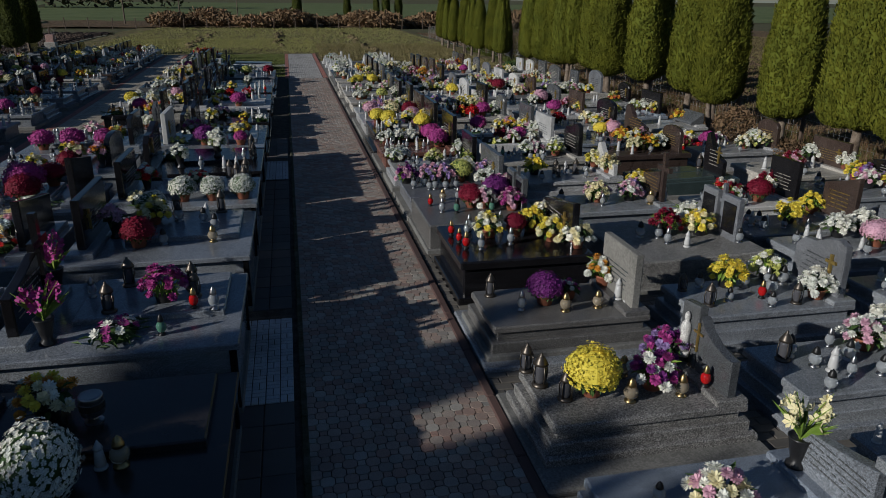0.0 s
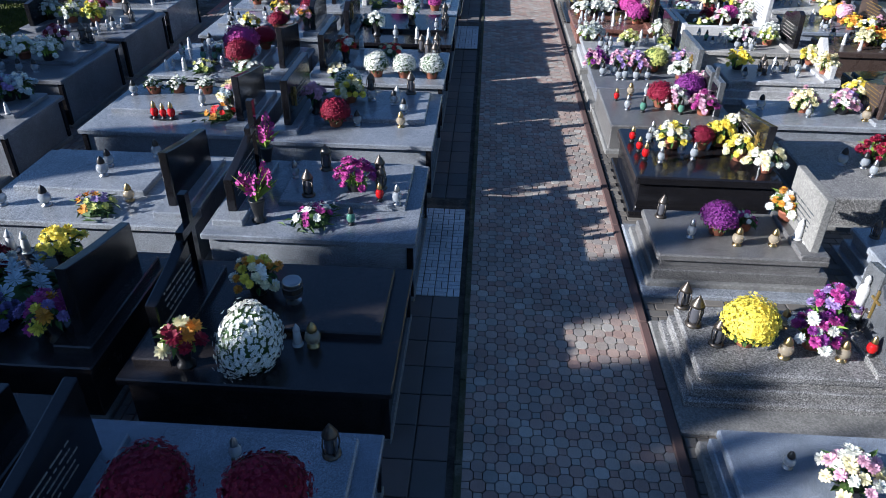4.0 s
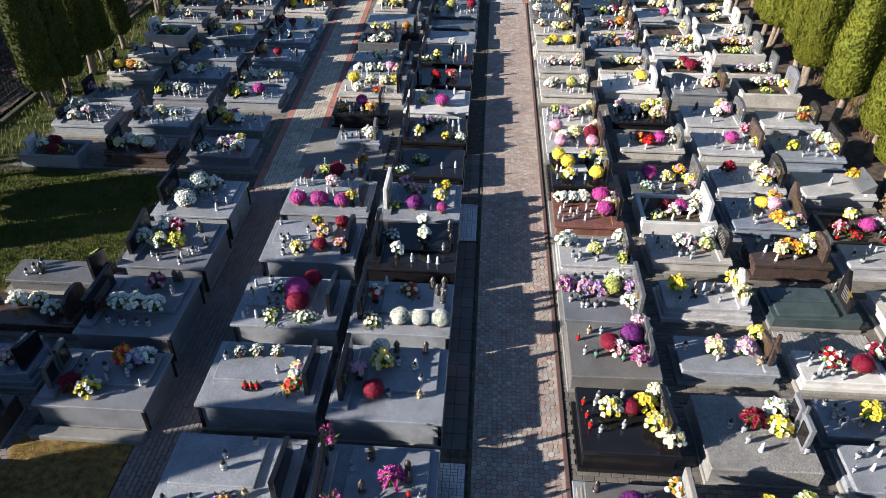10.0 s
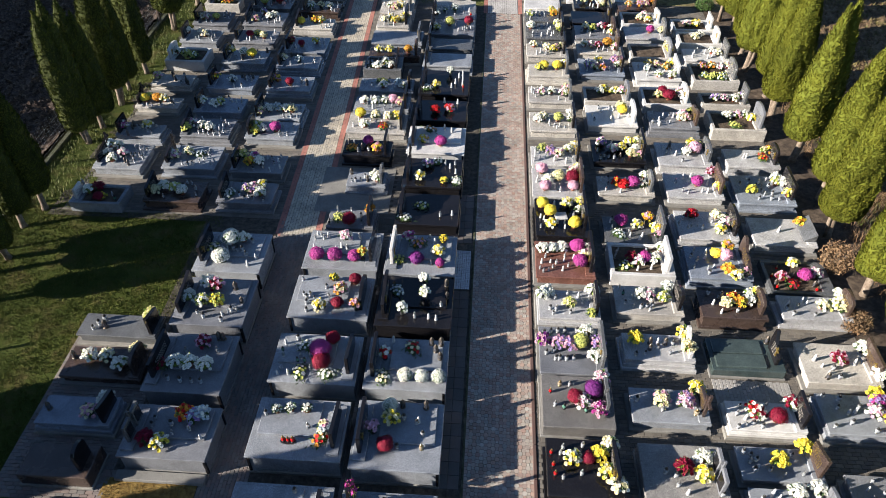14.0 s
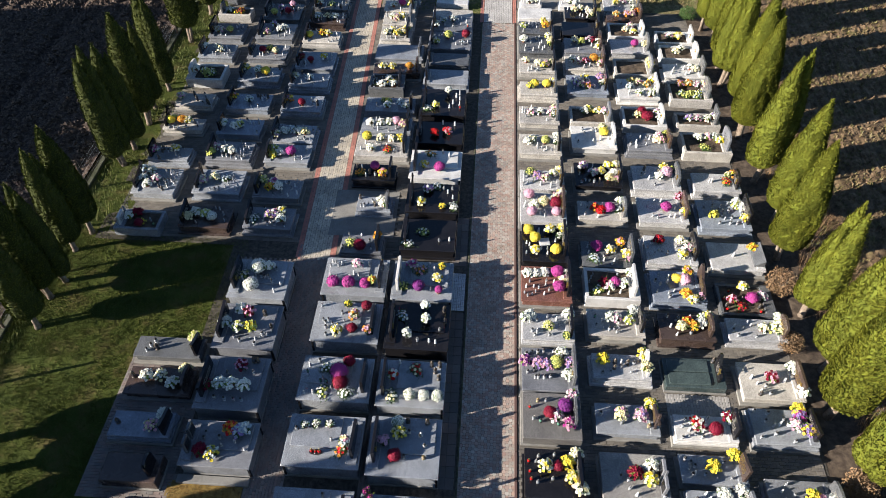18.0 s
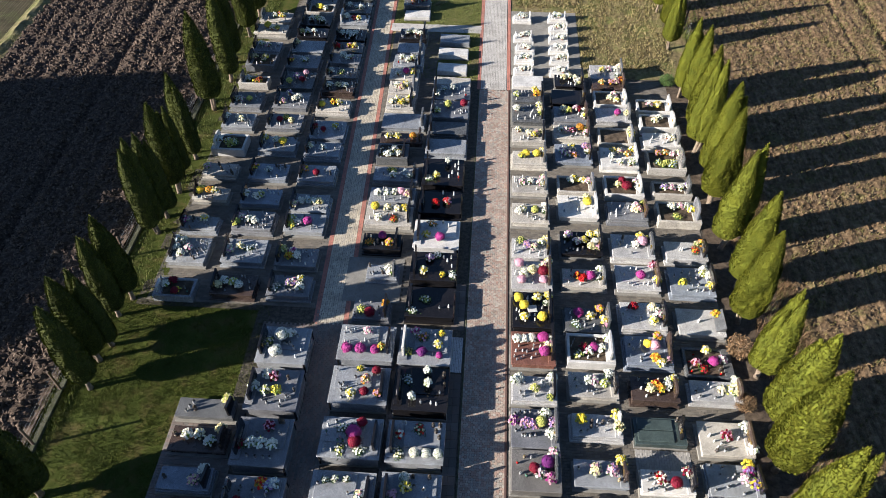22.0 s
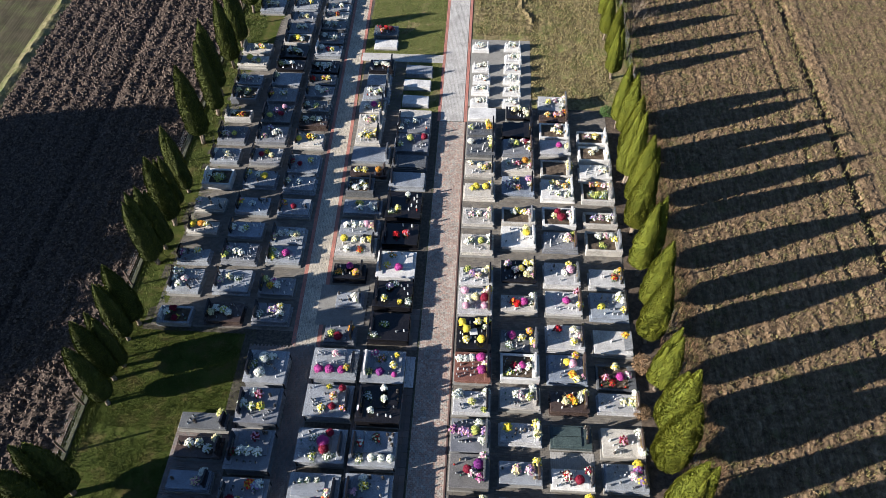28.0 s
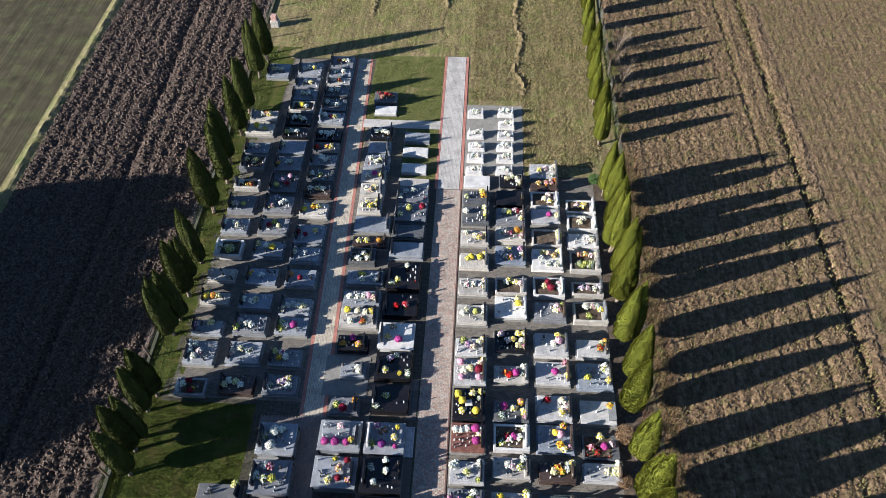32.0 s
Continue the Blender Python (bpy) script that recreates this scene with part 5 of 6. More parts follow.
utility_pole(-21.0, 106.0, 8.0)
utility_pole(-16.0, 122.0, 8.0)
utility_pole(-9.0, 150.0, 8.0)


# ---- fences ----
def wire_fence(name, x, y0, y1, step, h, post_mat, label):
    root = tagged(new(name), label, "fence")
    root.location = (x, y0, 0)
    post = mesh_of("post", block(-0.045, 0.045, -0.045, 0.045, -0.1, h, 0.01), post_mat)
    n = int((y1 - y0) / step)
    for k in range(n + 1):
        part("post", post, None, root).location = (0, k * step, 0)
    g = geo()
    for z in [0.12 + i * 0.2 for i in range(int((h - 0.1) / 0.2))]:
        tube(g, [(0, 0, z), (0, y1 - y0, z)], (0.003, 0.003), 3)
    for k in range(int((y1 - y0) / 0.2)):
        tube(g, [(0, k * 0.2, 0.1), (0, k * 0.2, h - 0.08)], (0.002, 0.002), 3)
    part("wire_mesh", g, M_WIRE, root)
    return root


wire_fence("wire_fence", -16.85, -4.0, 60.0, 2.5, 1.45, M_RUSTPOST, "rusty post and wire mesh fence on a low wall")
wire_fence("wire_fence", 13.75, -4.0, 72.0, 3.0, 1.3, M_RUSTPOST, "sagging post and wire fence behind the trees")
fw = setting("fence_wall", geo(), STONE["cc"], "low weathered concrete footing under the fence", "low wall")
for k in range(16):
    part("footing_section", block(-16.95, -16.75, -4.0 + 4 * k + 0.01, -4.0 + 4 * k + 3.99, -0.1, 0.13, 0.02), M_MOSSY, fw)
root = tagged(new("wire_fence"), "leaning wooden posts along the end of the meadow", "fence")
post = mesh_of("post", block(-0.05, 0.05, -0.05, 0.05, -0.1, 1.2, 0.01), M_RUSTPOST)
for k in range(24):
    o = part("post", post, None, root)
    o.location, o.rotation_euler = (-30 + 2.6 * k, 92.0 + 0.4 * math.sin(k), 0), (0.08 * math.sin(k * 3.1), 0.08 * math.sin(k * 1.9), 0)
root = tagged(new("roadside_shrine"), "small pale stone pedestal with a pink block on top", "monument")
root.location = (-16.0, 55.6, 0)
part("pedestal", block(-0.36, 0.36, -0.32, 0.32, -0.05, 0.6, 0.03), STONE["tz"], root)
part("top_block", block(-0.26, 0.26, -0.23, 0.23, 0.595, 1.1, 0.03), M_PINK, root)


# ---- graves, row by row ----
def G(x0, x1, head, y0, y1, h, style, stone, hs, hstone, items="", n=0, kinds="llcsd", hh=None):
    if head > 0 and x0 > 0 and stone == "lg" and y0 > 12:
        stone = "pg"
    if style == "S" and h >= 0.45:
        h, y0, y1 = h - 0.08, y0 + 0.06, y1 + 0.06
    if style == "S":
        x0, x1, y0, y1 = x0 - 0.06, x1 + 0.06, y0 - 0.06, y1 + 0.06
    if x1 < -6.0 and y0 > 17 and style != "C":
        hh = 0.8 * (hh or 0.72)
        hstone = {"lg": "dg", "mg": "dg", "tz": "mg"}.get(hstone, hstone)
    if 1.0 < x0 < 4.0 and y1 < 8.0 and stone == "lg":
        stone = "mg"
    if x0 > 1.0 and y0 > 9 and style != "C":
        hstone = {"lg": "dg", "mg": "dg", "dg": "br" if int(y0 * 10) % 3 == 0 else "bk", "tz": "mg"}.get(hstone, hstone)
    if x0 > 1.0 and hstone in ("wh", "tz", "lg") and style != "C":
        hh = 0.85 * (hh or 0.72)
    if x0 > 1.0 and style != "C":
        n += 2 if n and y0 < 31 else 0
    elif x1 < 0:
        hstone = {"dg": "bk", "mg": "dg", "lg": "dg", "tz": "mg"}.get(hstone, hstone)
        n += 2 if n and 17 < y0 < 37 and x1 < -6 else 0
    tomb(x0, x1, y0, y1, h, head, style, stone, hs, hstone, items, n, kinds, hh)


def L1(*a, x0=-2.85, x1=-0.6, **k):
    G(x0, x1, -1, *a, **k)


def L2(*a, x0=-5.45, x1=-3.05, **k):
    G(x0, x1, 1, *a, **k)


def L3(*a, x0=None, x1=None, **k):
    d = -0.022 * (a[0] - 19)
    G(-9.35 + d if x0 is None else x0, -7.35 + d if x1 is None else x1, -1, *a, **k)


def L4(*a, x0=None, x1=None, head=-1, **k):
    d = -0.02 * (a[0] - 19)
    G(-12.0 + d if x0 is None else x0, -9.95 + d if x1 is None else x1, head, *a, **k)


def L5(*a, x0=None, x1=None, **k):
    d = -0.02 * (a[0] - 19)
    G(-14.6 + d if x0 is None else x0, -12.75 + d if x1 is None else x1, -1, *a, **k)


def R1(*a, x0=1.98, x1=3.88, **k):
    G(x0, x1, 1, *a, **k)


def R2(*a, x0=4.36, x1=6.4, **k):
    G(x0, x1, 1, *a, **k)


def R3(*a, x0=6.85, x1=8.88, **k):
    G(x0, x1, 1, *a, **k)


def R4(*a, x0=9.35, x1=11.4, **k):
    G(x0, x1, 1, *a, **k)


# left of the main walk
L1(1.85, 3.68, 0.6, "V", "bl", "sl", "bk", "Br285530 Br625530 Lc4480 Ld1585")
L1(4.1, 5.88, 0.6, "V", "bd", "cr", "bk", "Bw542131 Ayowc6267 Tocr7712 Dx4660 Ls3930 Lg3330 Lc6332", hh=0.85)
L1(6.12, 7.95, 0.75, "V", "lg", "cr", "bk", "Vm7618 Vm8890 Wmw5020 Am3555 Ld5745 Ld5482 Ld2470 Ld2258 Lr2142 Le3218 Lc1238 Lc6868", hh=0.8)
L1(8.52, 10.52, 0.75, "V", "lg", "re", "bk", "Br623024 Bw628522 Acy5968 Tk7852 Ll4572 Ll3066 Ll2250 Ls2868 Ld2190 Lg2232 Ll4932 Ld4890", hh=0.75)
L1(10.89, 12.67, 0.75, "V", "lg", "re", "bk", "Bw5020 Bw3020 Bw1020 Wsc4577 Wcw7820 Tsw7858 Ld2288 Ld1674 Ld1088 Ld1060 Ls7090", hh=0.7)
L1(13.12, 15.15, 0.75, "V", "bk", "wv", "bk", "Tw4084 Tw3855 Tw6525 Wwb7668 Ls2016 Ls3018 Ld1082 Ld0860 Lc1540 Lc4818", hh=0.8)
L1(15.27, 17.14, 0.75, "V", "lg", "re", "wh", "Bp5528 Bm222216 Py2082 Ay2650 Wok5570 Am7082 Wg8230 Lc3526 Ls3275 Lc4085", hh=0.75)
L1(17.92, 19.69, 0.5, "K", "bk", "wv", "bk", "Wgw6055 Ww8418 Lc3030 Ls1235", hh=0.7)
L1(20.04, 21.86, 0.5, "K", "bk", "cr", "bk", "Ay7028 Py3018 Ww1020 Av6072 Ww4585 Ls1250 Ls2268 Lc3078 Lc1480", hh=0.75)
L1(22.02, 23.88, 0.6, "V", "wh", "sl", "bk", "Bm4230 Ayw7240 Wow6480 Ls2575 Lc3885", hh=0.8)
L1(24.48, 26.12, 0.5, "K", "bk", "cr", "bk", "As6040 Aks3448 Ls2085 Ls4588", hh=0.75)
L1(26.56, 28.72, 0.5, "K", "bk", "cr", "dg", "Tw4078 Ayc6530 Ww8222 Ls1580 Ls2270 Ls1460 Ls2845 Ls1440 Lr1228 Ls3530", hh=0.75)
L1(29.2, 30.42, 0.5, "S", "lg", "re", "dg")
L1(30.92, 32.06, 0.45, "S", "dg", "re", "dg")
L1(32.39, 34.04, 0.5, "S", "mg", "cr", "bk", "Bg5560 Br1570 Agw8030", 9, "lcs")
L1(34.16, 35.61, 0.5, "S", "mg", "sl", "bk", "Awb7060 Aw4868 Aw8525", 7, "lcrs")
L1(35.78, 36.57, 0.4, "F", "tz", "no", "tz")
L1(37.22, 38.14, 0.38, "F", "wh", "no", "wh", x0=-2.75, x1=-0.9)
L1(39.07, 39.89, 0.38, "F", "wh", "no", "wh", x0=-2.8, x1=-0.88)
L1(40.54, 41.53, 0.38, "F", "lg", "no", "lg", x0=-2.8, x1=-0.86)

# second row, back to back with the first
L2(2.0, 3.9, 0.6, "V", "bd", "sl", "bk", "Av4070 Aoy6040")
L2(4.15, 5.9, 0.65, "V", "bd", "sl", "bk", "Ay6182 Arw4060 Ar3266 Wb5446170 An5624 An4718 Tmvoy8120 Amv7628 Ll2283 Ll2783 Ls3688 Ls4288 Lc1060 Lc1532 Ars2848", hh=0.8)
L2(6.23, 8.0, 0.75, "V", "lg", "sl", "bk", "Wvog5516 Ll1018 Ll3020 Ll4556 Ll4370 Lg6630 Ll6288", hh=0.75)
L2(8.65, 10.43, 0.75, "V", "lg", "sl", "bk", "Pw2374 Pw3778 Pw5578 Wosw7535 Tkcb7845 Yx4228 Lr3728 Lr4228 Lr4728 Ll1268 Lc6050", hh=0.75)
L2(10.94, 12.66, 0.75, "V", "lg", "sl", "bk", "Bm555532 Br6682 Br583528 Ww3870 Wgw3518 Ww6618", 12, "lcse", hh=0.8)
L2(13.27, 15.02, 0.75, "V", "lg", "ar", "bk", "Py4888 Acok6060 Ay3822 Br602820 Br768620 Tok8520", 8, "llc")
L2(15.34, 17.14, 0.75, "V", "lg", "wv", "bk", "Bm1825 Bm4225 Bm6825 Akw5076 Tog7830", 9, "cls")
L2(17.66, 18.72, 0.45, "S", "mg", "re", "bk", "Br482826 Wg2550 To8570", 4, x0=-5.2, x1=-3.5)
L2(20.14, 20.99, 0.35, "S", "lg", "pk", "lg", "Aw6860 Aw7540", 4, "ldl", x0=-4.87, x1=-3.4)
L2(21.84, 22.93, 0.5, "K", "bk", "re", "bk", "Bm5070 Wo2040 Ao7035 Ld4040", 2, x0=-5.35, x1=-3.4)
L2(23.51, 24.89, 0.5, "S", "tz", "re", "bk", "By2078 Acw4580 Acw6575 Wso6030 Aw3030 Acy8080", 4, "cs")
L2(25.15, 26.28, 0.5, "S", "lg", "re", "dg", "Aw4050 Aw5555 Bk6860 Akc8050 Aw2050", 4, "cs")
L2(26.85, 27.92, 0.45, "S", "lg", "wv", "dg", "Wyg4070 Aw4530 Ab7050 Aw8030", 3)
L2(28.53, 29.82, 0.5, "B", "dg", "wi", "dg", "Wwb3040 Aw5560 Aw4025 Wy6550 Aw7030", 5, "lc", x0=-5.5, x1=-3.75)
L2(29.95, 30.8, 0.5, "S", "br", "ar", "br", "Bo7550 Acy4050 Ay2045", 1)
L2(31.34, 32.67, 0.45, "S", "lg", "re", "mg", x0=-5.55)
L2(33.01, 34.4, 0.5, "S", "tz", "re", "dg", "Ayw4055 Ay7050 Acw2540 Acy5535 Ay8265", 4, "cs", x0=-5.55, x1=-3.85)
L2(34.6, 35.84, 0.5, "S", "tz", "ar", "tz", "Aw3050 Ay6060 Ack4540", 4, "cs", x0=-5.55, x1=-3.85)
L2(36.02, 37.2, 0.5, "S", "tz", "re", "dg", "Bm5555 Aw3040 Acy8050", 3, "cs", x0=-5.65, x1=-3.85)
L2(37.4, 38.8, 0.5, "S", "lg", "re", "dg", "Aw3060 Agw6555 Aw5040 Lr2030", 4, "ls", x0=-5.6, x1=-3.75)
L2(39.05, 40.26, 0.45, "S", "lg", "re", "mg", x0=-5.5, x1=-3.8)
L2(40.6, 41.92, 0.5, "S", "bk", "re", "bk", "Aw3050 Aw4560 Aw6050 Aw7540", 4, "sc", x0=-5.55, x1=-3.7)
L2(43.71, 44.63, 0.3, "F", "wh", "no", "wh", x0=-5.5, x1=-3.75)
L2(44.85, 46.16, 0.5, "K", "dg", "no", "dg", "Ar3060 As5060 Ar7050 Lr8550 Aok4040", 4, "rs", x0=-5.7, x1=-3.8)

# left of the second walk, near group by the lawn
L3(8.48, 10.04, 0.7, "V", "mg", "tw", "lg", "Aso3878 Ar7230 Awy5525 Abv2572 Awb1878 Lc2852 Ll5060", 2, x0=-8.64, x1=-6.38, hh=0.7)
L3(10.37, 12.4, 0.8, "V", "mg", "re", "dg", "Ark4078 Aw2840 Aw4842 Aw6642 Wr8540 Lc2068 Ld1890 Ld2490 Lc6065 Ll2818 Ll4018 Ll5418 Ll7020", x0=-8.73, x1=-6.57, hh=0.65)
L3(12.73, 14.65, 0.8, "V", "mg", "sl", "bk", "Aw6580 Ark5275 Awg6240 Ayg4242 Aw8548 Ld2675 Ll3010 Lc2425 Ll2232", 3, x0=-8.8, x1=-6.62, hh=0.7)
L3(14.93, 16.78, 0.8, "V", "lg", "re", "bk", "Bw556832 Bw602530 Aw3875 Wwg8055 Ll2572 Ls2018 Ll3550 Ll4250 Ll4852", 2, x0=-8.85, x1=-6.7, hh=0.7)
L4(5.8, 7.3, 0.5, "S", "lg", "cr", "bk", "Ao3060 Ld5050", 2, x0=-11.1, x1=-9.2, head=1)
L4(7.95, 8.88, 0.5, "F", "br", "ar", "bk", x0=-11.0, x1=-9.2, head=1)
L4(9.36, 10.32, 0.5, "S", "bl", "sl", "bk", "Akc6840 Aw8080 Ld1550", x0=-11.35, x1=-9.26, head=1)
L4(10.95, 12.0, 0.45, "S", "br", "ar", "br", "Aw3060 Acw5062 Aw7040 Ac8285 Ld1060", x0=-11.4, x1=-9.1, head=1)
L4(12.4, 13.23, 0.5, "S", "dg", "sl", "bk", "Acg8290 Ll2030 Ll2450 Ll2870 Ld3340", x0=-11.55, x1=-9.15, head=1)

# left of the second walk, beyond the lawn
L3(18.73, 19.92, 0.5, "S", "mg", "sl", "bk", "Ww7840 Avc5055 Av4060 Ay2875 Aw2540", 3, "ll")
L3(20.54, 21.66, 0.5, "S", "mg", "re", "bk", "Am6070 Aoy6545 Acg8275 Aw4850", 5, "lcs")
L3(22.79, 24.02, 0.5, "S", "lg", "ar", "mg", "Bm4245 Awg8060 Ayg7830 Aw6540", 4, "cl")
L3(24.15, 25.49, 0.5, "S", "lg", "re", "mg", "Aw7050 Awb5555 Aw4050 Ac2550 Ak8530", 3, "cl")
L3(26.46, 27.79, 0.5, "S", "lg", "sl", "bk", "Ao8060 Br504020 Lc3060 Lc2550 Ld1545")
L3(28.5, 29.7, 0.5, "S", "lg", "re", "bk", "Acw8550 Awb5050", 3)
L3(30.1, 31.7, 0.45, "S", "lg", "re", "bk", "Ar8550 Br604018 Awy3060", 1)
L3(32.5, 33.7, 0.5, "S", "tz", "sl", "bk", "By8040 Ay3560 Aoy5060", 3, "cs")
L3(34.47, 35.55, 0.5, "S", "br", "ar", "br", "Aw7550 Ac5050 Aw3050", 3, "sc")
L3(35.92, 37.1, 0.5, "S", "dg", "re", "bk", "Aw8050 Wgc5050 Lc2050", 3)
L3(37.53, 38.63, 0.5, "S", "mg", "re", "dg", "Bw5560 Ak3050 Aw4040", 4, "cs")
L3(38.9, 40.04, 0.45, "S", "dg", "re", "bk", "Ao4550 Ayc3050 As8040", 2)
L3(40.25, 41.6, 0.5, "S", "bk", "re", "bk", "Aw3550 Aw5550 Aw7550 Awb4535", 5, "sc")
L3(42.18, 43.41, 0.5, "S", "lg", "re", "wh", "Ar5050 Bw7560 Ay3550", 3)
L3(43.7, 45.1, 0.5, "S", "dg", "re", "bk", "Aw7560 Wwb5050 Aw3540", 4)
L3(45.44, 46.65, 0.5, "S", "dg", "ar", "bk", "Aw7050 Awb4550", 4)
L3(46.85, 47.8, 0.5, "S", "tz", "re", "tz", "Aro4550 Ak7050", 2)
L3(48.0, 48.95, 0.5, "S", "lg", "re", "bk", "Aw6550 Aw3550", 3)
L3(49.15, 50.7, 0.5, "S", "mg", "re", "bk", "Aro6050 Ay4050 Aw2550", 3)

L4(18.63, 19.82, 0.5, "S", "br", "sl", "bk", "Aw7060 Bw354022 Awg5055 Ac8040", 3, "cl")
L4(20.62, 22.1, 0.5, "S", "lg", "cr", "lg", "Awc6060 Wwb4060 Ak8045", 6, "lcs")
L4(22.74, 24.1, 0.5, "S", "mg", "sl", "bk", "Aw6045 Aw4540 Awk8055 Ag8525", 11, "lcs")
L4(24.6, 25.71, 0.5, "S", "bl", "re", "dg", "Aw8550 Aw6040 Agw5050", 3)
L4(26.51, 27.71, 0.5, "S", "bl", "re", "dg", "Awb5050 Ao8560", 4)
L4(28.82, 30.03, 0.5, "S", "lg", "ar", "mg", "Bw5560 Byg3550 Ay8570", 3)
L4(30.82, 32.12, 0.5, "S", "mg", "re", "mg", "Br624520 Bc304020 Wyg5070", 3, "cs")
L4(32.75, 34.25, 0.5, "S", "mg", "sl", "dg", "Aw3060 Aw4050 Awv6080 Ack7030", 4, "cls")
L4(34.72, 36.4, 0.5, "S", "dg", "re", "bk", "Bk308020 Bg703022 Br354020 Av5560", 2)
L4(36.9, 38.3, 0.5, "S", "mg", "re", "bk", "Ao8540 Awb5050 Wc4560", 5, "lcs")
L4(38.76, 40.1, 0.4, "S", "lg", "st", "mg", "Ac8560")
L4(40.44, 41.56, 0.5, "S", "bk", "re", "bk", "Aw6550 Aw4550 Acg8040", 3, "sc")
L4(41.92, 43.28, 0.5, "S", "bk", "sl", "bk", "Aw6550 Awg4550 Aw3040", 4, "sc")
L4(43.5, 44.7, 0.5, "B", "tz", "re", "dg", "By4550 Bg5560 Aw3040")
L4(44.86, 46.2, 0.5, "S", "mg", "ar", "bk", "Acw5550 Aw3550", 3)
L4(46.4, 47.7, 0.5, "S", "mg", "re", "dg", "Awb5550 Ac3540", 4)
L4(48.1, 49.7, 0.5, "S", "lg", "re", "bk", "Aw5550 Acy3550 Aw7040", 3)

L5(18.43, 19.55, 0.4, "B", "lg", "st", "wh", "Py4035 Ar6080 Aw7560 Lc2550 Le1530 Br452520")
L5(20.44, 22.03, 0.5, "S", "lg", "cr", "mg", "Aw7080 Aw8050 Aw6530 Awk5050 Ab8580", 12, "lcd")
L5(22.63, 23.58, 0.45, "S", "lg", "re", "lg", "Am8550 Ay4070 Lc3540", 2, "dl")
L5(24.83, 25.66, 0.45, "S", "tz", "cr", "dg", "Byg8050 Bo5560 Ay4060 Ag7570", 2)
L5(26.64, 27.67, 0.45, "S", "tz", "no", "tz", "Ak8550", 3, "ld")
L5(28.72, 30.09, 0.5, "B", "wh", "ar", "wh", "Wgw4055 Agw5550 Wwg3540 Aw8050 Ag4530")
L5(30.76, 32.0, 0.5, "S", "lg", "re", "mg", "Aw8560 Aw5060 Awc4045", 5, "lcs")
L5(32.75, 34.2, 0.45, "S", "mg", "re", "lg", "Acw7540 Bg404020 Akw6540", 3)
L5(35.01, 35.87, 0.45, "B", "tz", "re", "tz", "Wyo4550 Aw7060 Aro3040")
L5(36.94, 38.4, 0.5, "B", "mg", "ar", "mg", "Wcw4550 Ay4060 Ac7560", 1)
L5(38.6, 39.7, 0.5, "S", "lg", "sl", "mg", "Akw4550 Aw7060", 4, "ls")
L5(40.75, 41.88, 0.5, "S", "tz", "re", "mg", "By6060 Bgy304018 Aw4540", 2, x0=-15.4)
L5(42.24, 43.4, 0.5, "S", "tz", "ar", "tz", "Ao4060 Ay3050 Aw5550", 2, x0=-15.35)
L5(47.74, 49.5, 0.45, "S", "lg", "re", "mg", "Aw5550 Acw3550 Ay7050", 3, x0=-15.2)

# right of the main walk
R1(2.75, 4.2, 0.35, "S", "bl", "cr", "lg", "Akwc4358 Vc8578", 2, "cl")
R1(4.78, 5.83, 0.37, "S", "ro", "du", "dg", "By304529 Ampw6045 Ampv7882 Ld0890 Ld1066 Ld1742 Lg4530 Lg7030 Lg3578 Lg5268 Lr8232 Ld8864", hh=0.8)
R1(6.63, 7.73, 0.41, "S", "bg", "re", "cc", "Bp425023 Pwm5860 Aow8575 Ld1478 Lc2640 Lg5030 Lg7032 Ls8438 Ls8830", hh=0.7)
R1(8.2, 9.85, 0.58, "K", "bk", "sl", "bk", "Acyw3560 Br556018 Ay7068 Ayc7840 Acw8585 Acw9020 Lr0870 Lr1050 Lr1235 Lc2070 Lc2480 Lc2230 Lc4638 Lc5085", hh=0.7)
R1(10.22, 11.89, 0.5, "F", "bg", "tw", "lg", "Br465024 Bp726528 Akw5645 Akm7830 Awk8590 Lg2680 Lr1265 Lc1840 Le3035 Le6030 Lc4080", hh=0.6)
R1(11.94, 13.63, 0.5, "S", "mg", "re", "lg", "Avk3058 Akv4555 Bg6060 Aw7082 Aw8035 Avk8560 Akp0862 Ll1080 Ll2085 Ll3086 Ll4088 Ll1240 Ll2530 Ll3030 Ll4030 Ll5032 Ll5888 Ll1860 Ll2245", hh=0.65)
R1(13.96, 15.2, 0.5, "S", "lg", "re", "dg", "Aw1880 Agc5045 Aw8585 Aw1070 Lc3030 Lc9030 Lc8060", 3, "csl")
R1(15.74, 17.42, 0.5, "S", "rd", "re", "dg", "Bm707526 Bm723526 Ak8055 Aw1570 Aw3070 Aw4575", 9, "sc")
R1(17.6, 19.65, 0.55, "K", "bk", "re", "bk", "By1575 By285524 Q4852 Ayw2825 By702524 Ay6080 Acy8585", 5, "cs")
R1(19.85, 21.55, 0.5, "S", "lg", "re", "dg", "Bk2080 Bk2525 Bc5058 Br755528 Bk7528 Ak7880 Ay8890 Aw3050", 3, "cs")
R1(21.8, 23.0, 0.5, "S", "lg", "re", "dg", "Ak5550 Acw7575 Akv4060 Ay8585 Wg2585", 6, "cs")
R1(24.12, 25.5, 0.5, "S", "tz", "re", "dg", "Bg6055 Awc3060 Aw2050 Aw8575", 4, "cs")
R1(26.34, 27.6, 0.5, "S", "tz", "ar", "lg", "Akw3050 Aw5055 Awk7550 Ak8575", 5, "cs")
R1(28.56, 29.7, 0.5, "S", "tz", "re", "lg", "By4060 By6860 Ay8580 Ayg3050")
R1(30.48, 31.7, 0.5, "S", "tz", "re", "dg", "Awc2070 Acw5055 Akc7050 Ayc6540", 3, "cs")
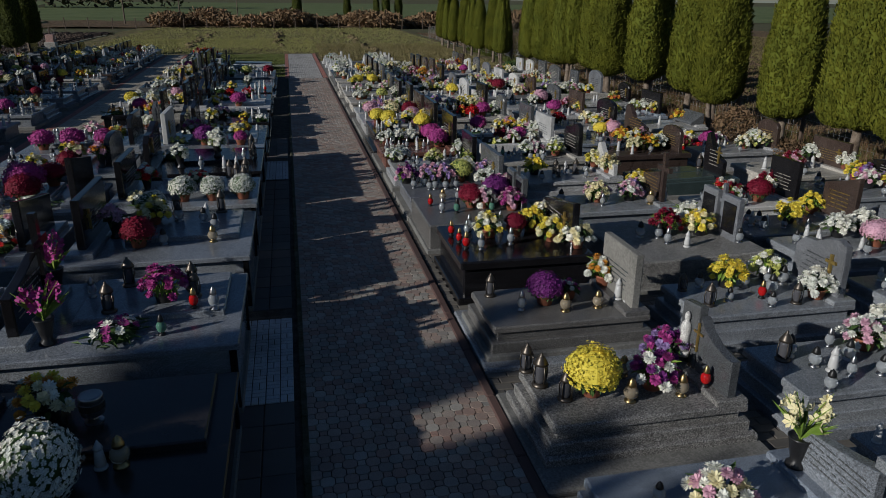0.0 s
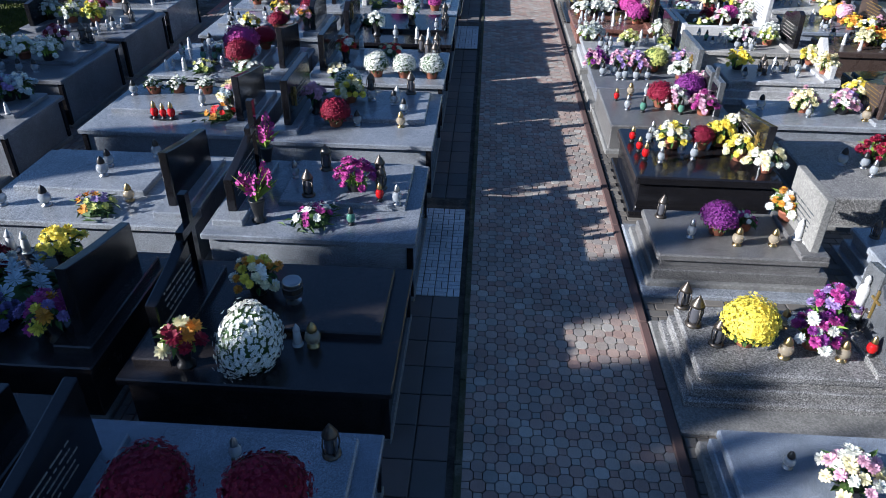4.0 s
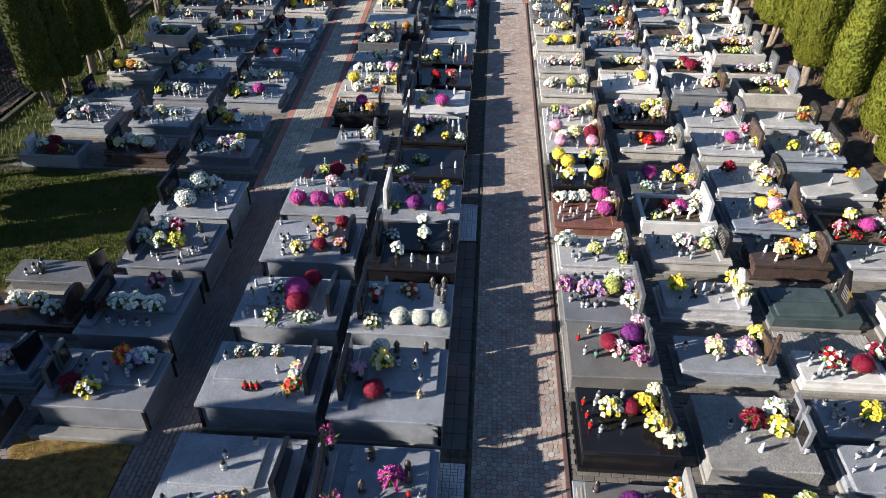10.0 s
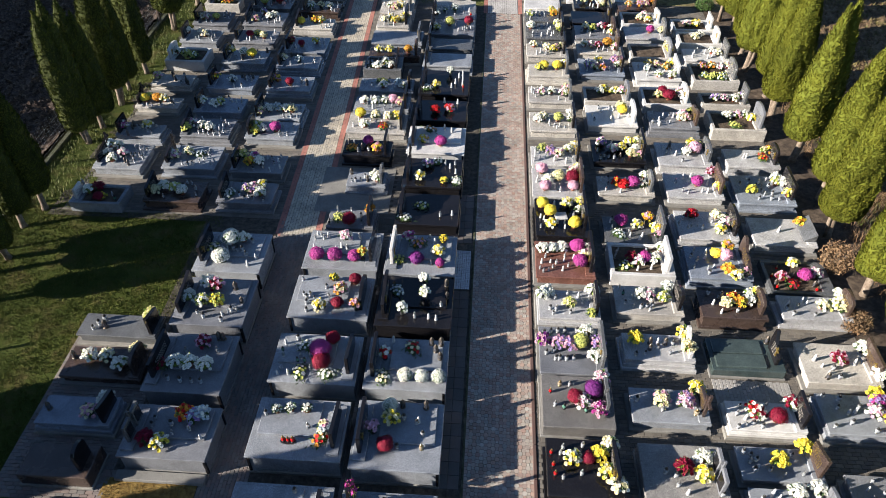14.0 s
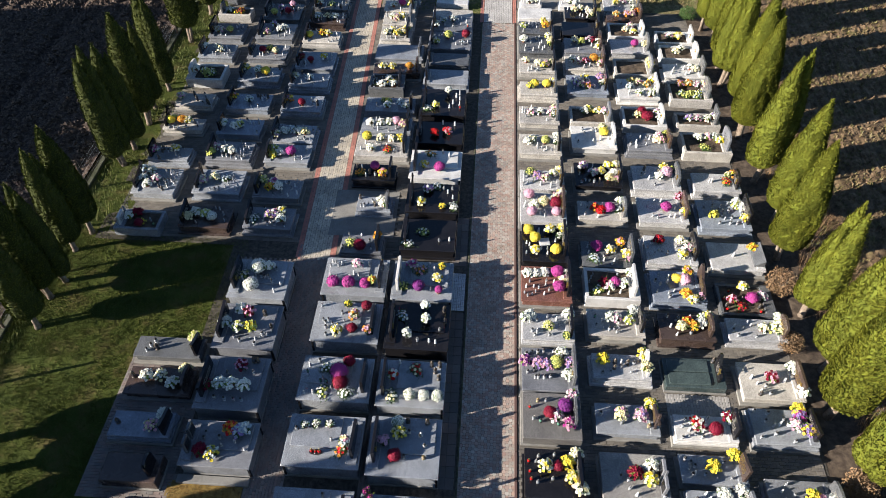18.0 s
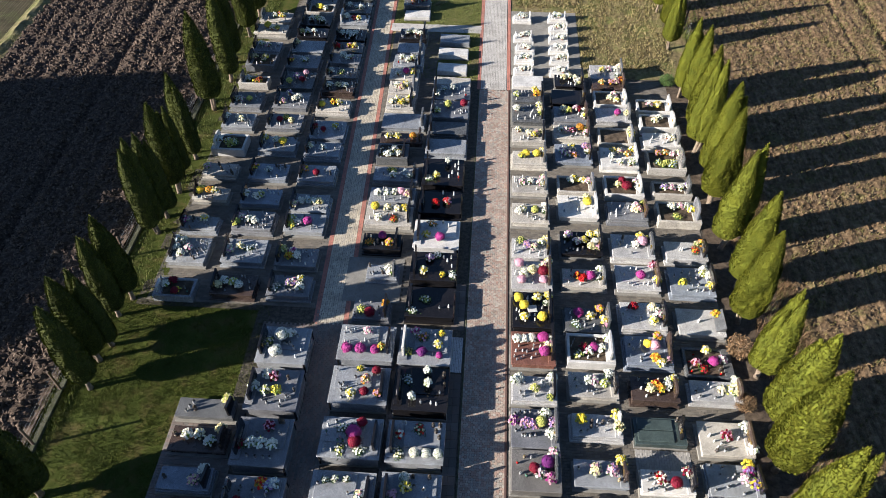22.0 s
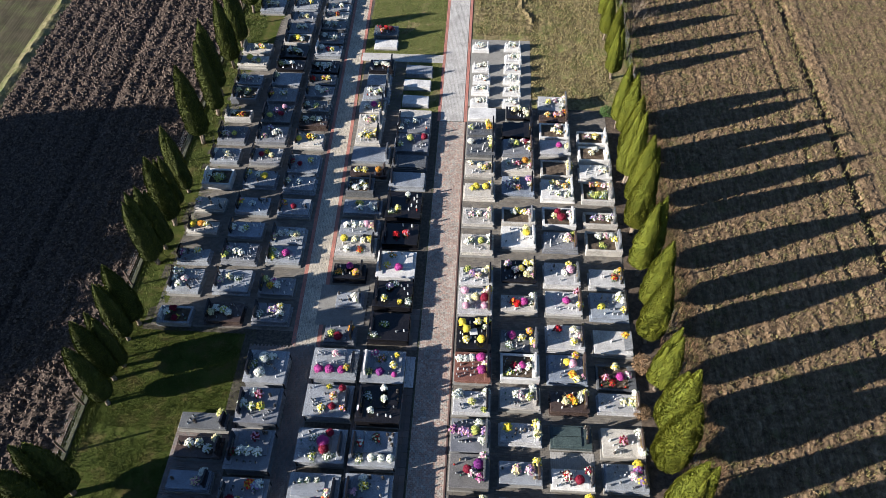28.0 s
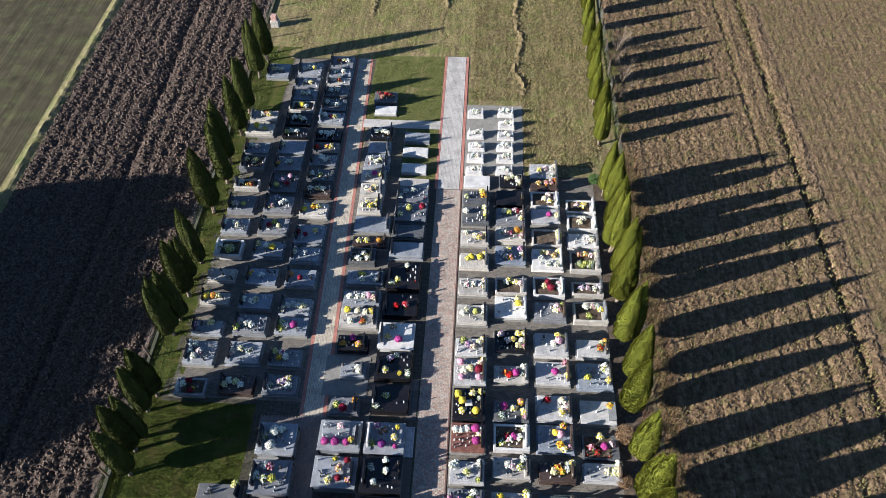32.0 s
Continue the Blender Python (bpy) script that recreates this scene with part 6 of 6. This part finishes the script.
R1(32.3, 33.95, 0.5, "S", "dg", "re", "bk", "Bw156024 Awg8085 Ac8555", 10, "sl")
R1(34.2, 35.4, 0.5, "S", "dg", "re", "bk", "Aoy7555 Ayc7085 Awg1545", 5, "sc")
R1(35.97, 37.1, 0.35, "F", "wh", "no", "wh")
R2(2.9, 4.25, 0.4, "S", "lg", "cr", "dg", "Tkcy2585 Aw6050 Ls7560", 2)
R2(4.65, 5.7, 0.5, "S", "lg", "sl", "dg", "Akw6070 Awk8560 Awg7545 Aw8085 Ls3040 Lc3530 Ld1565 Ll2070 Ll2550 Ll4555", 2, "lc")
R2(6.36, 7.42, 0.5, "S", "lg", "wv", "mg", "Ay4075 Aw8030 Awg7085 Ll5070 Ll6050 Lc6570 Lr5040 Ll7570", 2, "ld")
R2(8.1, 9.9, 0.5, "F", "ro", "tw", "mg", "Ar5060 Acy7250 Aw7575 Ls5025 Ll2855 Ll4050 Lc4035 Ll9025", hh=0.7)
R2(10.52, 11.59, 0.5, "S", "lg", "cr", "br", "Ll1060 Ac4055 Ack4060 Akw6855 Akv7060 Ayc8590 Lc3570 Lc4035 Lg8030 Lc9230", hh=0.7)
R2(12.54, 13.59, 0.5, "S", "lg", "wi", "wh", "Ay2065 Ayc8585 Ac8840 Ld4060 Ls5062 Ld6060 Ll7060", 1, hh=0.7)
R2(14.35, 15.5, 0.5, "S", "tz", "wv", "dg", "Aw4060 Awk5060 Awg7050 Aw8090 Le1565 Lc2550", 3, "lc")
R2(15.98, 17.5, 0.5, "B", "wh", "re", "wh", "Bm5550 Ar3550 Aw7050 Wgw2530 Aw8580 Akw4540", 2, "cs", hh=0.75)
R2(17.7, 19.0, 0.35, "S", "dg", "re", "mg", "Bm3068 Ay5560 Ao7590 Ay8245 Wwb2530", 4, "ls")
R2(20.15, 21.2, 0.5, "S", "tz", "ar", "mg", "Bm6250 Aso3550 As4540 Aw8585", 3, "cls")
R2(22.2, 23.7, 0.45, "S", "bk", "re", "bk", "Ayc5555 Akw4050 Ayw7080 Aw8050 Ay8580 Av2075 Ac7030", 3)
R2(24.67, 26.25, 0.5, "S", "wh", "ar", "wh", "By706024 Ac7085 Lc3060 Ls8040", 3, "ls")
R2(26.52, 27.8, 0.45, "B", "tz", "ar", "tz", "Acy4580 Ay6570 Aw3570 Awk8060")
R2(28.96, 30.45, 0.45, "S", "bl", "re", "dg", "Avw2050 Ay4575 Aok5030 Akv8080 Ak3535", 5, "cs")
R2(30.9, 32.1, 0.5, "S", "tz", "re", "dg", "Ak3550 Akr5050 Bo7065 Awk8530 Aw2055", 3, "cs")
R2(32.44, 33.9, 0.5, "S", "mg", "ar", "dg", "Ay8525 Awc3070 Akw6575 Ar7570 Ag4560", 3, "ls")
R2(34.25, 35.6, 0.4, "S", "bk", "re", "bk")
R2(36.0, 37.2, 0.45, "S", "bk", "re", "bk", "Ac3060 Awc7060 Aw7540 Acw5070", 2, "s", x0=4.6, x1=6.4)
R3(2.6, 3.9, 0.5, "S", "lg", "sl", "mg", "Aw5050", 2)
R3(4.4, 5.6, 0.5, "S", "mg", "re", "dg", "Aw5060 Ak7050", 3)
R3(6.0, 7.2, 0.5, "S", "lg", "ar", "lg", "Ac6060", 3)
R3(7.72, 8.83, 0.5, "S", "lg", "cr", "mg", "Aw5580 Aw8090 Bk664024 Awk7520 Akw8530", 4, "csl")
R3(9.04, 9.97, 0.45, "S", "lg", "sl", "dg", "Ay4855 Ay8292 Lc1550 Ll1830 Ls2235", 3, "lc")
R3(10.43, 11.4, 0.45, "S", "wh", "re", "dg", "Br6240 Arw4050 Asw3560 Awr8580 Lc1550 Ls2540", 2, "cl")
R3(12.5, 13.68, 0.36, "F", "gn", "wi", "dg", "Ld8590", hh=0.9)
R3(14.3, 15.49, 0.5, "K", "br", "ar", "br", "Aoys5060 Ayo6050 Aw7560 Ay8885 Ac4045", 3, "ls", hh=0.6)
R3(15.98, 17.55, 0.5, "S", "bl", "wi", "dg", "Bk626024 By486520 Ao7090 Aoy6025 Ay7010", 5, "cls", hh=0.8)
R3(17.85, 19.4, 0.5, "S", "lg", "ar", "dg", "Ars3075 Akw8050 Awc7075 Ay6830", 3, "lc")
R3(20.13, 21.6, 0.5, "S", "lg", "re", "br", "Bm5550 Awy9035 Ark8590 Lc2055", 3, "cs")
R3(22.1, 23.6, 0.5, "S", "lg", "ar", "mg", "Bk706028 Ayc6885 Aw5550 Ll2055", 2)
R3(24.64, 25.95, 0.5, "S", "mg", "wv", "dg", "Ack7550 Awk7070 Acw6550", 5, "ls")
R3(26.47, 27.95, 0.45, "B", "wh", "ar", "wh", "Br554028 Br4570 Ac3550 Awk8060 Aw8535")
R3(28.68, 30.3, 0.45, "S", "wh", "re", "wh", "Acy3575 Akc5070 Aco7060 Ayw8580 Awb3050 Aw5020 Aw7515", 3, "cs")
R3(30.6, 32.05, 0.45, "B", "tz", "ar", "tz", "Acy9050 Ac8875")
R3(32.61, 33.9, 0.5, "S", "lg", "ar", "mg", "Bm605022 Ac8545")
R3(34.15, 35.6, 0.45, "B", "wh", "wv", "wh", "Acw4550 Ay6535 Ak6075 Awc5050")
R3(35.75, 36.8, 0.5, "S", "br", "re", "br", "Aoc3050 Aok5555 Akc7060 Aro8575")
R3(36.95, 38.4, 0.45, "S", "lg", "re", "mg", "Acy3550 Akw5560 Aw7560 Ak8570", 3, "cs")
R4(6.0, 7.3, 0.5, "S", "lg", "re", "dg", "Ac5050 Aw7070", 3)
R4(7.9, 9.3, 0.5, "S", "mg", "ar", "dg", "Amk7050 Ay6060 Aw8550", 3)
R4(10.44, 11.77, 0.5, "S", "lg", "sl", "dg", "Amv7575 Awk6550 Ayv8040 Ay7590 Lc3550 Ls4555 Ll3080 Ll3530", 1, "l", hh=0.6)
R4(12.1, 13.52, 0.5, "S", "tz", "re", "br", "Akr5055 Aw8580 Aw9020 Ls2055 Ls7050", 1, hh=0.6)
R4(14.46, 15.41, 0.5, "S", "lg", "ar", "dg", "Awc6050 Awg7550 Acw8560 Aw8890", 3, "ls")
R4(15.75, 17.25, 0.25, "B", "dg", "no", "dg", "Bm605024 Ark2545 Akw8060 Wrs4030 Ay5090", 3, "rd")
R4(17.75, 19.15, 0.5, "S", "lg", "pl", "mg", "Aoy8275 Ls4550")
R4(20.0, 21.65, 0.45, "S", "bl", "re", "bk", "Ayg2840 Acy8530 Aw7885 Aw8565 Awg7570", 10, "lcl")
R4(22.1, 23.3, 0.5, "K", "lg", "ar", "bk", "Wos7050 Ao8885 Ls4050 Ls3550")
R4(24.62, 26.1, 0.5, "B", "tz", "ar", "tz", "Wyw4080 Awk5575 Aw3570 Aw7075 Wg4530 Awy8060", x1=11.5)
R4(26.7, 27.7, 0.4, "B", "tz", "re", "mg", "Awv3050 Akw5050 Aw7050 Avw8560")
R4(28.62, 30.2, 0.45, "B", "tz", "ar", "lg", "Wgb3040 Wg5040 Wgb7045 Aok3080 Aco5085 Awk7080 Ak8580 Wg4025 Wbg6525")
R4(30.55, 31.7, 0.5, "S", "wh", "re", "mg", "Aw6560 Awc7550 Ls5060", 2, "s")
R4(32.1, 33.4, 0.5, "B", "wh", "ar", "wh", "Aw5575 Acw4050")
R4(33.7, 34.9, 0.45, "B", "wh", "re", "wh", "Ay5550 Acy6060 Akw3550")
# the small white graves of children beside the far walk
for k, (x0, y0) in enumerate(((2.05, 37.35), (2.1, 38.7), (2.15, 39.95), (2.05, 41.3), (2.0, 43.7), (4.3, 37.45), (4.35, 38.75), (4.35, 40.0), (4.4, 41.25), (4.45, 42.5), (4.4, 43.9))):
    G(x0, x0 + 1.3, 1, y0, y0 + 0.85, 0.26, "C", "wh", ("st", "ar", "cr", "st", "ar")[k % 5], "wh",
      ("Aw4550 Aw7060", "Aw6050 Awb4060", "Aw5050 Bw702518")[k % 3], 2, "s")


# ---- paving ----
def clear_of(x0, x1, y0, y1):
    return not any(a < x0 and x1 < b and c < y0 and y1 < d for a, b, c, d in RECTS)


def bricks(x0, x1, y0, y1, bw, bl, along_y=False, keep=None, seed=1, gap=0.008, bond=0.5, z=0.0):
    """Paving blocks with chamfered tops in running bond, left out where a tomb covers them."""
    rng = np.random.RandomState(seed)
    V, n = [], 0
    sx, sy = (bw, bl) if along_y else (bl, bw)
    cols, rows = int(math.ceil((x1 - x0) / sx)) + 1, int(math.ceil((y1 - y0) / sy)) + 1
    for i in range(cols):
        for j in range(rows):
            ox, oy = x0 + i * sx, y0 + j * sy
            if along_y:
                oy -= bl * bond * (i % 2)
            else:
                ox -= bl * bond * (j % 2)
            a0, a1, b0, b1 = max(ox, x0), min(ox + sx, x1), max(oy, y0), min(oy + sy, y1)
            if a1 - a0 < 0.03 or b1 - b0 < 0.03 or not clear_of(a0, a1, b0, b1) or (keep and not keep((a0 + a1) / 2, (b0 + b1) / 2)):
                continue
            a0, a1, b0, b1, zz = a0 + gap / 2, a1 - gap / 2, b0 + gap / 2, b1 - gap / 2, z + rng.uniform(-0.004, 0.002)
            c = 0.008
            V.append([(a0, b0, z - 0.03), (a1, b0, z - 0.03), (a1, b1, z - 0.03), (a0, b1, z - 0.03),
                      (a0, b0, zz - 0.006), (a1, b0, zz - 0.006), (a1, b1, zz - 0.006), (a0, b1, zz - 0.006),
                      (a0 + c, b0 + c, zz), (a1 - c, b0 + c, zz), (a1 - c, b1 - c, zz), (a0 + c, b1 - c, zz)])
    V = np.array(V)
    f = np.array([(0, 1, 5, 4), (1, 2, 6, 5), (2, 3, 7, 6), (3, 0, 4, 7), (4, 5, 9, 8), (5, 6, 10, 9), (6, 7, 11, 10), (7, 4, 8, 11), (8, 9, 10, 11)])
    F = (f[None] + 12 * np.arange(len(V))[:, None, None]).reshape(-1, 4)
    return V.reshape(-1, 3).tolist(), F.tolist()


def alley_left(y):
    return -6.62 if y < 17.7 else -6.98 - 0.0272 * (y - 17.7)


def alley_right(y):
    return -5.42 if y < 17.7 else -5.38 - 0.0322 * (y - 17.7)


setting("paving_bed", flat(-9.6, 11.6, -6.0, 37.6, -0.022), M_JOINT, "dark sandy bed between paving blocks", "paving bed")
setting("paving_bed_far", flat(-15.4, -9.6, 18.2, 43.6, -0.018), M_JOINT, "dark sandy bed between paving blocks", "paving bed")
setting("paving_bed_end", strip([(-13.4, 43.6), (-13.4, 51.0)], [(-6.2, 43.6), (-6.2, 51.0)], -0.016), M_JOINT, "sandy bed between graves", "paving bed")
setting("paving_bed_children", flat(1.9, 6.4, 37.6, 45.4, -0.012), STONE["cc"], "pale concrete paving round the children's graves", "paving")
setting("grave_pad", flat(-5.9, -3.2, 19.0, 21.7, 0.004), STONE["cc"], "plain grey concrete pad under a small grave", "concrete pad")
setting("cross_walk", bricks(-6.3, -0.1, 42.35, 43.3, 0.45, 0.5, z=0.01, seed=5), M_LIGHTB, "pale slab walk across the lawn", "walk")
setting("right_paving", bricks(1.86, 11.5, 2.0, 37.4, 0.12, 0.22, seed=2), M_GREY, "grey concrete block paving between the graves", "paving", kind="stuff")
setting("grave_apron", block(1.84, 3.98, 4.42, 5.98, -0.1, 0.035, 0.02), STONE["cc"], "worn concrete apron under a grave", "concrete pad")
setting("pale_apron", block(1.86, 4.02, 6.42, 7.96, -0.1, 0.05, 0.015), STONE["lg"], "pale smooth slabs round a grave", "slab border")
setting("bare_plot", bricks(6.85, 9.0, 11.5, 12.42, 0.10, 0.2, True, None, 15, z=0.012), M_MIDB, "empty plot paved with grey blocks before a green slab", "paving", kind="stuff")
setting("second_walk", bricks(-6.62, -5.42, -4.0, 17.7, 0.10, 0.2, True, seed=3), M_DARKB, "dark brick walk between two grave rows", "walk", kind="stuff")
setting("left_gap_paving", bricks(-9.2, -6.62, 6.0, 18.4, 0.10, 0.2, True, lambda x, y: y > 8.3 and (y < 8.48 or x > -6.9 or 16.8 < y < 17.6), 4), M_DARKB, "dark brick paving round the near tombs", "paving", kind="stuff")
setting("left_paving", bricks(-15.0, -6.9, 18.5, 50.8, 0.14, 0.26, False, lambda x, y: x < alley_left(y) + 0.08 and (x > -13.2 or y < 43.4), 6, z=-0.007), M_GREY, "grey block paving between the far graves", "paving", kind="stuff")
setting("middle_paving", bricks(-5.95, -2.85, 17.2, 42.3, 0.14, 0.26, False, lambda x, y: x > alley_right(y) - 0.08 and not (19.0 < y < 21.7 and x < -3.2), 7, z=-0.007), M_GREY, "grey block paving behind the graves", "paving", kind="stuff")
setting("near_back_paving", bricks(-3.1, -2.82, 2.0, 17.2, 0.10, 0.2, True, None, 8), M_DARKB, "dark gap between two rows of tombs", "paving", kind="stuff")
setting("lawn_edge_paving", bricks(-11.75, -8.9, 7.6, 13.4, 0.10, 0.2, False, None, 9), M_DARKB, "dark block paving under the lawn-side graves", "paving", kind="stuff")
verge = setting("verge_strip", flat(-0.72, -0.14, -4.0, 36.0, -0.016), M_JOINT, "dark slabs between tombs and walk", "paving")
slab_me = mesh_of("slab", block(0.005, 0.285, 0.005, 0.375, -0.03, 0.0, 0.006), M_DARKB1)
for j in range(64):
    if not (6.0 < -4.0 + 0.38 * j < 8.32 or 15.2 < -4.0 + 0.38 * j < 17.35):
        for i in range(2):
            part("slab", slab_me, None, verge).location = (-0.72 + 0.29 * i, -4.0 + 0.38 * j, RNG.uniform(-0.004, 0.002))

setting("concrete_step", block(-8.75, -6.45, 8.2, 8.47, -0.1, 0.12, 0.02), STONE["cc"], "low worn concrete step in front of a tomb", "step")
setting("litter_grass", blades(-8.9, -6.7, 2.0, 8.2, 3000, 0.05, 9), M_DRYGRASS, "dead grass and fallen leaves by the walk", "grass", kind="stuff")
setting("leaf_litter", sheet(-9.0, -6.64, -2.0, 8.3, 0.2, lambda X, Y: -0.016 + 0.03 * vnoise(X * 3, Y * 3, 14)), M_LITTER, "trodden brown-yellow grass beside the brick walk", "bare ground")

# pale tiled pads in the strip
for py0, py1 in ((6.25, 8.32), (15.45, 17.35)):
    pad = setting("tiled_pad", flat(-0.70, -0.14, py0, py1, 0.0), M_JOINT, "pale tile pad beside the walk", "tiled pad")
    flatwise = mesh_of("tile", block(0.005, 0.135, 0.004, 0.066, 0, 0.012, 0.004), M_PAD)
    upright = mesh_of("tile", block(0.004, 0.066, 0.005, 0.135, 0, 0.012, 0.004), M_PAD)
    for j in range(int((py1 - py0) / 0.14)):
        for i in range(4):
            for k in range(2):
                turned = (i + j) % 2
                part("tile", upright if turned else flatwise, None, pad).location = (-0.70 + 0.14 * i + 0.07 * k * turned, py0 + 0.14 * j + 0.07 * k * (1 - turned), 0.002)

# the second walk beyond the near tombs: buff blocks between red borders


def band(o0, o1):
    """Blocks along the slanting walk, between two shares of its width."""
    V = []
    y, j = 17.7, 0
    rng = np.random.RandomState(int(o0 * 50) + 3)
    while y < 51.0:
        l, r = alley_left(y), alley_right(y)
        n = max(1, int(round((o1 - o0) * 1.6 / 0.1)))
        for i in range(n):
            a0, a1 = l + (r - l) * (o0 + (o1 - o0) * i / n) + 0.004, l + (r - l) * (o0 + (o1 - o0) * (i + 1) / n) - 0.004
            yy = y - 0.1 * (i % 2)
            z = rng.uniform(-0.004, 0.002)
            V.append([(a0, yy + 0.004, z), (a1, yy + 0.004, z), (a1 - 0.005, yy + 0.196, z), (a0 - 0.005, yy + 0.196, z)])
        y += 0.2
    return quads(np.array(V))


setting("walk_blocks", band(0.14, 0.86), M_BUFF, "buff concrete blocks of the second walk", "walk", kind="stuff")
setting("walk_border_west", band(0.0, 0.14), M_REDB, "red block border of the second walk", "walk border", kind="stuff")
setting("walk_border_east", band(0.86, 1.0), M_REDB, "red block border of the second walk", "walk border", kind="stuff")

# far end of the main walk: pale blocks between red borders
PX0, PX1, PY = -0.04, 1.76, 35.95
setting("main_walk_far", bricks(PX0 + 0.08, PX1 - 0.1, PY, 51.65, 0.10, 0.2, True, None, 12, 0.008, 0.5, 0.004), M_LIGHTB, "pale grey block walk at the far end", "walk", kind="stuff")
setting("main_walk_border_west", bricks(PX0 - 0.14, PX0 + 0.07, PY, 51.65, 0.105, 0.2, True, None, 13, 0.008, 0.5, 0.008), M_REDB, "red block border of the far walk", "walk border", kind="stuff")
setting("main_walk_border_east", bricks(PX1 - 0.09, PX1 + 0.12, PY, 51.65, 0.105, 0.2, True, None, 14, 0.008, 0.5, 0.008), M_REDB, "red block border of the far walk", "walk border", kind="stuff")
setting("walk_bed_far", flat(PX0 - 0.16, PX1 + 0.14, PY, 51.7, -0.014), M_JOINT, "sandy bed of the far walk", "paving bed")

# main walk: eight-sided stones with small squares between them
walk_bed = setting("main_walk", flat(PX0, PX1, -4.0, PY, -0.012), M_WALKJOINT, "walk of mixed red and grey eight-sided blocks", "walk")
PITCH = 0.1


def stone_ring(w, cut, c=0.009):
    a = w / 2
    out = []
    for ins, z in ((0, -0.012), (c, 0.0)):
        b, k = a - ins, cut
        out += [(-b + k, -b, z), (b - k, -b, z), (b, -b + k, z), (b, b - k, z), (b - k, b, z), (-b + k, b, z), (-b, b - k, z), (-b, -b + k, z)]
    fs = [tuple(range(8, 16))] + [(i, (i + 1) % 8, 8 + (i + 1) % 8, 8 + i) for i in range(8)]
    return out, fs


OCT, SQ = stone_ring(0.1215, 0.025, 0.003), stone_ring(0.0685, 0.006, 0.0025)
oct_me, sq_me = mesh_of("paving_stone", OCT, M_PATH1), mesh_of("paving_stone", SQ, M_PATH1)
rest = geo()
nx = int(round((PX1 - PX0) / PITCH))
off = ((PX1 - PX0) - nx * PITCH) / 2
for j in range(int((PY + 4.0) / PITCH)):
    for i in range(nx):
        x, y = PX0 + off + (i + 0.5) * PITCH, -4.0 + (j + 0.5) * PITCH
        big_one = (i + j) % 2 == 0
        z = RNG.uniform(-0.003, 0.003)
        if 3.7 < y < 5.3:
            part("paving_stone", oct_me if big_one else sq_me, None, walk_bed).location = (x, y, z)
        else:
            src = OCT if big_one else SQ
            add(rest, [(a + x, b + y, c + z) for a, b, c in src[0]], src[1])
setting("main_walk_stones", rest, M_PATH, "red and grey eight-sided paving blocks", "walk", kind="stuff")
kerb = mesh_of("kerbstone", block(-0.05, 0.045, -0.495, 0.495, -0.1, 0.025, 0.012), M_KERB)
dark_kerb = mesh_of("kerbstone", block(-0.05, 0.015, -0.497, 0.497, -0.1, 0.012, 0.01), M_MOSSY)
for name, kx in (("kerb_east", PX1 + 0.03), ("kerb_west", PX0 + 0.005)):
    run = setting(name, geo(), M_KERB, "narrow red concrete kerb along the walk" if kx > 0.5 else "narrow dark mossy kerb along the walk", "kerb")
    for k in range(40):
        part("kerbstone", kerb if kx > 0.5 else dark_kerb, None, run).location = (kx, -4.0 + k + 0.45, 0)
